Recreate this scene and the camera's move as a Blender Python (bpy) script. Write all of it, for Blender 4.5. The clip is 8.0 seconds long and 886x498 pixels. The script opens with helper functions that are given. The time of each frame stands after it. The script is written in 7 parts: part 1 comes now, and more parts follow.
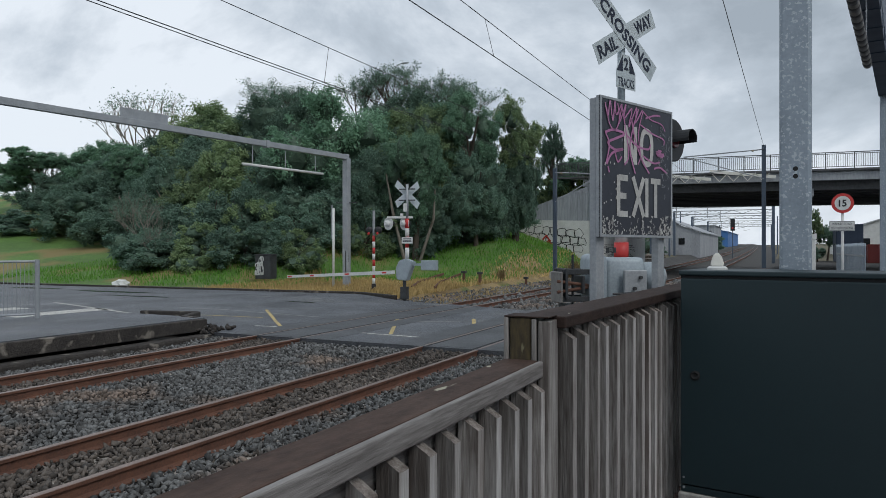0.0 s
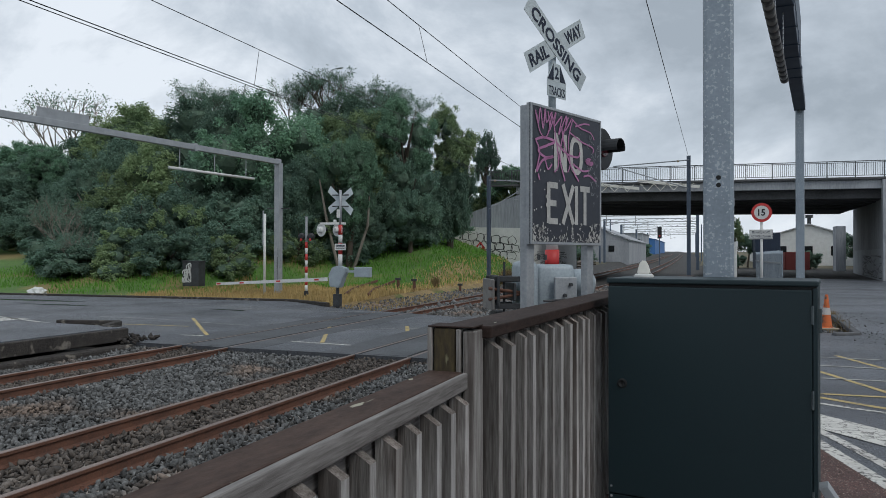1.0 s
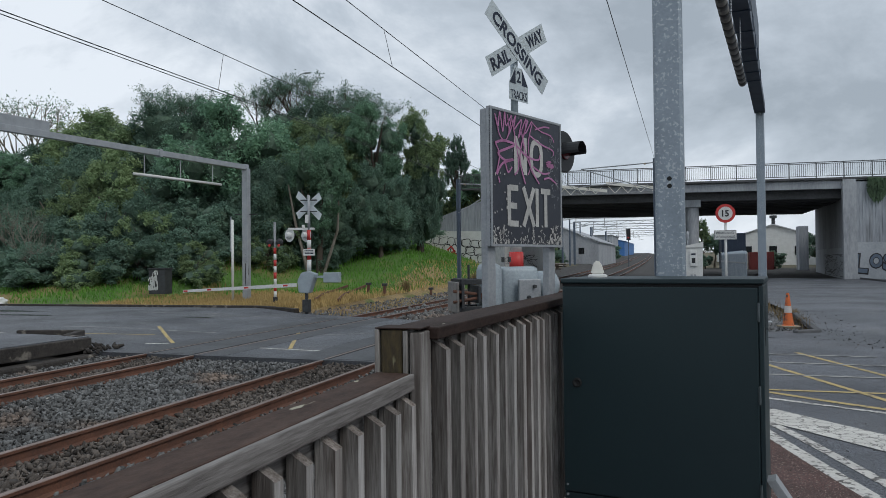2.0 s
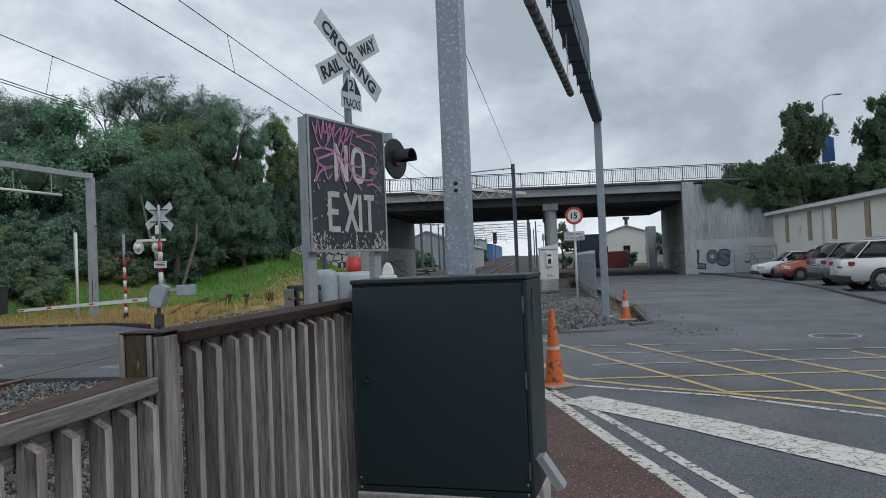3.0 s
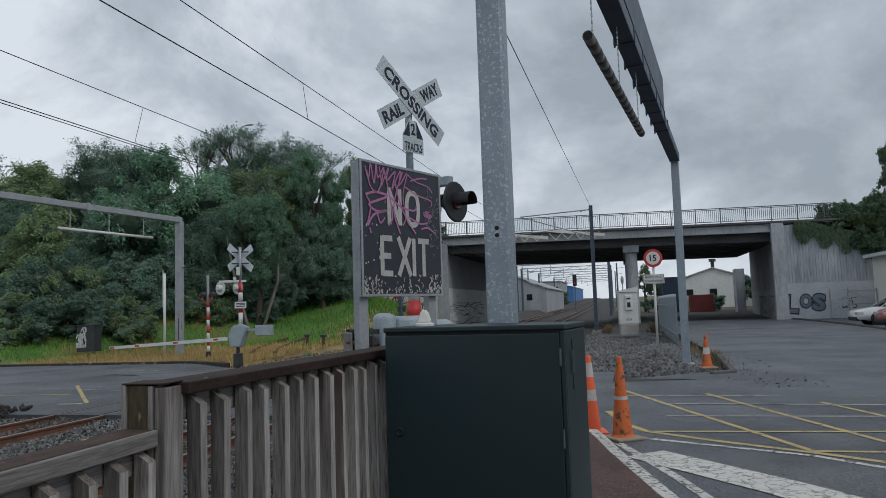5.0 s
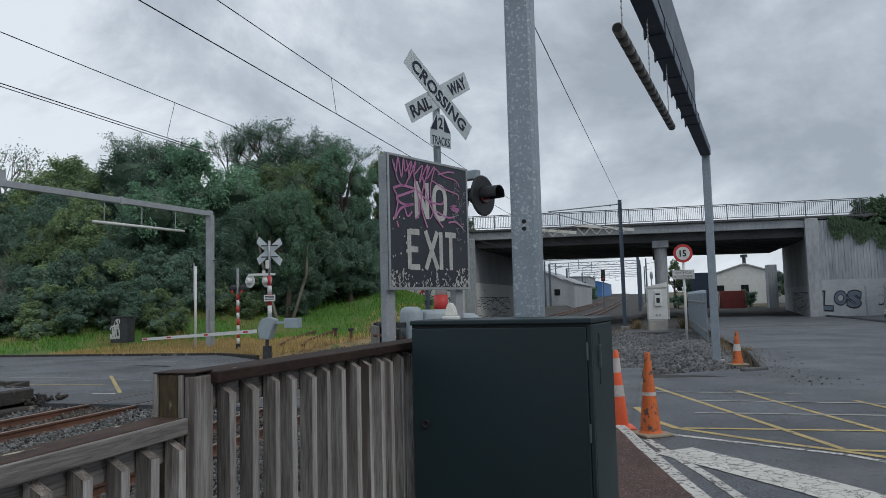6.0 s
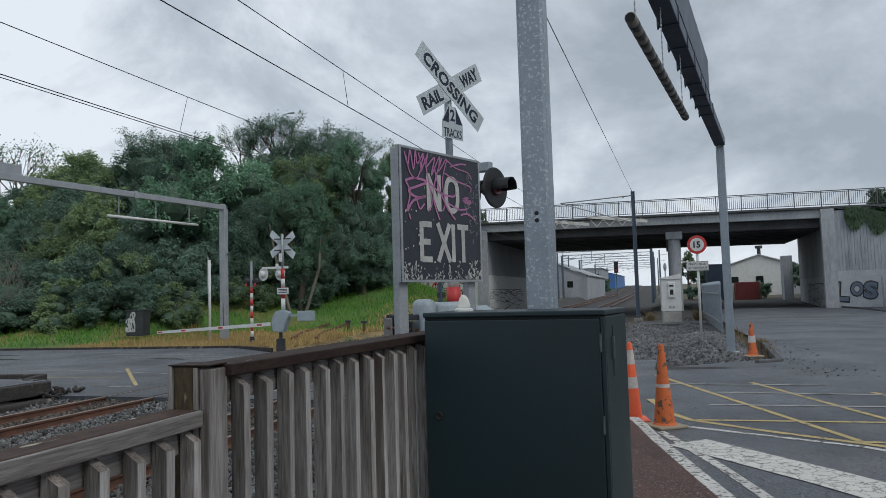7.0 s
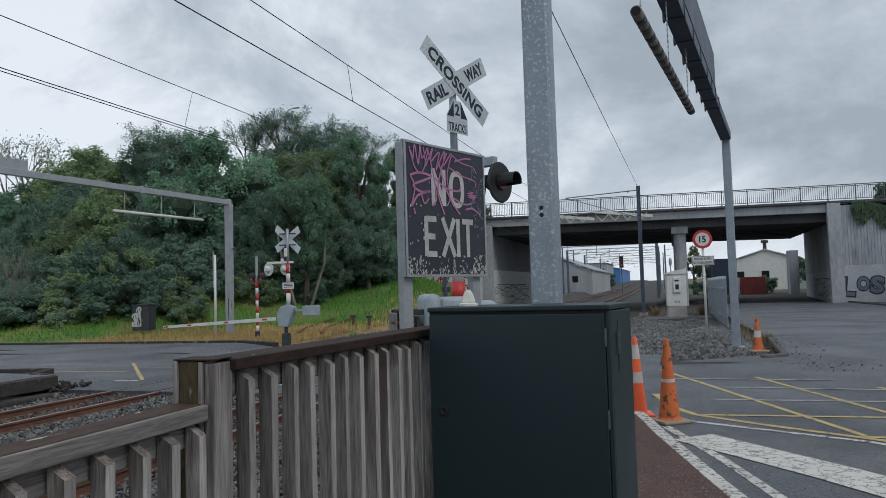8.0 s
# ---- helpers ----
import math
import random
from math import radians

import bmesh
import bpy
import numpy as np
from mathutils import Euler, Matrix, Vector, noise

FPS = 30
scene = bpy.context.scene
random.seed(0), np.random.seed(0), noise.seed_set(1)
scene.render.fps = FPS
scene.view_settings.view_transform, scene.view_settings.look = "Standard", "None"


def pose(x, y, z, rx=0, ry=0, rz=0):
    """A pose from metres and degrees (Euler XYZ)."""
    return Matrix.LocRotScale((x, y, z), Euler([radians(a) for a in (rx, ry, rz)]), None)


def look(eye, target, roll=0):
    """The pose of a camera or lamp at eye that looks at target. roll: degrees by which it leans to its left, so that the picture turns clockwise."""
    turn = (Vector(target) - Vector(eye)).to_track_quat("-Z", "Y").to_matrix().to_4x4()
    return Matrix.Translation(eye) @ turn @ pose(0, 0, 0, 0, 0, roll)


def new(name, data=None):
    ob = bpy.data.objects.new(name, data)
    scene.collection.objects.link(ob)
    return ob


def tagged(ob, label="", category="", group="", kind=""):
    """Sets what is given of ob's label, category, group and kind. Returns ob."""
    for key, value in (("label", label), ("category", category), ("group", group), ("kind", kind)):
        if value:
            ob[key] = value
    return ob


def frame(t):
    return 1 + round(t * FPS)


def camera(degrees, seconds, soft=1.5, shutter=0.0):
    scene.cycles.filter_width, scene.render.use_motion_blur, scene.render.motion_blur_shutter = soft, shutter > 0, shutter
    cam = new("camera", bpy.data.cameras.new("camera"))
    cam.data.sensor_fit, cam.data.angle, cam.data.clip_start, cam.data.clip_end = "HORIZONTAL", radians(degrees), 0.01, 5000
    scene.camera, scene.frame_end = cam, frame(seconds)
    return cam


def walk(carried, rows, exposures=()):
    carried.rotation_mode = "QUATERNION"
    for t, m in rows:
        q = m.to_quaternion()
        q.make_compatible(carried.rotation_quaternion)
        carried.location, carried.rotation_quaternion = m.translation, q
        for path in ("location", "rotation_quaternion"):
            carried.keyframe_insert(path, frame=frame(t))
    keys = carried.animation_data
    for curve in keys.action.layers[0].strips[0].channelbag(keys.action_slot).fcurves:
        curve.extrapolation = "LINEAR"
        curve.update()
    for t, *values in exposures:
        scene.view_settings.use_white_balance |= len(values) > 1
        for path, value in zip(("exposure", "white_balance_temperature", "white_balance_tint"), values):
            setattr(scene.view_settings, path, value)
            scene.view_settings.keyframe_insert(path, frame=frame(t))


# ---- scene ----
cam = camera(63.5, 8.0, soft=0.7)
PATH = [
    (0, (5.098, 0.463, 1.853), (4.239, 2.269, 1.853), 0.0),
    (0.5, (5.025, 0.493, 1.863), (4.301, 2.358, 1.873), 0.2),
    (1, (5.097, 0.567, 1.855), (4.405, 2.443, 1.874), 0.1),
    (1.2, (5.126, 0.596, 1.853), (4.447, 2.477, 1.867), 0.1),
    (2.3, (5.25, 0.554, 1.839), (4.716, 2.481, 1.885), -1.7),
    (2.5, (5.367, 0.523, 1.822), (4.939, 2.476, 1.87), -2.1),
    (3, (5.633, 0.534, 1.818), (5.36, 2.515, 1.857), -2.4),
    (3.5, (5.759, 0.607, 1.813), (5.432, 2.578, 1.883), -3.0),
    (4, (5.82, 0.662, 1.831), (5.453, 2.624, 1.959), -2.8),
    (4.5, (5.828, 0.703, 1.838), (5.39, 2.647, 2.004), -2.3),
    (4.7, (5.828, 0.711, 1.841), (5.371, 2.651, 2.007), -2.1),
    (5.8, (5.839, 0.706, 1.838), (5.287, 2.622, 1.992), -1.6),
    (6, (5.834, 0.709, 1.834), (5.274, 2.623, 1.984), -1.5),
    (6.5, (5.832, 0.709, 1.836), (5.248, 2.617, 1.972), -1.6),
    (7, (5.832, 0.714, 1.833), (5.238, 2.619, 1.963), -1.7),
    (7.5, (5.833, 0.707, 1.832), (5.235, 2.612, 1.955), -1.6),
    (8, (5.833, 0.717, 1.832), (5.225, 2.619, 1.948), -1.7),
]
walk(cam, [(t, look(eye, target, roll)) for t, eye, target, roll in PATH],
     [(0.0, -0.05), (1.2, -0.05), (2.5, -0.05), (3.0, 0.02), (3.5, -0.09), (4.0, -0.24), (4.5, -0.26), (6.0, -0.15), (6.5, -0.1), (8.0, -0.08)])

# ---- light ----
world = bpy.data.worlds.new("overcast_sky")
scene.world = world
world.use_nodes = True
wn, wl = world.node_tree.nodes, world.node_tree.links
wn.clear()
w_out = wn.new("ShaderNodeOutputWorld")
w_sky = wn.new("ShaderNodeTexSky")
w_sky.sky_type = 'NISHITA'
w_sky.sun_disc = False
w_sky.sun_elevation, w_sky.sun_rotation = radians(46), radians(120)
w_bg = wn.new("ShaderNodeBackground")
w_bg.inputs["Strength"].default_value = 0.08
wl.new(w_sky.outputs[0], w_bg.inputs["Color"])
w_tc = wn.new("ShaderNodeTexCoord")
w_map = wn.new("ShaderNodeMapping")
w_map.inputs["Scale"].default_value = (1.0, 1.0, 1.25)
w_map.inputs["Location"].default_value = (1.7, 0.4, 0.9)
wl.new(w_tc.outputs["Generated"], w_map.inputs["Vector"])
w_n1 = wn.new("ShaderNodeTexNoise")
w_n1.inputs["Scale"].default_value, w_n1.inputs["Detail"].default_value = 2.5, 8.0
w_n1.inputs["Roughness"].default_value, w_n1.inputs["Distortion"].default_value = 0.6, 0.3
wl.new(w_map.outputs[0], w_n1.inputs["Vector"])
w_ramp = wn.new("ShaderNodeValToRGB")
w_ramp.color_ramp.elements[0].position, w_ramp.color_ramp.elements[0].color = 0.34, (0.35, 0.405, 0.465, 1)
w_ramp.color_ramp.elements[1].position, w_ramp.color_ramp.elements[1].color = 0.59, (0.775, 0.835, 0.905, 1)
w_mid = w_ramp.color_ramp.elements.new(0.465)
w_mid.color = (0.505, 0.57, 0.645, 1)
# the cloud is thinner towards the west
w_sep = wn.new("ShaderNodeSeparateXYZ")
w_tilt = wn.new("ShaderNodeMath")
w_tilt.operation = 'MULTIPLY_ADD'
w_tilt.inputs[1].default_value = -0.075
wl.new(w_tc.outputs["Generated"], w_sep.inputs[0])
wl.new(w_sep.outputs["X"], w_tilt.inputs[0])
wl.new(w_n1.outputs["Fac"], w_tilt.inputs[2])
wl.new(w_tilt.outputs[0], w_ramp.inputs["Fac"])
w_cloud = wn.new("ShaderNodeBackground")
w_cloud.inputs["Strength"].default_value = 1.12
wl.new(w_ramp.outputs[0], w_cloud.inputs["Color"])
w_mix = wn.new("ShaderNodeMixShader")
w_mix.inputs["Fac"].default_value = 0.93
wl.new(w_bg.outputs[0], w_mix.inputs[1])
wl.new(w_cloud.outputs[0], w_mix.inputs[2])
wl.new(w_mix.outputs[0], w_out.inputs["Surface"])

sun = new("sun", bpy.data.lights.new("sun", 'SUN'))
sun.data.energy, sun.data.angle, sun.data.color = 1.1, radians(22), (1.0, 0.97, 0.92)
sun.matrix_world = look((26, -6, 30), (0, 10, 0))

# ---- materials ----
def mat(name, a, b=None, rough=0.7, metal=0.0, big=1.5, small=30.0, bump=0.2, stretch=(1, 1, 1), rand=0.0, spots=None,
        island=False, local=False, spec=0.5, coat=0.0, dist=0.01, grain=None):
    """A procedural surface: two colours mixed by a coarse and a fine noise, fine relief, and a shade that differs from piece to piece."""
    m = bpy.data.materials.new(name)
    m.use_nodes = True
    n, l = m.node_tree.nodes, m.node_tree.links
    bs = n["Principled BSDF"]
    b = b or tuple(c * 0.7 for c in a)
    if local:
        src = n.new("ShaderNodeTexCoord").outputs["Object"]
    else:
        src = n.new("ShaderNodeNewGeometry").outputs["Position"]
    mp = n.new("ShaderNodeMapping")
    mp.inputs["Scale"].default_value = stretch
    l.new(src, mp.inputs["Vector"])
    n1, n2 = n.new("ShaderNodeTexNoise"), n.new("ShaderNodeTexNoise")
    for q, s, d in ((n1, big, 4.0), (n2, small, 5.0)):
        q.inputs["Scale"].default_value, q.inputs["Detail"].default_value, q.inputs["Roughness"].default_value = s, d, 0.62
        l.new(mp.outputs[0], q.inputs["Vector"])
    add = n.new("ShaderNodeMath"); add.operation = 'ADD'
    l.new(n1.outputs["Fac"], add.inputs[0]); l.new(n2.outputs["Fac"], add.inputs[1])
    rg = n.new("ShaderNodeMapRange")
    rg.inputs["From Min"].default_value, rg.inputs["From Max"].default_value = 0.72, 1.28
    l.new(add.outputs[0], rg.inputs["Value"])
    mx = n.new("ShaderNodeMix"); mx.data_type = 'RGBA'
    l.new(rg.outputs[0], mx.inputs["Factor"])
    mx.inputs["A"].default_value, mx.inputs["B"].default_value = (*a, 1), (*b, 1)
    col = mx.outputs["Result"]
    if spots:
        sc, lo, hi, sp = spots
        vor = n.new("ShaderNodeTexNoise")
        vor.inputs["Scale"].default_value, vor.inputs["Detail"].default_value = sc, 3.0
        l.new(mp.outputs[0], vor.inputs["Vector"])
        r2 = n.new("ShaderNodeMapRange")
        r2.inputs["From Min"].default_value, r2.inputs["From Max"].default_value = lo, hi
        l.new(vor.outputs["Fac"], r2.inputs["Value"])
        m2 = n.new("ShaderNodeMix"); m2.data_type = 'RGBA'
        l.new(r2.outputs[0], m2.inputs["Factor"])
        l.new(col, m2.inputs["A"]); m2.inputs["B"].default_value = (*sp, 1)
        col = m2.outputs["Result"]
    if rand:
        rnd = n.new("ShaderNodeNewGeometry").outputs["Random Per Island"] if island else n.new("ShaderNodeObjectInfo").outputs["Random"]
        r3 = n.new("ShaderNodeMapRange")
        r3.inputs["To Min"].default_value, r3.inputs["To Max"].default_value = 1 - rand, 1 + rand
        l.new(rnd, r3.inputs["Value"])
        hs = n.new("ShaderNodeHueSaturation")
        l.new(col, hs.inputs["Color"]); l.new(r3.outputs[0], hs.inputs["Value"])
        col = hs.outputs["Color"]
    if grain:
        # stone chips of differing tone
        sc, deep = grain
        ch, r5, hg = n.new("ShaderNodeTexVoronoi"), n.new("ShaderNodeMapRange"), n.new("ShaderNodeHueSaturation")
        ch.inputs["Scale"].default_value = sc
        l.new(mp.outputs[0], ch.inputs["Vector"])
        sep = n.new("ShaderNodeSeparateColor")
        l.new(ch.outputs["Color"], sep.inputs[0])
        r5.inputs["To Min"].default_value, r5.inputs["To Max"].default_value = 1 - deep, 1 + deep
        l.new(sep.outputs[0], r5.inputs["Value"])
        l.new(col, hg.inputs["Color"]); l.new(r5.outputs[0], hg.inputs["Value"])
        col = hg.outputs["Color"]
    l.new(col, bs.inputs["Base Color"])
    r4 = n.new("ShaderNodeMapRange")
    r4.inputs["To Min"].default_value, r4.inputs["To Max"].default_value = max(0.05, rough - 0.12), min(1, rough + 0.12)
    l.new(n1.outputs["Fac"], r4.inputs["Value"]); l.new(r4.outputs[0], bs.inputs["Roughness"])
    bs.inputs["Metallic"].default_value, bs.inputs["Specular IOR Level"].default_value = metal, spec
    bs.inputs["Coat Weight"].default_value = coat
    if bump:
        bp = n.new("ShaderNodeBump")
        bp.inputs["Strength"].default_value, bp.inputs["Distance"].default_value = bump, dist
        l.new(n2.outputs["Fac"], bp.inputs["Height"]); l.new(bp.outputs[0], bs.inputs["Normal"])
    return m

def leaf_mat(name, a, b, rand=0.10):
    m = mat(name, a, b, rough=0.7, big=0.3, small=3.0, bump=0.0, rand=rand, island=True, spec=0.2)
    n, l = m.node_tree.nodes, m.node_tree.links
    bs, tr, mixs = n["Principled BSDF"], n.new("ShaderNodeBsdfTranslucent"), n.new("ShaderNodeMixShader")
    # each plant has a tone of its own
    oi, va, hs = n.new("ShaderNodeObjectInfo"), n.new("ShaderNodeMath"), n.new("ShaderNodeHueSaturation")
    va.operation = 'MULTIPLY_ADD'
    va.inputs[1].default_value, va.inputs[2].default_value = 0.5, 0.84
    l.new(oi.outputs["Random"], va.inputs[0])
    l.new(va.outputs[0], hs.inputs["Value"])
    l.new(bs.inputs["Base Color"].links[0].from_socket, hs.inputs["Color"])
    l.new(hs.outputs[0], bs.inputs["Base Color"]); l.new(hs.outputs[0], tr.inputs["Color"])
    mixs.inputs["Fac"].default_value = 0.36
    l.new(bs.outputs[0], mixs.inputs[1]); l.new(tr.outputs[0], mixs.inputs[2])
    l.new(mixs.outputs[0], n["Material Output"].inputs["Surface"])
    return m

M_ASPH = mat("asphalt", (0.128, 0.138, 0.158), (0.034, 0.038, 0.046), rough=0.52, big=0.45, small=75, bump=1.0, dist=0.012, grain=(95, 0.65), spots=(0.7, 0.56, 0.72, (0.11, 0.115, 0.122)))
M_ASPH2 = mat("crossing_asphalt", (0.07, 0.075, 0.086), (0.035, 0.038, 0.043), grain=(80, 0.5), rough=0.5, big=0.6, small=70, bump=0.4, dist=0.006)
M_PATH = mat("red_chip_path", (0.105, 0.046, 0.038), (0.042, 0.023, 0.02), rough=0.75, big=1.2, small=110, bump=0.8, dist=0.008, grain=(120, 0.6), spots=(60, 0.6, 0.66, (0.28, 0.22, 0.19)))
M_KERB = mat("concrete_kerb", (0.42, 0.41, 0.38), (0.2, 0.2, 0.19), rough=0.85, big=2, small=40, bump=0.4)
M_PAINTW = mat("worn_white_paint", (0.62, 0.61, 0.57), (0.42, 0.41, 0.39), rough=0.7, big=2, small=30, bump=0.3, spots=(20, 0.52, 0.62, (0.10, 0.095, 0.09)))
M_PAINTY = mat("worn_yellow_paint", (0.52, 0.39, 0.15), (0.34, 0.27, 0.13), rough=0.75, big=1.5, small=40, bump=0.3, spots=(11, 0.55, 0.7, (0.11, 0.11, 0.11)))
M_PAINTF = mat("faded_white_paint", (0.36, 0.36, 0.34), (0.24, 0.24, 0.23), rough=0.75, big=1.5, small=22, bump=0.3, spots=(5, 0.5, 0.64, (0.12, 0.12, 0.125)))
M_GRASS = mat("grass_ground", (0.10, 0.2, 0.035), (0.06, 0.12, 0.028), rough=0.9, big=0.25, small=4, bump=0.6, dist=0.05, spots=(0.22, 0.5, 0.62, (0.2, 0.16, 0.06)))
M_DIRT = mat("dark_ballast_bed", (0.06, 0.058, 0.055), (0.03, 0.028, 0.027), rough=0.95, big=0.8, small=25, bump=0.8, dist=0.03)
M_ROCK = mat("ballast_stone", (0.155, 0.16, 0.16), (0.042, 0.041, 0.04), rough=0.85, big=0.5, small=40, bump=0.3, rand=0.7, island=True, spots=(0.5, 0.53, 0.66, (0.17, 0.13, 0.105)))
M_ROCKR = mat("rusty_ballast_stone", (0.125, 0.108, 0.095), (0.05, 0.042, 0.036), rough=0.88, big=0.6, small=40, bump=0.3, rand=0.65, island=True)
M_RUST = mat("rusty_rail_side", (0.17, 0.075, 0.045), (0.075, 0.038, 0.028), rough=0.8, big=3, small=60, bump=0.4)
M_RAILTOP = mat("worn_rail_head", (0.30, 0.22, 0.19), (0.2, 0.15, 0.13), rough=0.42, metal=0.75, big=3, small=50, bump=0.1)
M_SLEEP = mat("concrete_sleeper", (0.42, 0.39, 0.35), (0.24, 0.21, 0.19), rough=0.9, big=2, small=40, bump=0.3)
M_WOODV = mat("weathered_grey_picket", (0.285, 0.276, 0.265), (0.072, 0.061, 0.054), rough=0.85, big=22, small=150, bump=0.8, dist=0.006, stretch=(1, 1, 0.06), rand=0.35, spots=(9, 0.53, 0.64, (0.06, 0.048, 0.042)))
# paler edge wood: weathering plus street-side sky light put into the colour
M_WOODE = mat("bleached_lit_picket_edge", (0.44, 0.435, 0.425), (0.17, 0.15, 0.14), rough=0.85, big=18, small=150, bump=0.8, dist=0.005, stretch=(1, 1, 0.06), rand=0.2, spots=(8, 0.6, 0.7, (0.09, 0.075, 0.065)))
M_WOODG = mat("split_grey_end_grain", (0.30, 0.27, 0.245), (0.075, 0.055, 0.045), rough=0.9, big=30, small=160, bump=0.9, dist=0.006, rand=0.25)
M_WOODH = mat("weathered_grey_rail", (0.26, 0.248, 0.24), (0.07, 0.062, 0.058), rough=0.85, big=14, small=120, bump=0.6, dist=0.004, stretch=(1, 0.06, 1), rand=0.1)
M_WOODT = mat("brown_stained_rail_top", (0.085, 0.056, 0.045), (0.032, 0.021, 0.018), rough=0.72, big=5, small=60, bump=0.5, dist=0.004, spec=0.15, stretch=(1, 0.35, 1), spots=(22, 0.69, 0.72, (0.34, 0.33, 0.26)))
M_WOODP = mat("mossy_post_end", (0.075, 0.056, 0.022), (0.018, 0.014, 0.012), rough=0.9, big=16, small=60, bump=0.7, stretch=(1, 1, 0.3), spots=(26, 0.70, 0.75, (0.22, 0.21, 0.13)))
M_CAB = mat("dark_green_grey_powder_coat", (0.011, 0.027, 0.032), (0.008, 0.020, 0.025), rough=0.48, big=1.2, small=200, bump=0.08, dist=0.002, spec=0.4)
M_HINGE = mat("worn_dark_hinge", (0.10, 0.125, 0.135), (0.05, 0.066, 0.072), rough=0.5, metal=0.3, big=4, small=60, bump=0.1)
M_CABIN = mat("black_gap", (0.006, 0.007, 0.008), rough=0.8, bump=0)
M_GALV = mat("spangled_galvanised_steel", (0.27, 0.32, 0.37), (0.2, 0.24, 0.28), rough=0.5, metal=0.35, big=3, small=60, bump=0.1, spots=(62, 0.58, 0.63, (0.40, 0.44, 0.48)))
M_GALV2 = mat("dull_galvanised_steel", (0.36, 0.38, 0.4), (0.25, 0.27, 0.29), rough=0.55, metal=0.3, big=3, small=40, bump=0.1)
# navy steel seen against the sky: its backlit darkness is in the colour
M_BEAM = mat("backlit_dark_navy_beam", (0.035, 0.055, 0.09), (0.022, 0.036, 0.06), rough=0.5, big=2, small=30, bump=0.1)
M_STEELB = mat("blue_grey_painted_steel", (0.085, 0.115, 0.16), (0.06, 0.085, 0.12), rough=0.5, big=2, small=30, bump=0.1)
M_GREYBLUE = mat("pale_blue_grey_housing", (0.34, 0.40, 0.44), (0.24, 0.28, 0.31), rough=0.5, metal=0.1, big=4, small=40, bump=0.15)
M_DARKMET = mat("dark_machine_metal", (0.06, 0.065, 0.07), (0.03, 0.032, 0.035), rough=0.6, metal=0.3, big=4, small=40, bump=0.2)
M_WHITE = mat("weathered_white_paint", (0.66, 0.67, 0.66), (0.5, 0.51, 0.5), rough=0.6, big=2, small=25, bump=0.1)
M_SIGNW = mat("dull_white_sign_sheet", (0.50, 0.56, 0.59), (0.42, 0.475, 0.50), rough=0.55, big=3, small=30, bump=0.05)
M_RED = mat("red_reflective_paint", (0.52, 0.035, 0.03), (0.4, 0.03, 0.03), rough=0.5, big=3, small=20, bump=0.05)
M_BLACK = mat("black_paint", (0.014, 0.016, 0.02), (0.009, 0.01, 0.012), rough=0.55, big=3, small=30, bump=0.1)
M_PANEL = mat("grimy_black_sign_face", (0.013, 0.016, 0.028), (0.024, 0.028, 0.04), rough=0.45, big=2, small=20, bump=0.1, spots=(22, 0.70, 0.74, (0.16, 0.16, 0.18)))
M_LETTER = mat("grimy_white_letters", (0.5, 0.5, 0.48), (0.32, 0.32, 0.31), rough=0.6, big=5, small=30, bump=0.05)
M_SCRATCH = mat("dull_scratch_marks", (0.26, 0.27, 0.29), (0.16, 0.17, 0.19), rough=0.6, big=5, small=30, bump=0)
M_PINK = mat("pink_spray_paint", (0.42, 0.17, 0.33), (0.34, 0.13, 0.27), rough=0.6, big=5, small=30, bump=0)
M_NAVY = mat("navy_letter_ink", (0.012, 0.02, 0.045), rough=0.6, bump=0)
M_ORANGE = mat("bright_orange_cone_plastic", (0.86, 0.145, 0.05), (0.74, 0.115, 0.045), rough=0.5, big=4, small=25, bump=0.1)
M_ORANGE2 = mat("faded_dirty_orange_cone_plastic", (0.62, 0.14, 0.03), (0.46, 0.105, 0.03), rough=0.65, big=6, small=25, bump=0.15, spots=(14, 0.56, 0.63, (0.09, 0.06, 0.045)))
M_CONEBAND = mat("reflective_cone_collar", (0.55, 0.53, 0.52), (0.4, 0.36, 0.34), rough=0.4, big=8, small=30, bump=0.05)
M_CONC = mat("bridge_concrete", (0.385, 0.405, 0.43), (0.23, 0.245, 0.265), rough=0.9, big=0.5, small=8, bump=0.3, dist=0.02, stretch=(1, 1, 0.3))
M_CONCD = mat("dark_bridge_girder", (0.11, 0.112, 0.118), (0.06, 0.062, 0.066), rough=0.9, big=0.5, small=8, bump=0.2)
M_WALL = mat("streaked_concrete_wall", (0.40, 0.43, 0.465), (0.225, 0.245, 0.27), rough=0.9, big=0.6, small=9, bump=0.3, dist=0.02, stretch=(1, 1, 0.12), spots=(1.5, 0.56, 0.74, (0.13, 0.135, 0.14)))
M_WALLP = mat("painted_over_wall_band", (0.41, 0.435, 0.465), (0.29, 0.315, 0.345), rough=0.85, big=0.7, small=9, bump=0.2)
M_TAG = mat("black_tag_paint", (0.02, 0.02, 0.024), rough=0.7, bump=0)
M_TAGB = mat("slate_blue_tag_paint", (0.12, 0.16, 0.22), rough=0.7, bump=0)
M_BARKP = mat("pale_grey_bark", (0.24, 0.215, 0.185), (0.11, 0.098, 0.082), rough=0.95, big=2, small=14, bump=0.8, dist=0.03, stretch=(1, 1, 0.3))
M_BARK = mat("bark", (0.10, 0.078, 0.06), (0.045, 0.036, 0.03), rough=0.95, big=2, small=14, bump=0.8, dist=0.03, stretch=(1, 1, 0.3))
M_LEAF = leaf_mat("deep_green_leaves", (0.20, 0.345, 0.225), (0.115, 0.21, 0.145))
M_LEAF2 = leaf_mat("yellow_green_leaves", (0.22, 0.29, 0.145), (0.12, 0.185, 0.1))
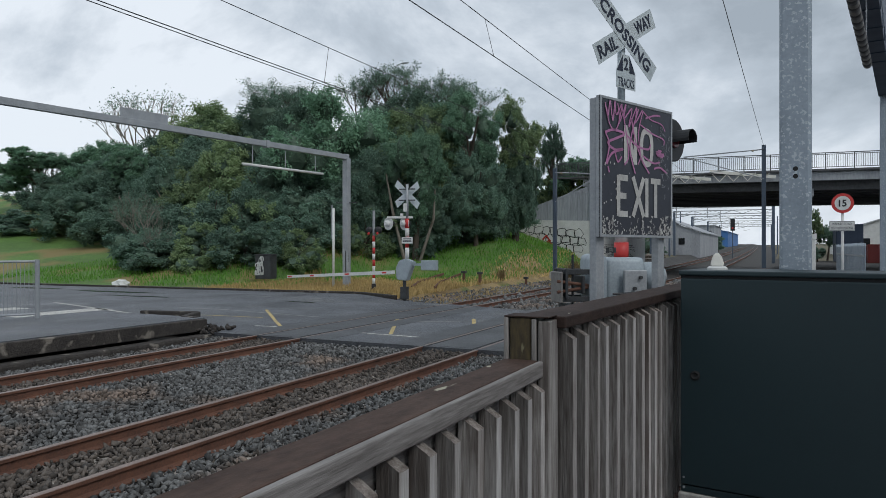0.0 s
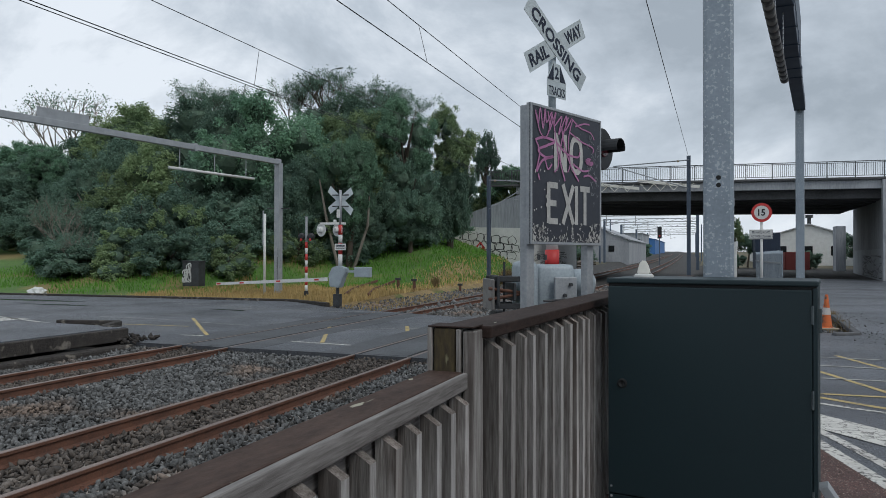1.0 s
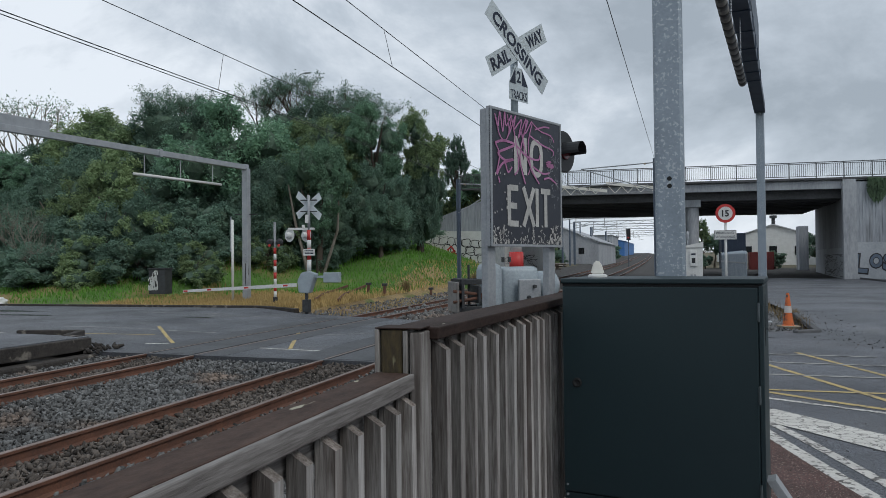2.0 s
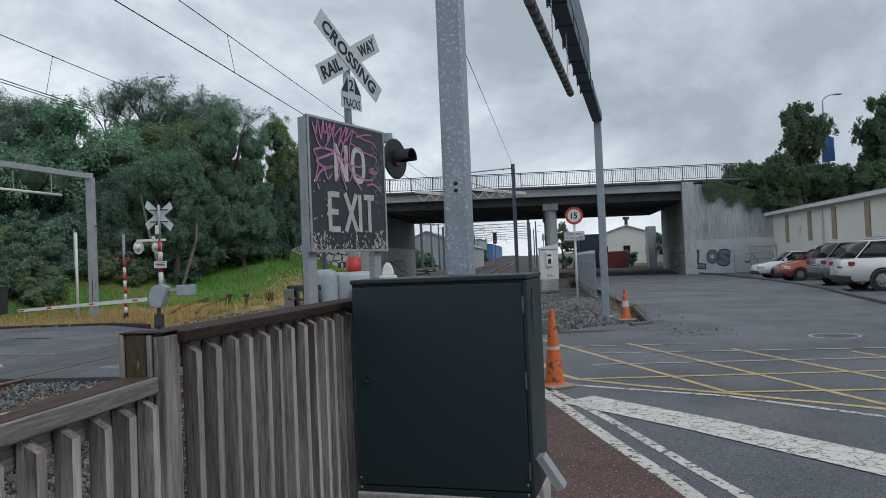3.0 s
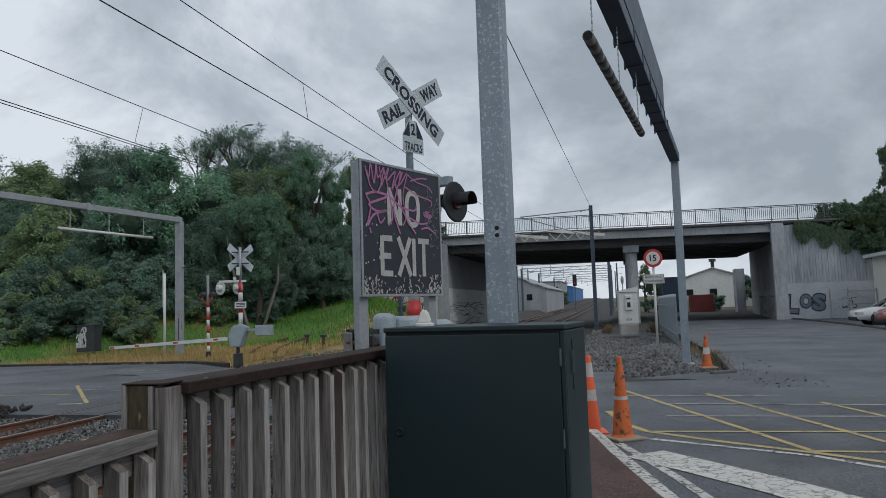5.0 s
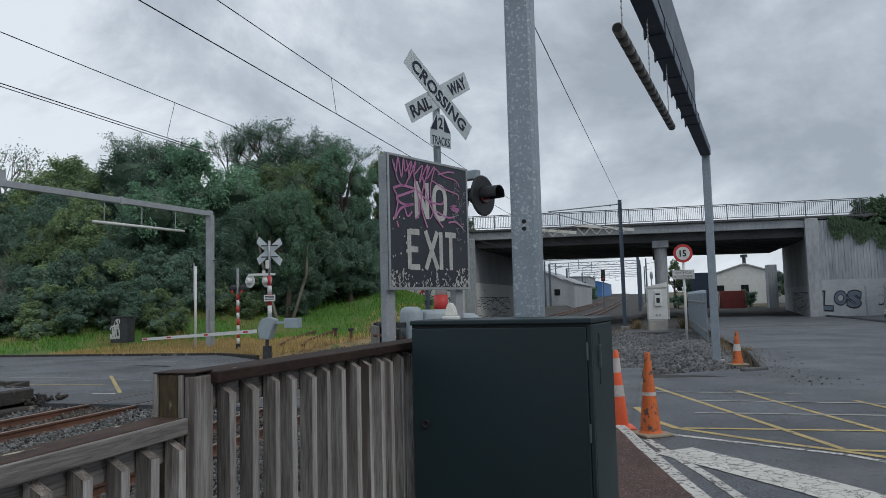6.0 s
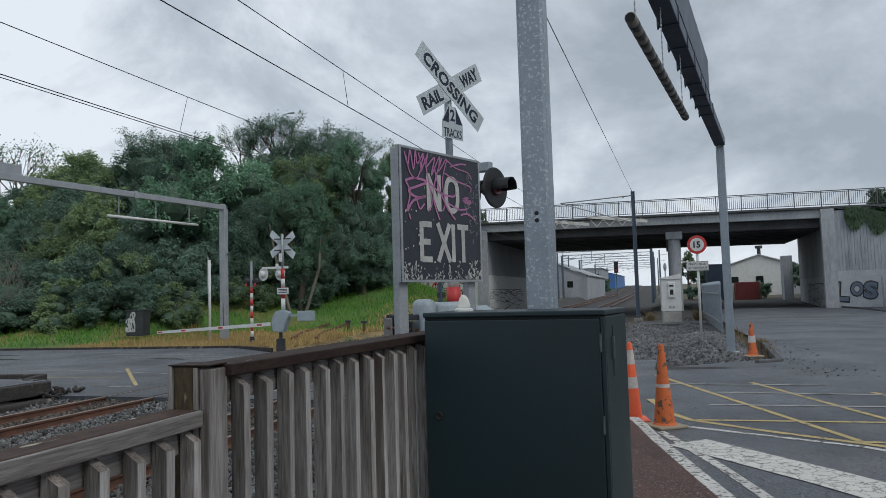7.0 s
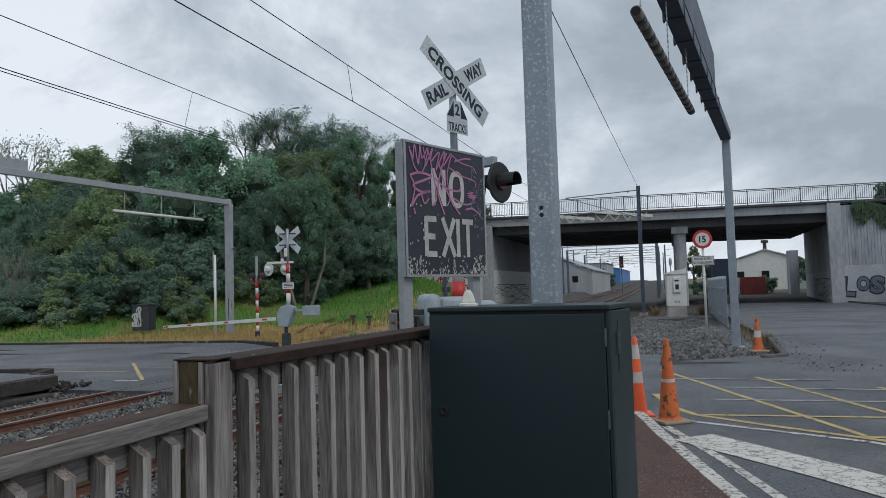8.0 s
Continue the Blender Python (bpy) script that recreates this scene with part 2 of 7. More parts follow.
M_LEAF3 = leaf_mat("dark_leaves", (0.155, 0.245, 0.18), (0.088, 0.15, 0.118))
M_LEAFD = leaf_mat("dark_wall_top_leaves", (0.13, 0.20, 0.115), (0.07, 0.11, 0.07))
# for the solid crown cores: inner shade put into a darker green
M_LEAFC = mat("shade_core", (0.085, 0.14, 0.095), (0.045, 0.075, 0.055), rough=0.95, big=1, small=8, bump=0.5, dist=0.1)
M_BLADE = leaf_mat("grass_blades", (0.13, 0.29, 0.045), (0.075, 0.18, 0.035))
M_DRY = leaf_mat("dry_grass_blades", (0.52, 0.385, 0.165), (0.32, 0.235, 0.11))
M_FLAX = leaf_mat("flax_leaves", (0.10, 0.13, 0.05), (0.05, 0.075, 0.03))
M_ROOF = mat("pale_metal_roof", (0.5, 0.52, 0.54), (0.4, 0.42, 0.44), rough=0.5, metal=0.2, big=0.4, small=10, bump=0.1)
M_CREAM = mat("cream_shed_cladding", (0.74, 0.73, 0.68), (0.64, 0.63, 0.58), rough=0.75, big=0.4, small=10, bump=0.1)
M_TAN = mat("tan_trim", (0.33, 0.28, 0.2), (0.25, 0.21, 0.15), rough=0.7, big=2, small=20, bump=0.1)
M_CRED = mat("red_oxide_container", (0.21, 0.04, 0.035), (0.15, 0.03, 0.03), rough=0.65, big=1, small=10, bump=0.1)
M_CBLUE = mat("navy_container", (0.03, 0.05, 0.09), (0.02, 0.035, 0.06), rough=0.6, big=1, small=10, bump=0.1)
M_BLUE = mat("blue_cladding", (0.05, 0.17, 0.42), (0.04, 0.13, 0.33), rough=0.6, big=1, small=10, bump=0.1)
M_WIRE = mat("dark_wire", (0.04, 0.04, 0.045), rough=0.6, metal=0.4, bump=0)
M_TYRE = mat("tyre_rubber", (0.02, 0.02, 0.021), rough=0.85, bump=0.1)
M_RIM = mat("alloy_rim", (0.45, 0.46, 0.48), rough=0.35, metal=0.8, bump=0)
M_GLASSD = mat("dark_car_glass", (0.015, 0.018, 0.02), rough=0.15, bump=0, spec=0.6)
M_TAIL = mat("red_tail_lamp", (0.35, 0.015, 0.02), rough=0.2, bump=0, coat=0.5)
M_HEAD = mat("clear_head_lamp", (0.6, 0.62, 0.64), rough=0.2, bump=0, coat=0.5)
M_CARG = mat("grey_car_paint", (0.27, 0.28, 0.30), (0.24, 0.25, 0.27), rough=0.3, metal=0.4, bump=0, coat=0.6)
M_CARW = mat("white_car_paint", (0.72, 0.73, 0.73), (0.66, 0.67, 0.67), rough=0.3, bump=0, coat=0.6)
M_CARR = mat("red_car_paint", (0.38, 0.07, 0.045), (0.3, 0.05, 0.035), rough=0.3, bump=0, coat=0.6)
M_LENSOFF = mat("unlit_signal_lens", (0.09, 0.02, 0.025), rough=0.2, bump=0)

M_TAR = mat("blackened_crumbling_concrete", (0.06, 0.052, 0.046), (0.02, 0.018, 0.017), rough=0.95, big=3, small=25, bump=1.0, dist=0.03, spots=(4, 0.6, 0.68, (0.2, 0.18, 0.155)))
M_STRAW = mat("matted_straw_ground", (0.40, 0.29, 0.135), (0.19, 0.14, 0.075), rough=0.95, big=0.9, small=12, bump=0.8, dist=0.04, spots=(0.8, 0.52, 0.62, (0.12, 0.15, 0.045)))
M_SCRUB = mat("dry_scrub_ground", (0.15, 0.12, 0.07), (0.06, 0.065, 0.035), rough=0.95, big=0.3, small=3, bump=0.6, dist=0.05)
M_WOODU = mat("dark_brown_capping", (0.05, 0.032, 0.027), (0.02, 0.014, 0.012), rough=0.7, big=5, small=60, bump=0.5, dist=0.004, spec=0.15, stretch=(1, 0.35, 1), spots=(20, 0.71, 0.74, (0.3, 0.29, 0.23)))
M_PIPE = mat("weathered_grey_pipe", (0.22, 0.21, 0.2), (0.13, 0.125, 0.12), rough=0.6, big=4, small=30, bump=0.1)
M_PIPEB = mat("faded_black_pipe_band", (0.06, 0.058, 0.06), (0.035, 0.034, 0.035), rough=0.6, big=4, small=30, bump=0.1)
M_ROCK2 = mat("dark_island_stone", (0.18, 0.185, 0.19), (0.06, 0.06, 0.062), rough=0.85, big=0.8, small=40, bump=0.3, rand=0.45, island=True)
M_WEED = leaf_mat("dead_weed_stems", (0.26, 0.19, 0.1), (0.14, 0.105, 0.06))
M_STEELD = mat("dark_grey_railing_steel", (0.12, 0.13, 0.14), (0.08, 0.085, 0.09), rough=0.6, metal=0.2, big=2, small=30, bump=0.1)

def cracked(name, a, crack, scale):
    """Thick old paint broken by a net of uneven cracks and chipped through in places."""
    m = mat(name, a, tuple(c * 0.78 for c in a), rough=0.7, big=2, small=40, bump=0.3, spots=(13, 0.63, 0.70, tuple(c * 1.2 for c in crack)))
    n, l = m.node_tree.nodes, m.node_tree.links
    bs = n["Principled BSDF"]
    col = bs.inputs["Base Color"].links[0].from_socket
    geo, wob = n.new("ShaderNodeNewGeometry"), n.new("ShaderNodeTexNoise")
    wob.inputs["Scale"].default_value, wob.inputs["Detail"].default_value, wob.inputs["Roughness"].default_value = 7.0, 6.0, 0.7
    ad = n.new("ShaderNodeMix"); ad.data_type = 'RGBA'; ad.inputs["Factor"].default_value = 0.2
    l.new(geo.outputs["Position"], wob.inputs["Vector"])
    l.new(geo.outputs["Position"], ad.inputs["A"]); l.new(wob.outputs["Color"], ad.inputs["B"])
    for k, lo, hi in ((1.0, 0.004, 0.05), (2.3, -0.05, 0.02)):
        vor, rg, mx, th = n.new("ShaderNodeTexVoronoi"), n.new("ShaderNodeMapRange"), n.new("ShaderNodeMix"), n.new("ShaderNodeMath")
        vor.feature = 'DISTANCE_TO_EDGE'
        vor.inputs["Scale"].default_value = scale * k
        l.new(ad.outputs["Result"], vor.inputs["Vector"])
        # the cracks open and close along their length
        th.operation = 'MULTIPLY_ADD'
        th.inputs[1].default_value, th.inputs[2].default_value = -0.10, 0.05
        l.new(wob.outputs["Fac"], th.inputs[0])
        sm = n.new("ShaderNodeMath"); sm.operation = 'ADD'
        l.new(vor.outputs["Distance"], sm.inputs[0]); l.new(th.outputs[0], sm.inputs[1])
        rg.inputs["From Min"].default_value, rg.inputs["From Max"].default_value = lo, hi
        l.new(sm.outputs[0], rg.inputs["Value"])
        mx.data_type = 'RGBA'
        mx.inputs["A"].default_value = (*crack, 1)
        l.new(rg.outputs[0], mx.inputs["Factor"]); l.new(col, mx.inputs["B"])
        col = mx.outputs["Result"]
    l.new(col, bs.inputs["Base Color"])
    return m
M_BAND = cracked("cracked_white_band", (0.64, 0.63, 0.59), (0.08, 0.075, 0.07), 8.0)

# ---- mesh helpers ----
def box(bm, x0, x1, y0, y1, z0, z1, bev=0.0, m=None):
    r = bmesh.ops.create_cube(bm, size=1.0)
    vs = r["verts"]
    bmesh.ops.transform(bm, verts=vs, matrix=Matrix.Translation(((x0 + x1) / 2, (y0 + y1) / 2, (z0 + z1) / 2)) @ Matrix.Diagonal((abs(x1 - x0), abs(y1 - y0), abs(z1 - z0), 1)))
    if bev:
        es = list({e for v in vs for e in v.link_edges})
        vs = list({v for f in bmesh.ops.bevel(bm, geom=es, offset=bev, segments=2, affect='EDGES', profile=0.5)["faces"] for v in f.verts} | {v for v in vs if v.is_valid})
    if m is not None:
        bmesh.ops.transform(bm, verts=vs, matrix=m)
    return bm

def rod(bm, a, b, r0, r1=None, seg=10):
    a, b = Vector(a), Vector(b)
    d = b - a
    q = d.to_track_quat("Z", "Y").to_matrix().to_4x4()
    bmesh.ops.create_cone(bm, cap_ends=True, segments=seg, radius1=r0, radius2=r0 if r1 is None else r1, depth=d.length, matrix=Matrix.Translation((a + b) / 2) @ q)
    return bm

def beam(bm, a, b, w, h, bev=0.0):
    """A box section from a to b, w wide and h high."""
    a, b = Vector(a), Vector(b)
    d = b - a
    x = Vector((d.y, -d.x, 0)).normalized() if abs(d.x) + abs(d.y) > 1e-6 else Vector((1, 0, 0))
    y = d.normalized()
    z = x.cross(y)
    m = Matrix(((x.x, y.x, z.x, 0), (x.y, y.y, z.y, 0), (x.z, y.z, z.z, 0), (0, 0, 0, 1)))
    return box(bm, -w / 2, w / 2, -d.length / 2, d.length / 2, -h / 2, h / 2, bev, Matrix.Translation((a + b) / 2) @ m)

def prism(bm, pts, depth, m):
    """A flat outline (x, z) given depth along y, placed by m."""
    f = [bm.verts.new(m @ Vector((x, 0, z))) for x, z in pts]
    k = [bm.verts.new(m @ Vector((x, depth, z))) for x, z in pts]
    n = len(pts)
    bm.faces.new(f); bm.faces.new(k[::-1])
    for i in range(n):
        bm.faces.new((f[i], k[i], k[(i + 1) % n], f[(i + 1) % n]))
    bmesh.ops.recalc_face_normals(bm, faces=bm.faces)
    return bm

def lathe(bm, prof, seg=24, m=Matrix(), caps=True):
    """A turned shape from (radius, height) pairs."""
    rings = []
    for r, z in prof:
        rings.append([bm.verts.new(m @ Vector((r * math.cos(2 * math.pi * i / seg), r * math.sin(2 * math.pi * i / seg), z))) for i in range(seg)])
    for a, b in zip(rings, rings[1:]):
        for i in range(seg):
            bm.faces.new((a[i], a[(i + 1) % seg], b[(i + 1) % seg], b[i]))
    if caps:
        bm.faces.new(rings[0][::-1]); bm.faces.new(rings[-1])
    return bm

def mesh_of(name, bm, material, smooth=False):
    me = bpy.data.meshes.new(name)
    bm.normal_update()
    bm.to_mesh(me)
    bm.free()
    me.materials.append(material)
    if smooth:
        me.polygons.foreach_set("use_smooth", [True] * len(me.polygons))
    return me

def raw(name, verts, faces, material, smooth=False):
    me = bpy.data.meshes.new(name)
    me.from_pydata(verts, [], faces)
    me.materials.append(material)
    if smooth:
        me.polygons.foreach_set("use_smooth", [True] * len(me.polygons))
    return me

def part(name, bm, material, parent, label="", smooth=False):
    ob = new(name, mesh_of(name, bm, material, smooth))
    ob.parent = parent
    if label:
        tagged(ob, label)
    return ob

def share(name, me, parent, m):
    ob = new(name, me)
    ob.parent = parent
    ob.matrix_basis = m
    return ob

def thing(name, at, label, category, group="", kind="", turn=0.0):
    ob = new(name)
    ob.empty_display_size = 0.1
    ob.matrix_basis = pose(*at, 0, 0, turn)
    return tagged(ob, label, category, group, kind)

def solid(name, bm, material, label, category="", kind="", group="", smooth=False):
    return tagged(new(name, mesh_of(name, bm, material, smooth)), label, category, group, kind)

B = bmesh.new

def lettering(text, width, height, material, name, parent, m, depth=0.003, fat=0.0):
    """Words in the built-in font, fitted to a width and height, standing in the xz plane of m."""
    cu = bpy.data.curves.new(name, 'FONT')
    cu.body, cu.align_x, cu.align_y, cu.extrude, cu.resolution_u, cu.offset = text, 'CENTER', 'CENTER', 0.002, 3, fat
    tmp = bpy.data.objects.new(name, cu)
    scene.collection.objects.link(tmp)
    me = bpy.data.meshes.new_from_object(tmp.evaluated_get(bpy.context.evaluated_depsgraph_get()))
    bpy.data.objects.remove(tmp)
    co = np.array([v.co[:] for v in me.vertices])
    lo, hi = co.min(0), co.max(0)
    mid, size = (lo + hi) / 2, hi - lo
    me.transform(Matrix.Diagonal((width / size[0], height / size[1], 1, 1)) @ Matrix.Translation(-Vector(mid)))
    me.transform(pose(0, 0, 0, 90, 0, 0))
    me.materials.clear()
    me.materials.append(material)
    ob = new(name, me)
    ob.parent = parent
    ob.matrix_basis = m
    return ob

def stroke(bm, pts, w, m, lift=0.0):
    """A flat brush line through points (x, z) in the xz plane of m."""
    last = None
    for i, p in enumerate(pts):
        a, b = Vector(pts[max(0, i - 1)]), Vector(pts[min(len(pts) - 1, i + 1)])
        d = b - a
        d = d.normalized() if d.length > 1e-6 else Vector((1, 0))
        s = Vector((-d.y, d.x)) * w / 2
        now = [bm.verts.new(m @ Vector((p[0] + k * s.x, -lift, p[1] + k * s.y))) for k in (-1, 1)]
        if last:
            bm.faces.new((last[0], now[0], now[1], last[1]))
        last = now

# ---- ground ----
def ease(a, b, v):
    t = max(0.0, min(1.0, (v - a) / (b - a)))
    return t * t * (3 - 2 * t)

def line_at(pts, v):
    """The second coordinate of a broken line at the first one."""
    for (a, p), (b, q) in zip(pts, pts[1:]):
        if v <= b:
            return p + (q - p) * max(0.0, (v - a)) / (b - a)
    return pts[-1][1]

def road_z(x, y):
    if x < -6:
        return 0.10 * ease(-6, -10, x) if x > -10 else 0.10
    return 0.2 * ease(0.6, 5.4, x)

def rise(y):
    """The line climbs gently past the bridge and bends to the west."""
    return 2.8 * (max(0.0, y - 50) / 255) ** 1.25

def bend(y):
    return -4.0 * (max(0.0, y - 50) / 255) ** 1.7

def ground_z(x, y):
    base = rise(min(y, 400)) if y > 50 else 0.0
    bed = -0.27
    if x < -8:
        k = ease(-22, -15, x)
        up = min(0.36 * (-x - 6.3), (0.15 + 0.1 * k + 0.1 * ease(-40, -58, x)) * max(0.0, y - 25.5 - 11.5 * k))
        up = min(up, 8.5)
        bank = max(0.0, up) * ease(-8, -10.5, x)
        if y < 24:
            return bed - 0.02 if x > -60 else bed
        if y > 62:
            bank = max(bank, 0) * (1 - ease(62, 70, y)) if x > -18 else bank * (1 - ease(100, 200, y))
        return max(bank + 0.02 + 0.02 * min(8.0, max(0.0, y - 25)) + base, 0.02 if y > 24.5 else bed)
    if x > 20.4 and 57 < y < 90:
        return 6.5
    if x > 4:
        return base + (0.1 if y > 13.5 else -0.15)
    return base + bed

def axis(near, far):
    return sorted(set([round(v, 3) for v in near] + list(far)))

xs = axis(np.arange(-76, 36, 1.0), (-2500, -1200, -600, -300, -180, -120, -95, 40, 50, 70, 100, 160, 300, 700, 2500))
ys = axis(np.arange(-8, 92, 1.0), (-2500, -800, -300, -100, -40, -16, 96, 105, 120, 140, 170, 210, 260, 320, 400, 600, 1200, 2500))
vs = [(x, y, ground_z(x, y) + (0.12 * noise.noise((x * 0.35, y * 0.35, 0)) if x < -11 and y > 27 else 0)) for y in ys for x in xs]
nx = len(xs)
fs = [(j * nx + i, j * nx + i + 1, (j + 1) * nx + i + 1, (j + 1) * nx + i) for j in range(len(ys) - 1) for i in range(nx - 1)]
ground_me = raw("ground", vs, fs, M_GRASS, True)
ground_me.materials.append(M_DIRT)
ground_me.materials.append(M_SCRUB)
ground_me.materials.append(M_STRAW)
for p in ground_me.polygons:
    c = p.center
    if -15.5 < c.x < -8.4 and 24 < c.y < 33.0 + 1.2 * math.sin(c.x) or -19 < c.x <= -15.5 and 24 < c.y < 26.5:
        p.material_index = 3
    if -10.5 < c.x < -8 and 24 < c.y < 46:
        p.material_index = 3
    if c.y > 58 and c.x > -40:
        p.material_index = 1 if abs(c.x + 2.6 - bend(c.y)) < 7.5 else 2
    if -8.5 < c.x < 8 and -30 < c.y < 90 or c.y < 24 and abs(c.x) < 60 or c.x > 4 and c.y < 95 and c.x < 60:
        p.material_index = 1
tagged(new("ground", ground_me), "dark stony railway ground and sloping grass bank beside the line", "ground", kind="structure")

# asphalt: the crossing and the street beyond it, column by column
FAR_EDGE = [(-60, 22.6), (-27.3, 23.4), (-14.8, 24.0), (-9.8, 24.2), (-7.4, 22.9), (-4.2, 22.0), (0, 20.2), (5.5, 18.1)]
NEAR_EDGE = [(-60, 2.0), (-10.3, 2.0), (-10.2, 12.6), (-8, 13.2), (-7, 12.7), (2.0, 12.7), (3.5, 9.4), (5.5, 9.4)]
KERB = [(-9, 7.2), (2, 6.93), (4, 6.69), (5.18, 6.43), (6.28, 6.12), (8.43, 5.58), (8.96, 5.47), (9.6, 5.5), (12.7, 5.5)]
cols = sorted(set(list(np.arange(-60, -12, 3.0)) + list(np.arange(-12, 5.5, 0.5)) + [-10.3, -10.2, 5.5]))
vs, fs, rows = [], [], 12
for x in cols:
    a, b = line_at(NEAR_EDGE, x), line_at(FAR_EDGE, x)
    for k in range(rows + 1):
        y = a + (b - a) * k / rows
        vs.append((x, y, road_z(x, y)))
for i in range(len(cols) - 1):
    for k in range(rows):
        p = i * (rows + 1) + k
        fs.append((p, p + rows + 1, p + rows + 2, p + 1))
tagged(new("road_crossing", raw("road_crossing", vs, fs, M_ASPH, True)), "grey worn asphalt street over the level crossing", "road", kind="structure")

ISLAND = [(16.2, 7.2), (17.0, 7.9), (18.0, 8.1), (23, 8.35), (30, 8.2), (45, 8.3), (60, 8.8)]
def street_west(y):
    return line_at(KERB, y) if y < 12.7 else 5.5 if y < 16.2 else line_at(ISLAND, y)
EAST = [(-9, 30), (12, 30), (20, 14.4), (24.6, 15.3), (33, 16.9), (47, 18.0), (60, 18.0)]
vs, fs, rows = [], [], 14
levels = sorted(set(list(np.arange(-9, 60, 0.75)) + [12.7, 16.2, 18.1, 60]))
for y in levels:
    a, b = street_west(y), 24.0
    if 16.2 < y < 18.1:
        a = min(a, 5.5 + (y - 16.2) * 1.3)
    if y > 57: b = 17.4
    for k in range(rows + 1):
        x = a + (b - a) * k / rows
        vs.append((x, y, 0.2 + (0.02 if y < 40 else 0.0) - 0.02 * ease(40, 60, y)))
for j in range(len(levels) - 1):
    for k in range(rows):
        p = j * (rows + 1) + k
        fs.append((p, p + 1, p + rows + 2, p + rows + 1))
tagged(new("road_street", raw("road_street", vs, fs, M_ASPH, True)), "wide grey asphalt street that leads under the bridge", "road", kind="structure")
RZ = 0.22

# concrete strip between street and car park
bm = B()
eline = [(14.0, 16.5), (15.3, 24.6), (16.3, 30), (16.9, 35), (17.4, 42), (17.6, 50), (17.4, 56.8)]
for (x0, y0), (x1, y1) in zip(eline, eline[1:]):
    beam(bm, (x0, y0, RZ + 0.02), (x1, y1, RZ + 0.02), 0.16, 0.12, 0.015)
solid("kerb_car_park", bm, M_CONCD, "low dark concrete kerb between street and car park", "kerb", "structure")

# footpath and kerb beside the camera
KERBTOP = [(-9, 7.25), (2, 6.98), (4, 6.74), (5.18, 6.48), (6.28, 6.17), (8.43, 5.63), (8.96, 5.52), (9.6, 5.36)]
def path_z(x, y):
    return 0.33 + 0.2 * ease(0.1, 1.3, line_at(KERBTOP, y) - x)
vs, fs = [], []
pys = list(np.arange(-9, 9.51, 0.5)); rows = 8
for y in pys:
    a, b = 4.3, line_at(KERBTOP, y) - 0.05
    for k in range(rows + 1):
        x = a + (b - a) * k / rows
        vs.append((x, y, path_z(x, y)))
for j in range(len(pys) - 1):
    for k in range(rows):
        p = j * (rows + 1) + k
        fs.append((p, p + 1, p + rows + 2, p + rows + 1))
tagged(new("footpath", raw("footpath", vs, fs, M_PATH, True)), "dark red chip-sealed footpath beside the fence", "footpath", kind="structure")
kys = list(np.arange(-9, 9.3, 0.6)) + [9.6]
for j, (y0, y1) in enumerate(zip(kys, kys[1:])):
    bm = B()
    beam(bm, (line_at(KERBTOP, y0), y0, 0.25), (line_at(KERBTOP, y1), y1 - 0.008, 0.25), 0.13, 0.168, 0.012)
    tagged(new("kerb_stone", mesh_of("kerb_stone", bm, M_PAINTW)), "white-painted worn concrete kerb stone beside the footpath", "kerb", "kerb stones", "structure")

def strip(name, pts, w, z, material, label, taper=None):
    """A painted line on the road."""
    bm, last = B(), None
    n = len(pts)
    for i, p in enumerate(pts):
        a, b = Vector(pts[max(0, i - 1)]), Vector(pts[min(n - 1, i + 1)])
        d = (b - a).normalized()
        s = Vector((-d.y, d.x)) * w / 2
        now = [bm.verts.new((p[0] + k * s.x, p[1] + k * s.y, (z if z is not None else road_z(p[0], p[1]) + 0.004))) for k in (-1, 1)]
        if last:
            bm.faces.new((last[0], last[1], now[1], now[0]))
        last = now
    bmesh.ops.recalc_face_normals(bm, faces=bm.faces)
    for f in bm.faces:
        if f.normal.z < 0:
            f.normal_flip()
    return solid(name, bm, material, label, "road marking", "structure", "road markings")

def fine(a, b, n=12):
    return [(a[0] + (b[0] - a[0]) * i / n, a[1] + (b[1] - a[1]) * i / n) for i in range(n + 1)]

Z1 = RZ + 0.004
strip("road_marking", [(5.68, 9.3), (6.2, 7.75), (6.66, 6.12), (6.85, 5.48), (7.05, 4.5), (7.3, 2), (7.5, -6)], 0.10, Z1, M_PAINTW, "worn white edge line painted along the kerb")
strip("road_marking", fine((5.95, 8.75), (7.05, 7.45)) + fine((7.05, 7.45), (8.05, 6.1))[1:] + fine((8.05, 6.1), (10.5, 2.5))[1:], 0.52, Z1 + 0.003, M_BAND, "broad cracked white painted band on the asphalt")
strip("road_marking", [(5.88, 9.7), (7.6, 8.79), (8.72, 7.69), (11.5, 4.9)], 0.085, Z1, M_PAINTW, "thin white painted line on the asphalt")
strip("road_marking", [(5.5, 11.8), (5.78, 10.6), (6.02, 10.1), (6.85, 9.47), (7.64, 8.95), (8.87, 8.03), (11.6, 6.0)], 0.10, Z1, M_PAINTY, "worn yellow border line of the box junction")
lift = Z1
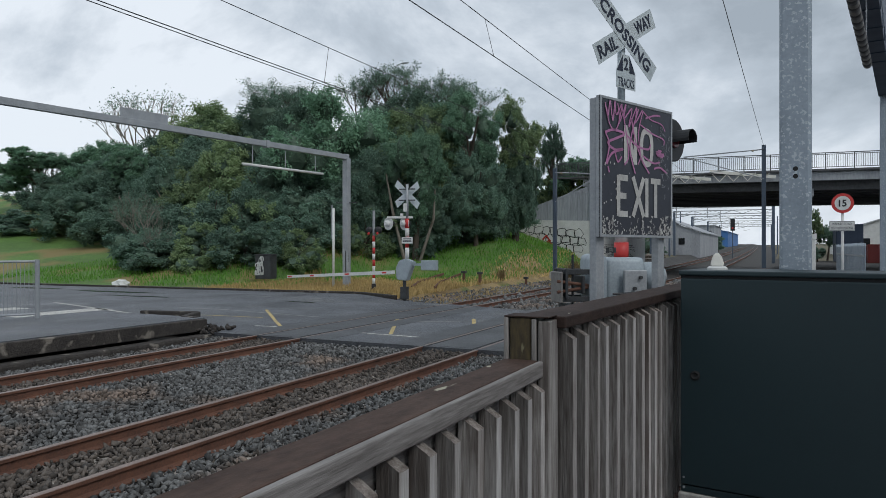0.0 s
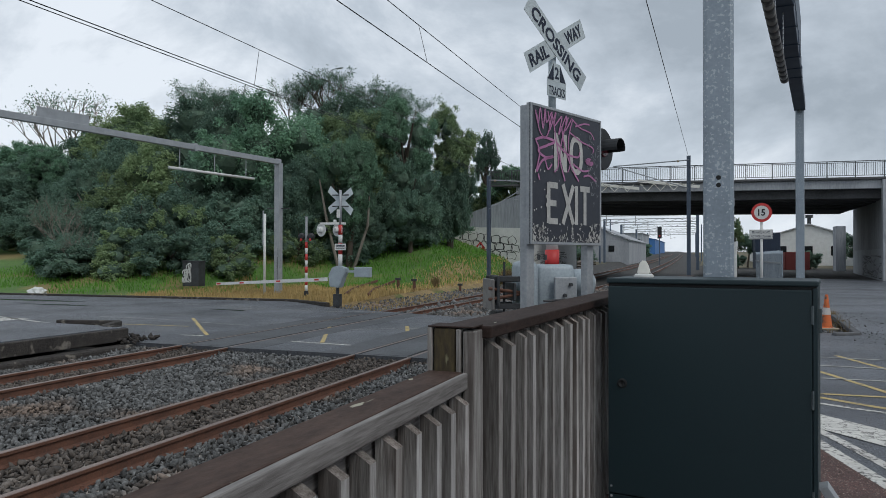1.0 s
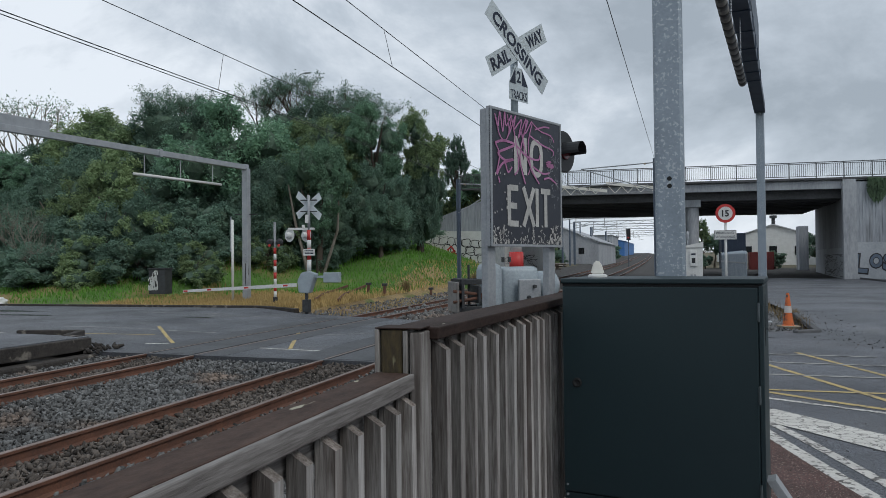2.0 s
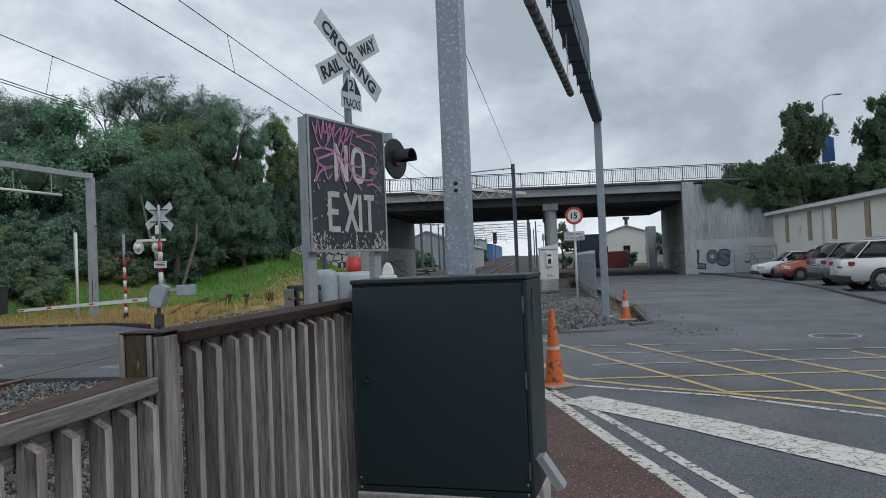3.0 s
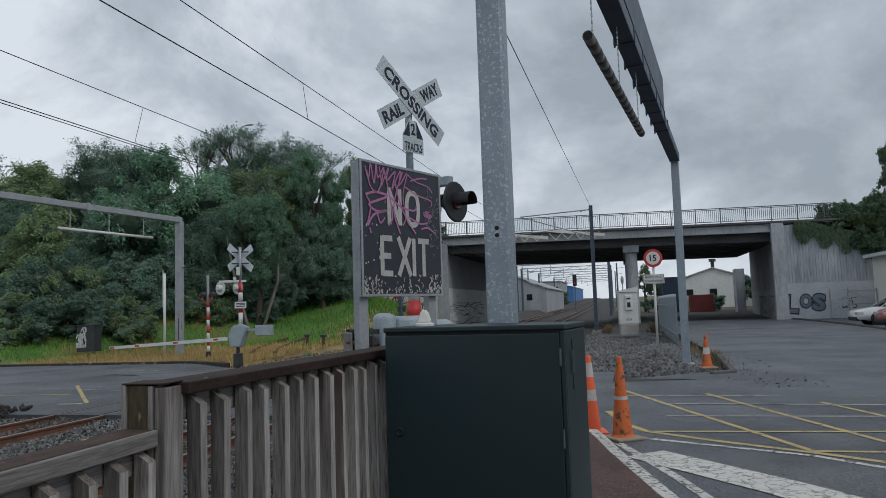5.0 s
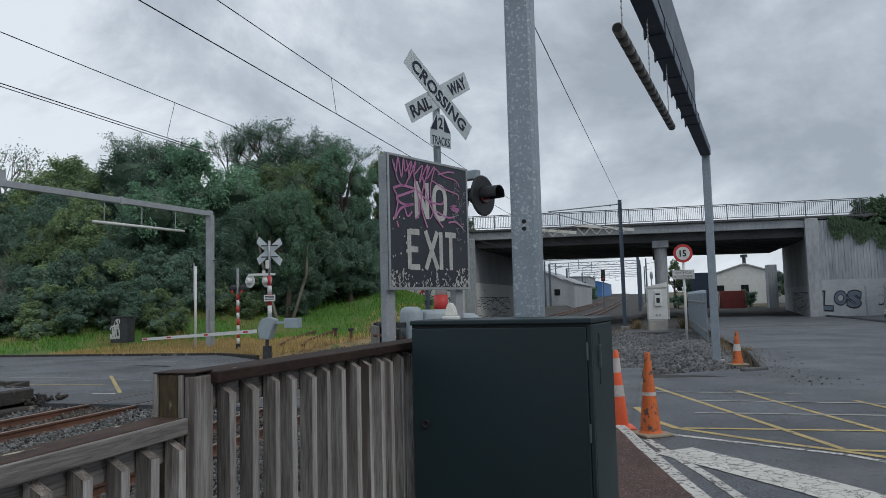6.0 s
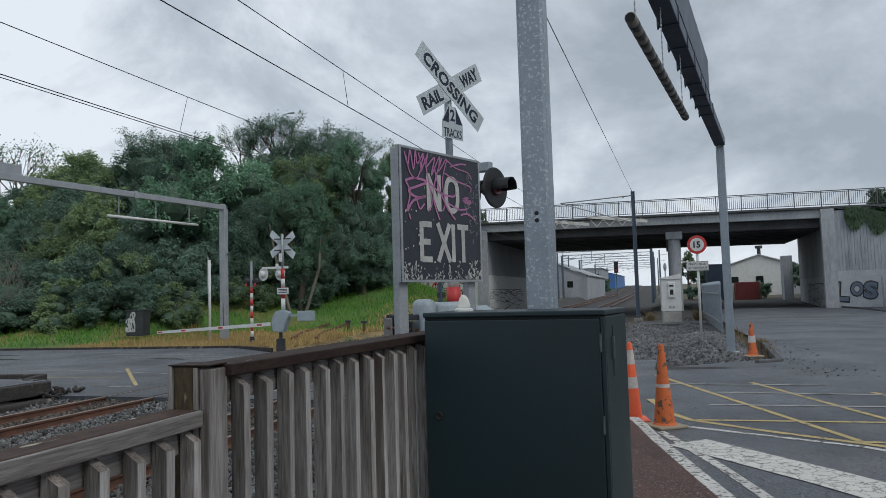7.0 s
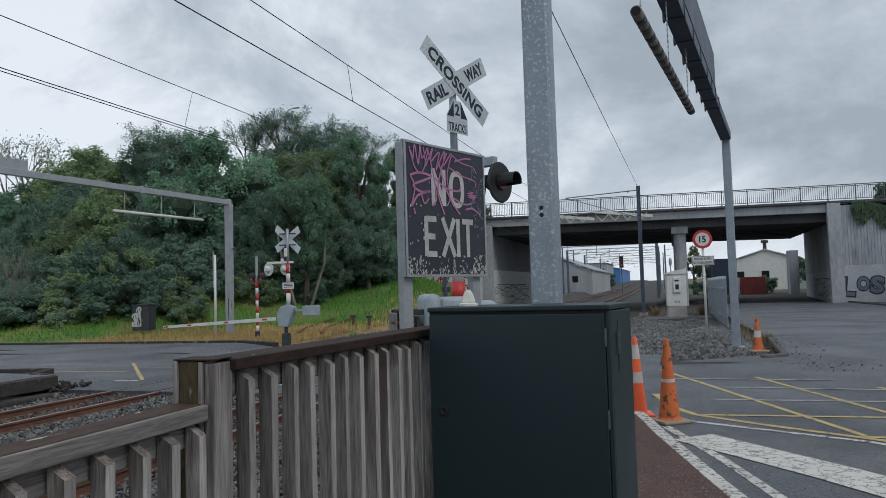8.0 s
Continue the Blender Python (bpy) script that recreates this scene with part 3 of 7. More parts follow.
for a, b, mm in (((5.52, 14.95), (7.66, 9.0), M_PAINTY), ((7.09, 13.88), (9.0, 8.1), M_PAINTY), ((8.63, 12.8), (10.1, 8.2), M_PAINTY), ((10.2, 12.2), (11.3, 8.2), M_PAINTY),
                 ((7.66, 9.02), (11.0, 9.05), M_PAINTY), ((6.1, 10.1), (12.0, 10.4), M_PAINTY), ((6.3, 11.35), (12, 11.45), M_PAINTF), ((6.3, 12.6), (11, 12.45), M_PAINTF), ((5.6, 13.6), (8.2, 13.55), M_PAINTF)):
    lift = lift + 0.0003
    strip("road_marking", fine(a, b), 0.085, lift, mm, "worn yellow crossing line of the box junction" if mm is M_PAINTY else "faded white line of the box junction")
for a, b, mm, w in (((-6.4, 14.1), (-5.6, 14.2), M_PAINTW, .1), ((-3.7, 14.0), (-1.7, 13.8), M_PAINTW, .1), ((-8.6, 17.2), (-5.7, 14.2), M_PAINTY, .09), ((-4.3, 17.4), (-2.6, 14.0), M_PAINTY, .09), ((-2.3, 17.9), (-1.2, 15.4), M_PAINTY, .1),
                    ((-4.2, 16.1), (-1.2, 17.9), M_PAINTF, .08), ((-5.6, 18.4), (-3.0, 19.6), M_PAINTF, .08), ((-9.5, 20.6), (-5.0, 22.0), M_PAINTF, .08), ((-13, 21.5), (-9, 21.4), M_PAINTF, .1),
                    ((-10.0, 14.6), (-7.4, 15.6), M_PAINTY, .1), ((-11.2, 16.4), (-6.3, 16.6), M_PAINTF, .1), ((-16.5, 16.2), (-9.3, 13.9), M_PAINTW, .12), ((-20, 13.6), (-14.9, 16.2), M_PAINTW, .1)):
    strip("road_marking", fine(a, b), w, None, mm, "worn painted line on the level crossing" if mm is not M_PAINTY else "worn yellow line on the level crossing")
for k in range(2):
    strip("road_marking", fine((-13.0 - k * 2.4, 12.3 - k * 0.8), (-12.9 - k * 2.4, 15.2 - k * 0.9)), 0.9, None, M_PAINTW, "broad white painted bar on the street")

# manhole cover and wet patches
mh = thing("manhole_cover", (10.75, 14.2, RZ), "round grey manhole cover with a pale worn rim", "manhole cover")
bm = B(); lathe(bm, [(0.37, 0), (0.37, 0.005), (0.36, 0.006)], 28); part("lid", bm, M_CONCD, mh)
bm = B(); lathe(bm, [(0.43, 0), (0.43, 0.007), (0.375, 0.007), (0.375, 0)], 32, Matrix(), False); part("rim", bm, M_CONC, mh, "pale worn concrete rim")
M_WET = mat("wet_dark_asphalt", (0.03, 0.032, 0.036), (0.016, 0.017, 0.019), rough=0.2, big=2, small=60, bump=0.15)
wet = random.Random(17)
for cx, cy, rx, ry in ((-19.5, 21.2, 2.4, 0.35), (-25.0, 21.6, 2.0, 0.3), (-16.5, 19.6, 1.6, 0.22), (-9.4, 19.9, 0.8, 0.16)):
    bm = B()
    n = 26
    ring = [(cx + rx * math.cos(2 * math.pi * k / n) * wet.uniform(0.7, 1.15), cy + ry * math.sin(2 * math.pi * k / n) * wet.uniform(0.6, 1.2)) for k in range(n)]
    bm.faces.new([bm.verts.new((x, y, road_z(x, y) + 0.003)) for x, y in ring])
    solid("wet_patch", bm, M_WET, "dark wet patch on the worn asphalt", "wet patch", "structure", "wet patches")

# ---- railway ----
TRACKS = (-0.5685, -4.5685)
SPOTS = [-12, -6] + [v for v in np.arange(-4, 14, 2.0)] + list(range(14, 60, 6)) + list(range(60, 330, 15))
PROFILE = [(-0.065, -0.15), (0.065, -0.15), (0.065, -0.138), (0.012, -0.12), (0.009, -0.045), (0.034, -0.035), (0.035, -0.006), (0.029, 0.0), (-0.029, 0.0), (-0.035, -0.006), (-0.034, -0.035), (-0.009, -0.045), (-0.012, -0.12), (-0.065, -0.138)]
for tx in TRACKS:
    for side in (-0.5685, 0.5685):
        vs, fs = [], []
        n = len(PROFILE)
        for y in SPOTS:
            vs += [(tx + side + bend(y) + px, y, rise(y) + pz + (0.004 if 12 < y < 24 else 0)) for px, pz in PROFILE]
        for j in range(len(SPOTS) - 1):
            fs += [(j * n + i, j * n + (i + 1) % n, (j + 1) * n + (i + 1) % n, (j + 1) * n + i) for i in range(n)]
        me = raw("rail", vs, fs, M_RUST)
        me.materials.append(M_RAILTOP)
        for p in me.polygons:
            p.material_index = 1 if p.index % n in (6, 7, 8) else 0
        tagged(new("rail", me), "rusty brown steel rail with a worn head", "rail", "rails of the two tracks", "structure")
        # flangeway and paving edge where the street crosses
        bm = B()
        gx = tx + side - math.copysign(0.075, side)
        box(bm, gx - 0.03, gx + 0.03, 12.7, 21.3, 0.0005, 0.0035)
        solid("flangeway", bm, M_CABIN, "dark groove beside a rail in the crossing", "groove", "structure", "rail grooves")

bm = B()
box(bm, -0.09, 0.09, -1.16, 1.16, -0.33, -0.165, 0.02)
sleeper_me = mesh_of("sleeper", bm, M_SLEEP)
bm = B()
for s in (-0.5685, 0.5685):
    for q in (-0.1, 0.1):
        rod(bm, (0.0, s + q, -0.17), (0.0, s + q, -0.115), 0.028, 0.018, 8)
        box(bm, -0.05, 0.05, s + q - 0.03, s + q + 0.03, -0.165, -0.135, 0.006)
clip_me = mesh_of("fastenings", bm, M_RUST)
for tx in TRACKS:
    for k in range(44):
        y = 0.3 + k * 0.62
        if 12.4 < y < 22.5:
            continue
        s = tagged(new("sleeper", sleeper_me), "pale concrete sleeper half buried in ballast", "sleeper", "sleepers", "structure")
        s.matrix_basis = pose(tx + 0.02 * math.sin(k * 2.1), y, 0, 0, 0, 90)
        share("fastenings", clip_me, s, Matrix())

# asphalt infill of the crossing, darker, beside the rails
bm = B()
for tx in TRACKS:
    box(bm, tx - 0.46, tx + 0.46, 12.75, 21.2, -0.02, 0.0045, 0)
    for e in (-1, 1):
        box(bm, tx + e * 0.62, tx + e * 1.25, 12.72, 21.4, -0.02, 0.0045, 0)
solid("crossing_panels", bm, M_ASPH2, "dark newer asphalt between the rails of the crossing", "crossing panel", "structure")
bm = B()
for tx in TRACKS:
    box(bm, tx - 1.99, tx + 1.99, 12.62, 12.72, -0.3, 0.003, 0)
solid("crossing_edge", bm, M_ASPH2, "broken dark asphalt edge of the level crossing", "crossing edge", "structure")

rng = np.random.default_rng(5)
def stones(name, xy, z, size, material, label):
    """Broken stones: irregular twelve-sided lumps, each with its own turn and stretch."""
    n = len(xy)
    g = (1 + 5 ** 0.5) / 2
    base = np.array([(-1, g, 0), (1, g, 0), (-1, -g, 0), (1, -g, 0), (0, -1, g), (0, 1, g), (0, -1, -g), (0, 1, -g), (g, 0, -1), (g, 0, 1), (-g, 0, -1), (-g, 0, 1)]) / 1.9
    tri = np.array([(0, 11, 5), (0, 5, 1), (0, 1, 7), (0, 7, 10), (0, 10, 11), (1, 5, 9), (5, 11, 4), (11, 10, 2), (10, 7, 6), (7, 1, 8), (3, 9, 4), (3, 4, 2), (3, 2, 6), (3, 6, 8), (3, 8, 9), (4, 9, 5), (2, 4, 11), (6, 2, 10), (8, 6, 7), (9, 8, 1)])
    lump = base[None] * rng.uniform(0.5, 1.4, (n, 12, 1))
    lump = lump * np.stack([rng.uniform(0.8, 1.55, n), rng.uniform(0.6, 1.05, n), rng.uniform(0.28, 0.7, n)], -1)[:, None]
    q = rng.normal(size=(n, 4)); q /= np.linalg.norm(q, axis=1, keepdims=True)
    w, x, y, zz = q.T
    rot = np.stack([np.stack([1 - 2 * (y * y + zz * zz), 2 * (x * y - zz * w), 2 * (x * zz + y * w)], -1), np.stack([2 * (x * y + zz * w), 1 - 2 * (x * x + zz * zz), 2 * (y * zz - x * w)], -1), np.stack([2 * (x * zz - y * w), 2 * (y * zz + x * w), 1 - 2 * (x * x + y * y)], -1)], 1)
    pts = np.einsum("nij,nkj->nki", rot, lump) * (size * rng.uniform(0.65, 1.35, n))[:, None, None]
    pts += np.concatenate([xy, np.asarray(z).reshape(-1, 1) * np.ones((n, 1))], 1)[:, None]
    me = bpy.data.meshes.new(name)
    me.vertices.add(n * 12); me.loops.add(n * 60); me.polygons.add(n * 20)
    me.vertices.foreach_set("co", pts.reshape(-1))
    me.loops.foreach_set("vertex_index", (tri[None] + 12 * np.arange(n)[:, None, None]).reshape(-1).astype(np.int32))
    me.polygons.foreach_set("loop_start", np.arange(0, n * 60, 3, dtype=np.int32))
    me.update(calc_edges=True)
    me.materials.append(material)
    return tagged(new(name, me), label, "ballast", kind="stuff")

def scatter(x0, x1, y0, y1, step, keep):
    gx, gy = np.meshgrid(np.arange(x0, x1, step), np.arange(y0, y1, step))
    p = np.stack([gx.ravel(), gy.ravel()], -1)
    p = p + rng.uniform(-0.5, 0.5, p.shape) * step
    return p[keep(p[:, 0], p[:, 1])]

def bed_z(p):
    x = p[:, 0]
    d = np.minimum(abs(x - TRACKS[0]), abs(x - TRACKS[1]))
    return np.where(d < 0.55, -0.145, np.where(d < 1.1, -0.15, -0.16)) - 0.12 * np.clip((x - 1.2) / 2, 0, 1) + 0.06 * np.clip((p[:, 1] - 11.4) / 1.2, 0, 1) * (p[:, 1] < 13) + rng.uniform(-0.02, 0.02, len(x))
near_rail = lambda x: np.minimum(abs(x - TRACKS[0]), abs(x - TRACKS[1]))
p = scatter(-6.9, 4.2, 1.6, 12.66, 0.053, lambda x, y: (near_rail(x) > 0.62) & (x + 0.33 * y > -4.6))
stones("ballast", p, bed_z(p), 0.033, M_ROCK, "loose angular blue-grey ballast stones beside the rails")
p = scatter(-5.2, 0.1, 1.6, 12.66, 0.057, lambda x, y: (near_rail(x) < 0.60) & (abs(near_rail(x) - 0.5685) > 0.06) & (x + 0.33 * y > -4.6))
stones("ballast_between_rails", p, bed_z(p), 0.034, M_ROCKR, "brownish ballast stones stained by rust between the rails")
p = scatter(-6.25, 4.1, -6.0, 12.66, 0.11, lambda x, y: (abs(near_rail(x) - 0.5685) > 0.08) & ((y < 1.6) | (x + 0.33 * y < -4.6)))
stones("ballast_far_end", p, bed_z(p), 0.062, M_ROCK, "loose grey ballast stones along the platform side")
p = scatter(-8.2, 4.2, 21.4, 48, 0.17, lambda x, y: (abs(near_rail(x) - 0.5685) > 0.08) & (y > 22.2 + 0.25 * np.clip(-x - 4, 0, 9)))
stones("ballast_beyond", p, bed_z(p) + 0.0, 0.085, M_ROCK, "grey-brown ballast stones beyond the crossing")
p = scatter(4.0, 8.6, 17.0, 40, 0.105, lambda x, y: (y > 18.2 - 0.6 * (x - 5.5)) & (x < np.interp(y, [16.2, 17, 18, 23, 30, 45], [7.0, 7.6, 7.8, 8.05, 7.9, 8.0])))
stones("gravel_island", p, 0.12 + 0.05 * np.sin(p[:, 0] * 3) + rng.uniform(-0.02, 0.03, len(p)), 0.06, M_ROCK2, "bed of broken grey stones on the corner island")
p = scatter(7.0, 10.2, 14.8, 24, 0.16, lambda x, y: rng.uniform(0, 1, len(x)) < np.clip(1.0 - abs(x - np.interp(y, [14.8, 17, 24], [8.6, 8.3, 8.6])) / 0.9, 0, 1) * 0.6)
stones("loose_grit", p, RZ + 0.004, 0.02, M_ROCK, "scattered grit along the edge of the street")

p = scatter(5.6, 12.5, 3.6, 16.2, 0.085, lambda x, y: (x > np.interp(y, [3.6, 5.18, 6.28, 8.43, 9.6, 16], [6.9, 6.6, 6.3, 5.75, 5.6, 5.6])) & (rng.uniform(0, 1, len(x)) < 0.4))
stones("road_grit", p, RZ + 0.001, 0.0055, M_ROCK, "fine loose chips scattered on the coarse asphalt")
p = scatter(4.6, 7.0, 2.2, 9.2, 0.07, lambda x, y: (x < np.interp(y, [2, 4, 5.18, 6.28, 8.43, 9.6], [6.85, 6.6, 6.35, 6.05, 5.5, 5.25])) & (x > 5.6) & (rng.uniform(0, 1, len(x)) < 0.5))
stones("path_grit", p, [path_z(a, b) + 0.001 for a, b in p], 0.006, M_ROCKR, "fine loose chips on the red footpath")

# ---- picket fence ----
def fence():
    f = thing("picket_fence", (4.45, 2.7, 0.5), "weathered grey timber picket fence with a brown-stained capping rail", "fence")
    o = Matrix.Translation((-4.45, -2.7, -0.5))
    def put(name, bm, mt, label=""):
        bmesh.ops.transform(bm, verts=bm.verts, matrix=o)
        return part(name, bm, mt, f, label)
    # the stretch past the stepped post turns a little towards the street
    bend = Matrix.Translation((4.355, 2.69, 0)) @ pose(0, 0, 0, 0, 0, -4.3)
    def up(x0, x1, y0, y1, z0, z1, bev, name, mt, label=""):
        bm = B(); box(bm, x0, x1, y0, y1, z0, z1, bev); bmesh.ops.transform(bm, verts=bm.verts, matrix=bend); put(name, bm, mt, label)
    # capping boards
    bm = B(); box(bm, 4.264, 4.380, -3.0, 2.69, 1.458, 1.492, 0.006); put("lower_capping", bm, M_WOODT, "brown-stained worn capping board with lichen spots")
    bm = B(); box(bm, 4.378, 4.396, -3.0, 2.694, 1.438, 1.4895, 0.004); put("lower_rail_face", bm, M_WOODH, "silver-grey weathered rail")
    bm = B(); box(bm, 4.325, 4.348, -3.0, 2.66, 1.36, 1.43, 0.004); put("lower_rail", bm, M_WOODH)
    bm = B(); box(bm, 4.33, 4.348, -3.0, 2.66, 0.70, 0.79, 0.004); put("bottom_rail", bm, M_WOODH)
    up(-0.088, 0.082, 0.102, 6.9, 1.588, 1.628, 0.005, "upper_capping", M_WOODU, "dark brown stained capping board with pale flecks")
    up(0.0, 0.03, 0.1, 6.9, 1.50, 1.584, 0.004, "upper_rail", M_WOODH)
    up(-0.02, 0.0, 0.1, 6.9, 0.72, 0.80, 0.004, "bottom_rail", M_WOODH)
    # stepped post
    bm = B(); box(bm, 4.278, 4.352, 2.70, 2.80, 0.3, 1.627, 0.006); put("post", bm, M_WOODP, "mossy end-grain post")
    bm = B(); box(bm, 4.259, 4.274, 2.694, 2.82, 0.5, 1.627, 0.003); put("post_board", bm, M_WOODV)
    bm = B(); box(bm, 4.355, 4.37, 2.695, 2.79, 0.5, 1.624, 0.003); put("post_board", bm, M_WOODV)
    bm = B(); box(bm, 4.376, 4.414, 2.70, 2.80, 0.5, 1.618, 0.004); put("post_board", bm, M_WOODV, "pale grey knotty post board")
    bm = B(); box(bm, 4.260, 4.4125, 2.696, 2.80, 1.6285, 1.633, 0.001); put("post_cap", bm, M_WOODU, "dark brown stained post top")
    for y in (-0.9, 0.9):
        bm = B(); box(bm, 4.286, 4.323, y - 0.05, y + 0.05, 0.2, 1.45, 0.006); put("post", bm, M_WOODV)
    for y in (2.5, 4.9):
        up(-0.08, -0.02, y - 0.05, y + 0.05, 0.2, 1.58, 0.006, "post", M_WOODV)
    # pickets set on edge, with a slanted top
    def picket(h, w, depth):
        bm = B()
        prism(bm, [(-w / 2, 0), (w / 2, 0), (w / 2, h), (-w / 2, h)], depth, Matrix())
        for v in bm.verts:
            if v.co.z > h / 2:
                v.co.z -= 0.034 * (v.co.y < 0.02)
        bmesh.ops.bevel(bm, geom=[e for e in bm.edges if abs(e.verts[0].co.z - e.verts[1].co.z) > h / 2], offset=0.002, segments=1, affect='EDGES')
        bm.normal_update()
        # sides keep the darker wood, street-side faces take the paler lit copy
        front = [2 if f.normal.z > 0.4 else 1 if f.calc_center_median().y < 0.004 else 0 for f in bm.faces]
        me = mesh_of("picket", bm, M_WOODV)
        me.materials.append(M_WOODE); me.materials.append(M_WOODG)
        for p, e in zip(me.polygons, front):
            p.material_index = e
        return me
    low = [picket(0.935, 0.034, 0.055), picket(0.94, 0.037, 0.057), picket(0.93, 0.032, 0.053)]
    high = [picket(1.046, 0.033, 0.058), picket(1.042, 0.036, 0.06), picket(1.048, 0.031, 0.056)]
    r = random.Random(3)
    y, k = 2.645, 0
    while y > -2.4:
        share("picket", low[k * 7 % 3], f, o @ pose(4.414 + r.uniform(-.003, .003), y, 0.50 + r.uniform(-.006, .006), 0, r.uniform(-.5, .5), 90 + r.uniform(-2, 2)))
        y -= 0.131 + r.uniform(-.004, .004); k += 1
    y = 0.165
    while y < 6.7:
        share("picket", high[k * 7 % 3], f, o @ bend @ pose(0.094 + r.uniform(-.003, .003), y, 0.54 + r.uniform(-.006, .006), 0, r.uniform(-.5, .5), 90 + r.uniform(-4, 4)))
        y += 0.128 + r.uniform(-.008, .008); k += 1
    return f
fence()

# ---- equipment cabinet ----
def cabinet():
    c = thing("equipment_cabinet", (5.124, 4.349, 0.53), "dark green-grey steel equipment cabinet on a concrete plinth beside the fence", "cabinet", turn=-8.7)
    w, d = 0.464, 0.226
    bm = B(); box(bm, -w - 0.008, w + 0.008, -d - 0.008, d + 0.008, -0.12, 0.115, 0.01); part("plinth", bm, M_KERB, c, "grey concrete plinth")
    bm = B(); box(bm, -w, w, -d + 0.02, d, 0.115, 1.188, 0.006); part("body", bm, M_CAB, c)
    bm = B(); box(bm, -w - 0.004, w + 0.004, -d - 0.006, d + 0.004, 1.192, 1.217, 0.006); part("lid", bm, M_CAB, c)
    bm = B(); box(bm, -w + 0.004, w - 0.004, -d + 0.006, -d + 0.03, 1.178, 1.193); part("lid_gap", bm, M_CABIN, c)
    dr = B(); box(dr, -w + 0.004, w - 0.022, -d - 0.002, -d + 0.016, 0.155, 1.177, 0.005)
    door = part("door", dr, M_CAB, c)
    bm = B(); box(bm, w - 0.019, w, -d + 0.001, -d + 0.018, 0.13, 1.185, 0.003); part("door_jamb", bm, M_CAB, c)
    bm = B(); box(bm, -w + 0.004, w - 0.022, -d + 0.003, -d + 0.02, 0.118, 0.150, 0.003); part("kick_strip", bm, M_CAB, c)
    for z in (0.22, 0.66, 1.03):
        bm = B(); box(bm, w - 0.026, w - 0.014, -d - 0.006, -d + 0.002, z, z + 0.075, 0.002); rod(bm, (w - 0.019, -d - 0.006, z - 0.004), (w - 0.019, -d - 0.006, z + 0.079), 0.005)
        part("hinge", bm, M_HINGE, door, "small worn steel hinge")
    bm = B(); lathe(bm, [(0.024, 0), (0.024, 0.006), (0.017, 0.009), (0.007, 0.004)], 20, Matrix.Translation((-w + 0.075, -d - 0.002, 0.70)) @ pose(0, 0, 0, 90)); part("lock", bm, M_CABIN, door, "round black lock")
    bm = B(); box(bm, w - 0.001, w + 0.002, -0.08, -0.066, 0.9, 1.14); part("side_gap", bm, M_CABIN, c)
    bm = B(); box(bm, w - 0.001, w + 0.014, -0.10, -0.088, 0.98, 1.09, 0.003); part("side_handle", bm, M_HINGE, c, "slim steel side handle")
    for x in (-w + 0.02, w - 0.03):
        for z in (0.14, 0.19):
            bm = B(); rod(bm, (x, -d + 0.004, z), (x, -d - 0.004, z), 0.006, seg=8); part("screw", bm, M_GALV2, c, "small steel screw")
    bm = B()
    prism(bm, [(0, 0.30), (0.035, 0.31), (0.135, 0.16), (0.10, 0.14)], 0.10, Matrix.Translation((w, -0.16, 0)))
    part("bracket", bm, M_GALV2, c, "pale folded steel bracket low on the side")
    # cap on the lid
    a = thing("antenna_cap", (4.79, 4.40, 1.747), "small off-white plastic fin on a round base on the cabinet lid", "antenna")
    a.scale = (0.8, 0.8, 0.85)
    bm = B(); lathe(bm, [(0.062, 0), (0.062, 0.012), (0.05, 0.02)], 20); part("base", bm, M_WHITE, a, smooth=False)
    bm = B(); prism(bm, [(-0.042, 0.018), (0.042, 0.018), (0.036, 0.05), (0.02, 0.09), (0.0, 0.105), (-0.018, 0.098), (-0.034, 0.06)], 0.05, Matrix.Translation((0, -0.025, 0)))
    bmesh.ops.bevel(bm, geom=bm.edges[:], offset=0.008, segments=2, affect='EDGES'); part("fin", bm, M_CREAM, a, "off-white rounded fin")
cabinet()

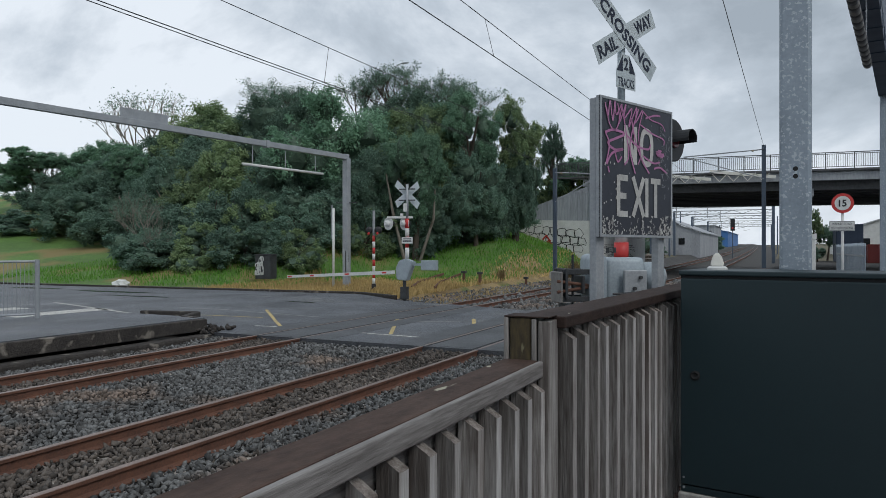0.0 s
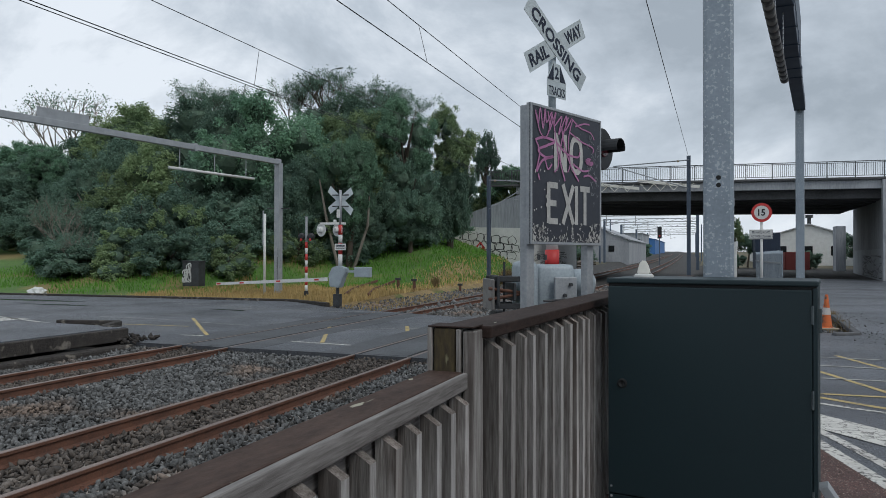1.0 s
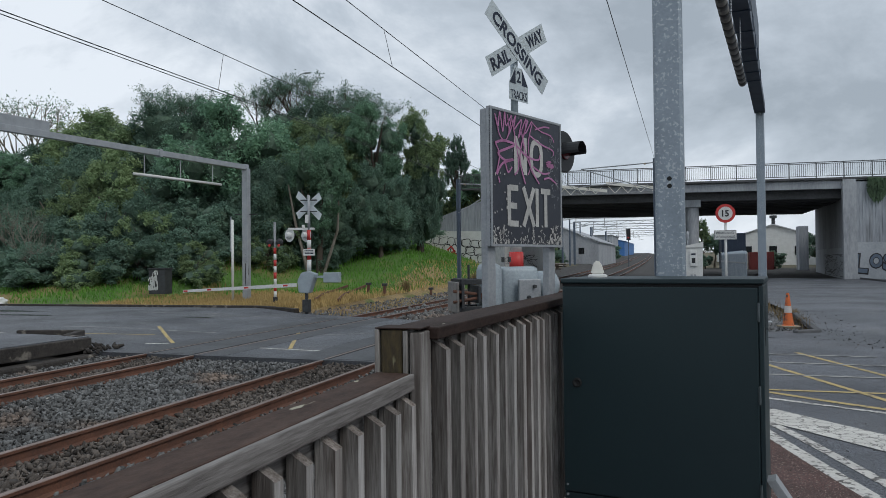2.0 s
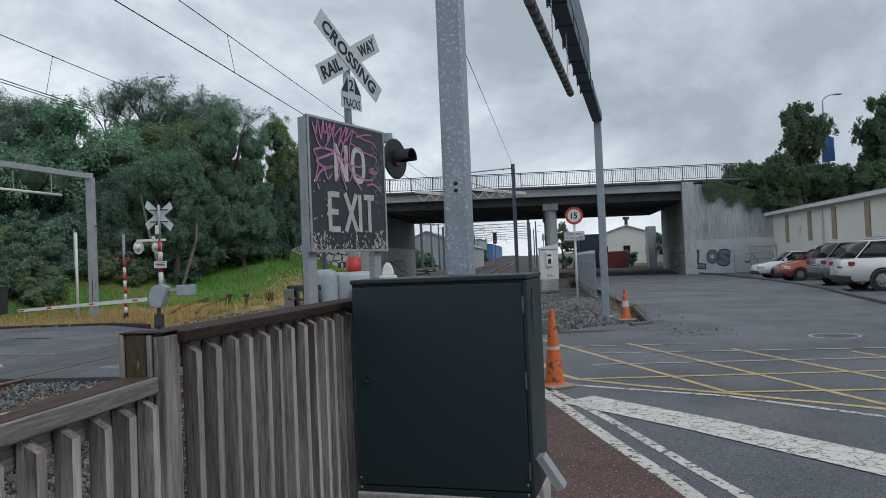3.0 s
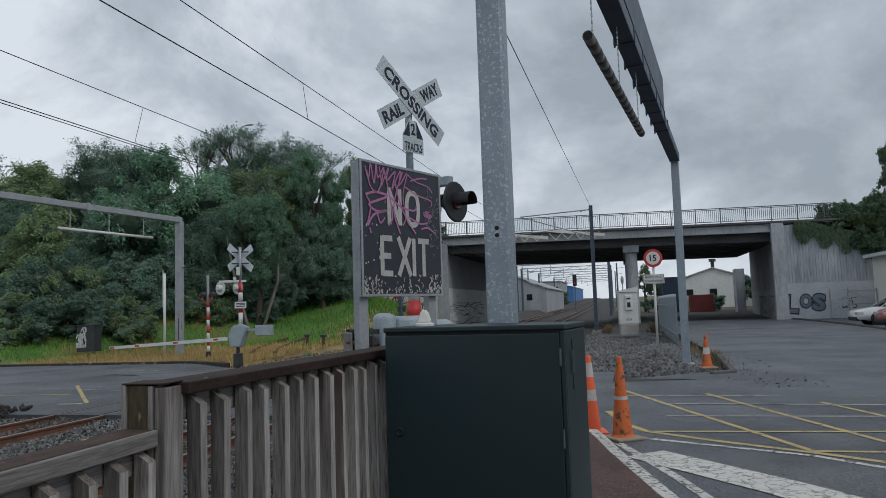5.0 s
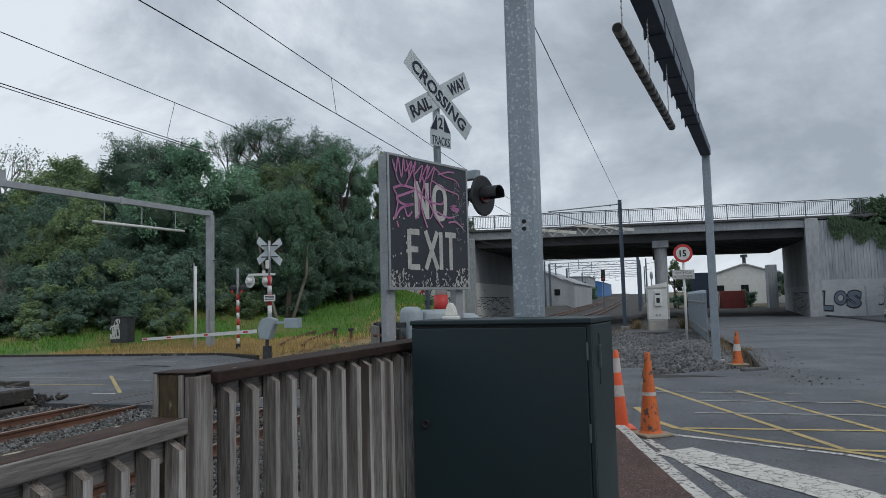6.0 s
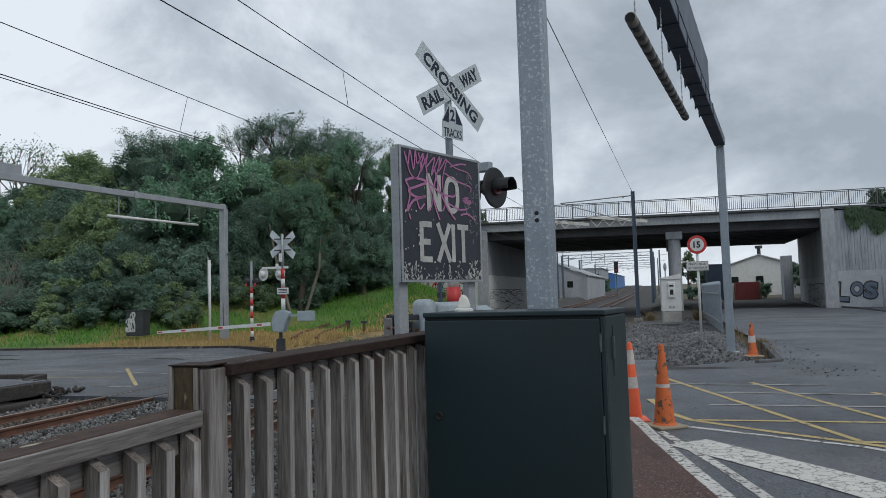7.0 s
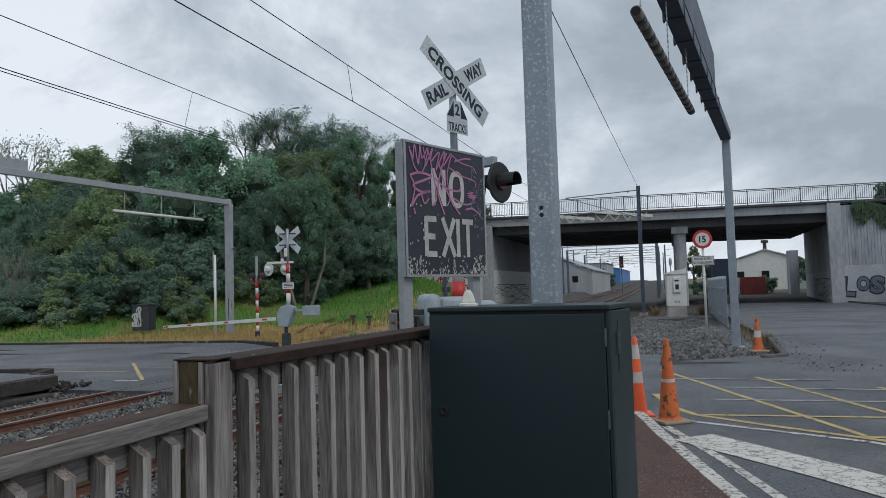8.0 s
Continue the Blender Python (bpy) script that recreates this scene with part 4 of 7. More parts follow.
# ---- height-limit portals over the street ----
def portal(name, a, b, top, label, pipe, plate):
    g = thing(name, (*a, 0), label, "height portal", "height-limit portals")
    ax, ay = 0, 0
    bx, by = b[0] - a[0], b[1] - a[1]
    d = Vector((bx, by, 0)); L = d.length; u = d.normalized()
    turn = math.degrees(math.atan2(u.y, u.x))
    for (px, py), near in (((0, 0), 1), ((bx, by), 0)):
        bm = B()
        w = 0.155 if near and pipe == 1 else 0.2 if pipe == 1 else 0.28
        box(bm, -w / 2, w / 2, -w / 2, w / 2, 0.0, top - 0.05, 0.02, Matrix.Translation((px, py, 0)) @ pose(0, 0, 0, 0, 0, turn - 90 + (6 if near else 0)))
        ps = part("post", bm, M_GALV if pipe == 1 else M_GALV2, g, "square galvanised steel post")
        bm = B(); box(bm, -0.2, 0.2, -0.2, 0.2, -0.02, 0.02, 0.004, Matrix.Translation((px, py, 0.15))); part("base_plate", bm, M_GALV2, ps)
        if near and pipe == 1:
            bm = B()
            q = Matrix.Translation((px, py, 0)) @ pose(0, 0, 0, 0, 0, turn - 90 + 6)
            for z in (2.235, 2.275):
                rod(bm, q @ Vector((0.0, -w / 2 - 0.001, z)), q @ Vector((0.0, -w / 2 + 0.01, z)), 0.0125, seg=14)
            part("bolt_holes", bm, M_CABIN, ps, "two round dark bolt holes")
    bm = B(); beam(bm, (0, 0, top), (bx, by, top), 0.26 if pipe == 1 else 0.2, 0.22, 0.012); bar = part("beam", bm, M_BEAM if pipe == 1 else M_GALV2, g, "long steel box beam")
    for s in (0.0, 1.0):
        bm = B(); c = Vector((0, 0, top)) + d * s; box(bm, -0.17, 0.17, -0.02, 0.02, -0.17, 0.15, 0.004, Matrix.Translation(c) @ pose(0, 0, 0, 0, 0, turn)); part("end_plate", bm, M_GALV2, g)
    return g, u, L

g, u, L = portal("height_portal", (5.157, 4.73), (7.32, 20.8), 5.68, "galvanised steel height-limit portal over the street with a striped hanging pipe", 1, True)
# hanging pipe, chains, bolted clamps and the back of the warning board
side = Vector((-u.y, u.x, 0))
def along(s, off, z):
    return u * s + side * off + Vector((0, 0, z))
bm = B(); rod(bm, along(3.45, 0.02, 4.62), along(8.25, 0.02, 4.62), 0.06, seg=18); pipe_ob = part("hanging_pipe", bm, M_PIPE, g, "weathered grey and black banded hanging pipe", True)
for k in range(16):
    s = 3.6 + k * 0.295
    bm = B(); rod(bm, along(s, 0.02, 4.62), along(s + 0.15, 0.02, 4.62), 0.0615, seg=18); part("band", bm, M_PIPEB, pipe_ob, "faded black band", True)
bm = B(); lathe(bm, [(0.048, 0), (0.05, 0.003)], 18, Matrix.Translation(along(3.448, 0.02, 4.62)) @ Vector((-u.x, -u.y, 0)).to_track_quat("Z", "Y").to_matrix().to_4x4()); part("pipe_mouth", bm, M_CABIN, pipe_ob)
for s in (3.75, 5.8, 7.9):
    bm = B()
    n = 24
    for k in range(n):
        z = 4.67 + 0.91 * k / n
        rod(bm, along(s, 0.02, z), along(s, 0.02, z + 0.91 / n * 0.8), 0.011 if k % 2 else 0.007, seg=6)
    part("chain", bm, M_GALV2, g, "short steel chain")
for s in (6.5, 7.6, 8.7, 9.8, 10.7, 11.6, 12.4):
    bm = B(); box(bm, -0.03, 0.03, -0.145, 0.165, -0.125, 0.12, 0.005, Matrix.Translation(along(s, 0.0, 5.68)) @ pose(0, 0, 0, 0, 0, math.degrees(math.atan2(u.y, u.x)))); rod(bm, along(s, 0.15, 5.53), along(s, 0.15, 5.6), 0.015, seg=8); part("clamp", bm, M_BEAM, g, "bolted dark clamp")
bm = B(); beam(bm, along(5.2, -0.12, 6.16), along(11.6, -0.12, 6.16), 0.035, 0.72, 0.006); bd = part("warning_board", bm, M_BEAM, g, "dark back of a long warning board")
for s in (5.6, 7.6, 9.6, 11.3):
    bm = B(); beam(bm, along(s, -0.075, 5.79), along(s, -0.075, 6.46), 0.05, 0.05); part("board_stay", bm, M_BEAM, bd)

g2, u2, L2 = portal("height_portal", (-13.25, 28.6), (-15.7, 10.2), 6.12, "grey steel height-limit portal with a white hanging pipe", 2, False)
u, side = u2, Vector((-u2.y, u2.x, 0))
bm = B(); rod(bm, along(1.6, 0.0, 5.2), along(6.2, 0.0, 5.2), 0.055, seg=16); part("hanging_pipe", bm, M_WHITE, g2, "white hanging pipe", True)
for s in (2.1, 3.9, 5.7):
    bm = B(); rod(bm, along(s, 0.0, 5.24), along(s, 0.0, 6.05), 0.018, seg=6); part("hanger", bm, M_GALV2, g2)
bm = B(); beam(bm, along(4.9, 0, 6.12), along(5.05, 0, 6.12), 0.26, 0.3, 0.01); part("splice_plate", bm, M_GALV2, g2)
bm = B(); box(bm, -0.5, 0.5, -0.04, 0.04, -0.02, 0.02, 0.005, Matrix.Translation((0, 0, 4.0)) @ pose(0, 0, 0, 0, 0, 20)); part("cross_strap", bm, M_DARKMET, g2)
bm = B(); beam(bm, along(9.6, 0, 6.4), along(11.4, 0, 6.4), 0.05, 0.34, 0.006); part("sign_back", bm, M_GALV2, g2, "grey back of a small board")
def scrawl(bm, r, x0, x1, z0, z1, n, w, m):
    for _ in range(n):
        x, z = r.uniform(x0, x1), r.uniform(z0, z1)
        a = r.uniform(0, 6.28)
        pts = [(x, z)]
        for _ in range(r.randint(3, 8)):
            a += r.uniform(-1.3, 1.3)
            x = min(x1, max(x0, x + math.cos(a) * (x1 - x0) * 0.13)); z = min(z1, max(z0, z + math.sin(a) * (z1 - z0) * 0.2))
            pts.append((x, z))
        stroke(bm, pts, w * r.uniform(0.6, 1.3), m, 0.0)
bm = B(); scrawl(bm, random.Random(8), -0.06, 0.06, 0.4, 2.2, 9, 0.025, pose(0, 0, 0, 0, 0, 38) @ Matrix.Translation((0, -0.145, 0))); part("graffiti", bm, M_TAG, g2, "black scribbled tag")

# ---- no exit sign ----
SU = Vector((0.413, 1.03, 0)).normalized()
SA = math.degrees(math.atan2(SU.y, SU.x))
def no_exit():
    s = thing("no_exit_sign", (3.772, 6.177, -0.1), "large black NO EXIT sign with pink graffiti on galvanised posts", "sign", turn=SA)
    W, z0, z1 = 1.11, 2.05, 3.19
    bm = B(); box(bm, 0.0, W, 0.0, 0.012, z0, z1, 0.002); pn = part("panel", bm, M_PANEL, s, "grimy black sign face with chipped lower edge")
    for a in ((0, 0.022, z0, z1), (W - 0.022, W, z0, z1), (0.022, W - 0.022, z0, z0 + 0.022), (0.022, W - 0.022, z1 - 0.022, z1)):
        bm = B(); box(bm, a[0], a[1], -0.006, 0.04, a[2], a[3], 0.003); part("edge_trim", bm, M_GALV2, s)
    for x in (0.012, W - 0.16):
        bm = B(); box(bm, x, x + 0.11, 0.043, 0.115, 0.0, z1 - 0.01, 0.012); part("post", bm, M_GALV2, s, "square galvanised post")
    for z in (z0 + 0.2, z1 - 0.2):
        bm = B(); box(bm, 0.02, W - 0.02, 0.014, 0.042, z - 0.03, z + 0.03, 0.003); part("back_rail", bm, M_GALV2, s)
    q = Matrix.Translation((0, -0.006, 0))
    # drawn letters, straight strokes of even width
    def letter(strokes, x, z, w, h, thick):
        bm = B()
        for k, pts in enumerate(strokes):
            stroke(bm, [(x + u * w, z + v * h) for u, v in pts], thick, q, -0.0015 + 0.0002 * k)
        tagged(part("lettering", bm, M_LETTER, pn), "grimy white sign letter")
    ring = [(0.5 + 0.5 * math.copysign(abs(math.cos(a)) ** 0.8, math.cos(a)), 0.5 + 0.5 * math.copysign(abs(math.sin(a)) ** 0.75, math.sin(a))) for a in [2 * math.pi * i / 28 for i in range(29)]]
    t = 0.05
    letter([[(0, -0.06), (0, 1.06)], [(0, 1), (1, 0)], [(1, -0.06), (1, 1.06)]], 0.36, 2.685, 0.145, 0.285, t)
    letter([ring], 0.60, 2.685, 0.165, 0.285, t)
    for i, lt in enumerate(([[(0, -0.06), (0, 1.06)], [(0, 1), (1, 1)], [(0, 0.5), (0.85, 0.5)], [(0, 0), (1, 0)]],
                            [[(0, 1.06), (1, -0.06)], [(1, 1.06), (0, -0.06)]], [[(0.5, -0.06), (0.5, 1.06)]], [[(0.5, -0.06), (0.5, 1)], [(-0.05, 1), (1.05, 1)]])):
        letter(lt, (0.255, 0.47, 0.62, 0.755)[i], 2.245, (0.135, 0.165, 0.13, 0.145)[i], 0.30, t)
    r = random.Random(12)
    bm = B()
    def spray(pts, w):
        fine_l = []
        n = len(pts)
        for i in range(n - 1):
            p0, p1, p2, p3 = (Vector(pts[max(0, min(n - 1, i + k))]) for k in (-1, 0, 1, 2))
            for j in range(6):
                u = j / 6
                fine_l.append(tuple(0.5 * (2 * p1 + (p2 - p0) * u + (2 * p0 - 5 * p1 + 4 * p2 - p3) * u * u + (3 * p1 - 3 * p2 + p3 - p0) * u * u * u)))
        stroke(bm, [(u, 3.175 - (3.15 - v) * 0.80) for u, v in fine_l + [pts[-1]]], w * 0.8, q, 0.001)
    # jagged tag along the top, an arrow-like star on one side, long drips down
    tag = [(0.06, 3.10), (0.10, 2.97), (0.13, 3.13), (0.17, 2.93), (0.20, 3.14), (0.22, 3.0), (0.30, 3.12), (0.26, 2.92), (0.36, 3.13), (0.33, 2.98), (0.45, 3.10), (0.40, 2.90), (0.52, 3.12), (0.50, 2.96), (0.60, 3.10)]
    spray(tag, 0.017)
    spray([(0.08, 3.06), (0.12, 2.90), (0.2, 2.84), (0.26, 2.95), (0.24, 3.12)], 0.016)
    spray([(0.06, 2.80), (0.18, 2.84), (0.34, 2.82), (0.22, 2.76), (0.10, 2.70), (0.20, 2.64), (0.32, 2.66), (0.16, 2.60), (0.08, 2.48)], 0.026)
    spray([(0.07, 2.79), (0.12, 2.68), (0.07, 2.48)], 0.020)
    for pts in ([(0.30, 3.10), (0.36, 2.85), (0.40, 2.60), (0.34, 2.50)], [(0.55, 3.11), (0.46, 2.88), (0.42, 2.66), (0.50, 2.42)], [(0.44, 3.0), (0.50, 2.78), (0.60, 2.58), (0.72, 2.44)], [(0.62, 3.10), (0.55, 2.86), (0.58, 2.62), (0.54, 2.52)],
                [(0.60, 3.11), (0.74, 3.03), (0.92, 3.00), (0.98, 2.93)], [(0.66, 3.03), (0.80, 3.08), (0.90, 3.09)], [(0.58, 2.95), (0.76, 2.88), (0.95, 2.84), (0.96, 2.78)], [(0.36, 2.82), (0.52, 2.72), (0.7, 2.70), (0.74, 2.76)],
                [(0.80, 2.50), (0.90, 2.52), (1.02, 2.46)], [(0.62, 2.62), (0.78, 2.56), (0.9, 2.58)], [(0.20, 2.62), (0.24, 2.52), (0.30, 2.58)], [(0.10, 2.46), (0.12, 2.40)]):
        spray(pts, r.uniform(0.014, 0.024))
    for k in range(12):
        z = 2.64 + r.uniform(0, 0.07)
        spray([(0.86 + r.uniform(-.03, .02), z), (0.93 + r.uniform(-.03, .05), z + r.uniform(-.012, .012))], 0.013)
    part("graffiti", bm, M_PINK, pn, "pink spray-painted scrawl")
    bm = B()
    for k in range(30):
        x, z = r.uniform(0.86, 1.06), r.uniform(2.40, 3.06)
        stroke(bm, [(x, z), (x + r.uniform(0.01, 0.04), z + r.uniform(-0.05, 0.05)), (x + r.uniform(-0.03, 0.03), z + r.uniform(-0.05, 0.04)), (x + r.uniform(0.0, 0.05), z - r.uniform(0.0, 0.04))], 0.0045, q, 0.0015)
    tagged(part("scratched_tag", bm, M_SCRATCH, pn, "fine pale scratched tags"), kind="stuff")
    bm = B()
    for k in range(170):
        x, h = r.choice((0.08, 0.2, 0.47, 0.62, 0.8, 0.95, 1.03)) + r.gauss(0, 0.06), 0.05 * r.random() ** 2 + 0.006
        x, zb = min(1.08, max(0.03, x)), z0 + 0.022 + 0.15 * r.random() ** 2.2
        stroke(bm, [(x, zb), (x + r.uniform(-.014, .014), zb + h * 0.5), (x + r.uniform(-.02, .02), zb + h)], r.uniform(0.003, 0.015), q, 0.001 + 0.00001 * k)
    for k in range(16):
        x, z = r.uniform(0.04, 0.3), r.uniform(2.3, 2.7)
        stroke(bm, [(x, z), (x + 0.004, z + r.uniform(.008, .03))], r.uniform(0.006, 0.016), q, 0.0012)
    tagged(part("peeled_paint", bm, M_LETTER, pn, "chipped pale paint along the lower edge"), kind="stuff")
no_exit()

# ---- crossing signals ----
def crossbuck(parent, m, words, front=True):
    """Two crossed white boards; the words on their front."""
    for k, (ang, text, e) in enumerate(((-34, "CROSSING", 0.665), (30, "RAIL WAY", 0.635))):
        h = 0.118
        bm = B(); prism(bm, [(-e, -h), (e, -h), (e, h), (-e, h)], 0.004, m @ Matrix.Translation((0, -0.006 if k == 0 else 0.0, 0)) @ pose(0, 0, 0, 0, ang * -1, 0))
        bd = part("crossbuck_board", bm, M_SIGNW, parent, "white crossbuck board")
        if front and k == 0:
            lettering(text, 1.12, 0.15, M_NAVY, "lettering", bd, m @ Matrix.Translation((0, -0.009, 0)) @ pose(0, 0, 0, 0, -ang, 0), fat=0.022)
        if front and k == 1:
            lettering("RAIL", 0.38, 0.15, M_NAVY, "lettering", bd, m @ pose(0, 0, 0, 0, -ang, 0) @ Matrix.Translation((-0.385, -0.003, 0)), fat=0.022)
            lettering("WAY", 0.36, 0.15, M_NAVY, "lettering", bd, m @ pose(0, 0, 0, 0, -ang, 0) @ Matrix.Translation((0.395, -0.003, 0)), fat=0.022)

def flasher(parent, m, rear=False, pale=False, lens=None):
    """A signal lamp: round backing disc, housing, hooded lens."""
    bm = B(); lathe(bm, [(0.235, 0), (0.235, 0.012), (0.22, 0.02), (0.09, 0.02)], 32, m @ pose(0, 0, 0, 90, 0, 0)); disc = part("backing_disc", bm, M_WHITE if pale else M_BLACK, parent, "white-backed signal disc" if pale else "round black signal disc")
    bm = B(); lathe(bm, [(0.09, 0), (0.09, 0.03), (0.08, 0.035)], 24, m @ pose(0, 0, 0, 90, 0, 0) @ Matrix.Translation((0, 0, 0.012))); part("lens", bm, lens, disc, "red signal lens")
    bm = B(); lathe(bm, [(0.12, 0), (0.11, 0.1), (0.07, 0.15)], 20, m @ pose(0, 0, 0, -90, 0, 0)); part("housing", bm, M_WHITE if pale else M_BLACK, disc)
    bm = B()
    n = 12
    a = [[bm.verts.new(m @ Vector((r * math.cos(radians(200 - 220 * i / n)), -0.03 - L, r * math.sin(radians(200 - 220 * i / n)) - drop))) for i in range(n + 1)] for r, L, drop in ((0.105, 0, 0), (0.10, 0.21, 0.0), (0.092, 0.21, 0.0), (0.098, 0.0, 0))]
    for p, q in zip(a, a[1:]):
        for i in range(n):
            bm.faces.new((p[i], p[i + 1], q[i + 1], q[i]))
    bmesh.ops.recalc_face_normals(bm, faces=bm.faces)
    part("hood", bm, M_BLACK, disc, "black lamp hood")

def near_signal():
    s = thing("crossing_signal", (3.43, 8.95, -0.1), "level crossing signal mast with crossbuck, flashing lamps and barrier machine", "crossing signal", "crossing signals", turn=SA)
    bm = B(); rod(bm, (0, 0.06, 0), (0, 0.06, 3.4), 0.057, seg=16); rod(bm, (0, 0.06, 3.35), (0, 0.06, 4.62), 0.045, seg=16); part("mast", bm, M_GREYBLUE, s, smooth=True)
    bm = B(); rod(bm, (0, 0.06, 1.8), (0, 0.06, 2.03), 0.085, seg=18); part("red_band", bm, M_RED, s, "red reflective mast band", True)
    bm = B(); rod(bm, (0, 0.06, 2.03), (0, 0.06, 2.4), 0.07, seg=18); part("white_band", bm, M_WHITE, s, "white mast band", True)
    bm = B(); rod(bm, (0, 0.06, 3.28), (0, 0.06, 3.48), 0.1, seg=16); rod(bm, (-.07, 0.03, 3.48), (-.07, 0.03, 3.62), 0.05, seg=10); part("collar", bm, M_GREYBLUE, s)
    crossbuck(s, Matrix.Translation((-0.02, -0.01, 4.445)) @ pose(0, 0, 0, 0, 0, -3), True)
    lift2 = Matrix.Translation((0, 0, 0.035))
    bm = B(); prism(bm, [(-0.2, 3.79), (0.2, 3.79), (0.2, 3.99), (0.07, 4.19), (-0.07, 4.19), (-0.2, 3.99)], 0.004, lift2 @ Matrix.Translation((0, -0.004, 0))); pl = part("tracks_plate", bm, M_SIGNW, s, "white plate reading 2 TRACKS")
    lettering("2", 0.085, 0.14, M_NAVY, "lettering", pl, Matrix.Translation((0, -0.006, 4.115)), fat=0.02)
    lettering("TRACKS", 0.34, 0.105, M_NAVY, "lettering", pl, Matrix.Translation((0, -0.006, 3.895)))
    for e in (-1, 1):
        bm = B(); prism(bm, [(e * 0.19, 3.985), (e * 0.068, 3.985), (e * 0.068, 4.18)], 0.002, lift2 @ Matrix.Translation((0, -0.007, 0))); part("corner_mark", bm, M_NAVY, pl)
    # lamps on their arm
    bm = B(); beam(bm, (0, 0.06, 3.42), (-0.02, -0.56, 3.41), 0.09, 0.11, 0.012); part("lamp_arm", bm, M_GREYBLUE, s)
    bm = B(); rod(bm, (-0.02, -0.2, 3.45), (-0.02, -0.2, 3.53), 0.075, seg=18); part("bell", bm, M_GREYBLUE, s, "round warning bell", True)
    bm = B(); rod(bm, (-0.03, -0.54, 3.40), (-0.03, -0.54, 3.15), 0.03, seg=8); part("lamp_hanger", bm, M_GREYBLUE, s)
    flasher(s, Matrix.Translation((-0.04, -0.62, 3.15)), lens=M_LENSOFF)
    flasher(s, Matrix.Translation((0.02, -0.20, 3.17)), lens=M_LENSOFF)
    # barrier machine: rounded housing, crank gear, counterweights
    k = thing("barrier_machine", (3.44, 8.66, -0.06), "blue-grey level crossing barrier machine with counterweights", "barrier machine", "barrier machines", turn=32)
    bm = B(); box(bm, -0.43, -0.24, -0.27, 0.24, 0.95, 1.86, 0.075); part("side_housing", bm, M_GREYBLUE, k, "rounded pale blue-grey slab housing", True)
    bm = B(); box(bm, -0.23, 0.22, -0.15, 0.2, 1.30, 1.82, 0.05); part("housing", bm, M_GREYBLUE, k, "rounded pale blue-grey housing", True)
    bm = B(); box(bm, -0.30, 0.26, -0.15, 0.18, 0.0, 1.32, 0.01); part("pedestal", bm, M_GALV2, k)
    for y in (-0.1, 0.12):
        bm = B(); rod(bm, (-0.12, y, 1.87), (-0.12, y, 1.93), 0.02, seg=8); part("lid_bolt", bm, M_DARKMET, k)
    bm = B(); lathe(bm, [(0.165, 0), (0.165, 0.22), (0.14, 0.27)], 24, Matrix.Translation((0.2, 0.02, 1.6)) @ pose(0, 0, 0, 0, 90, 0)); part("end_drum", bm, M_GREYBLUE, k, "round drive drum", True)
    bm = B(); lathe(bm, [(0.10, 0), (0.10, 0.03), (0.06, 0.04)], 20, Matrix.Translation((0.47, 0.02, 1.6)) @ pose(0, 0, 0, 0, 90, 0)); part("drum_ring", bm, M_GALV2, k)
    bm = B(); box(bm, -0.06, 0.2, -0.25, -0.2, 1.22, 1.68, 0.012); part("cover_plate", bm, M_GALV2, k, "flat bolted steel cover")
    for z in (1.28, 1.42):
        bm = B(); rod(bm, (-0.2, -0.27, z), (0.42, -0.27, z + 0.03), 0.012, seg=8); part("link_rod", bm, M_DARKMET, k)
    for x, z in ((0.02, 1.3), (0.12, 1.6), (0.05, 1.48)):
        bm = B(); rod(bm, (x, -0.25, z), (x, -0.285, z), 0.02, seg=8); part("bolt", bm, M_DARKMET, k)
    for e in (-0.2, 0.2):
        for z in (1.36, 1.66):
            bm = B(); beam(bm, (-0.35, e * 0.8, z), (-0.74, e * 0.8, z), 0.025, 0.06, 0.006); part("counterweight_arm", bm, M_DARKMET, k)
    for x, z0, z1 in ((-0.77, 1.32, 1.66), (-0.71, 1.36, 1.70), (-0.52, 1.42, 1.62)):
        bm = B(); box(bm, x, x + 0.035, -0.2, 0.19, z0, z1, 0.012); part("counterweight", bm, M_PIPE if x < -0.75 else M_DARKMET, k, "cast counterweight plate")
    for z in (1.44, 1.56):
        bm = B(); rod(bm, (-0.8, -0.19, z), (-0.36, -0.12, 1.5), 0.018, seg=8); part("brace", bm, M_RUST, k, "rusty brace")
    bm = B(); box(bm, -0.70, -0.56, -0.12, 0.12, 1.16, 1.3, 0.012); part("lower_weight", bm, M_DARKMET, k, "dark cast weight")
    bm = B(); rod(bm, (-0.6, -0.1, 1.3), (-0.6, -0.1, 1.85), 0.014, seg=8); part("lifting_pin", bm, M_DARKMET, k)
near_signal()

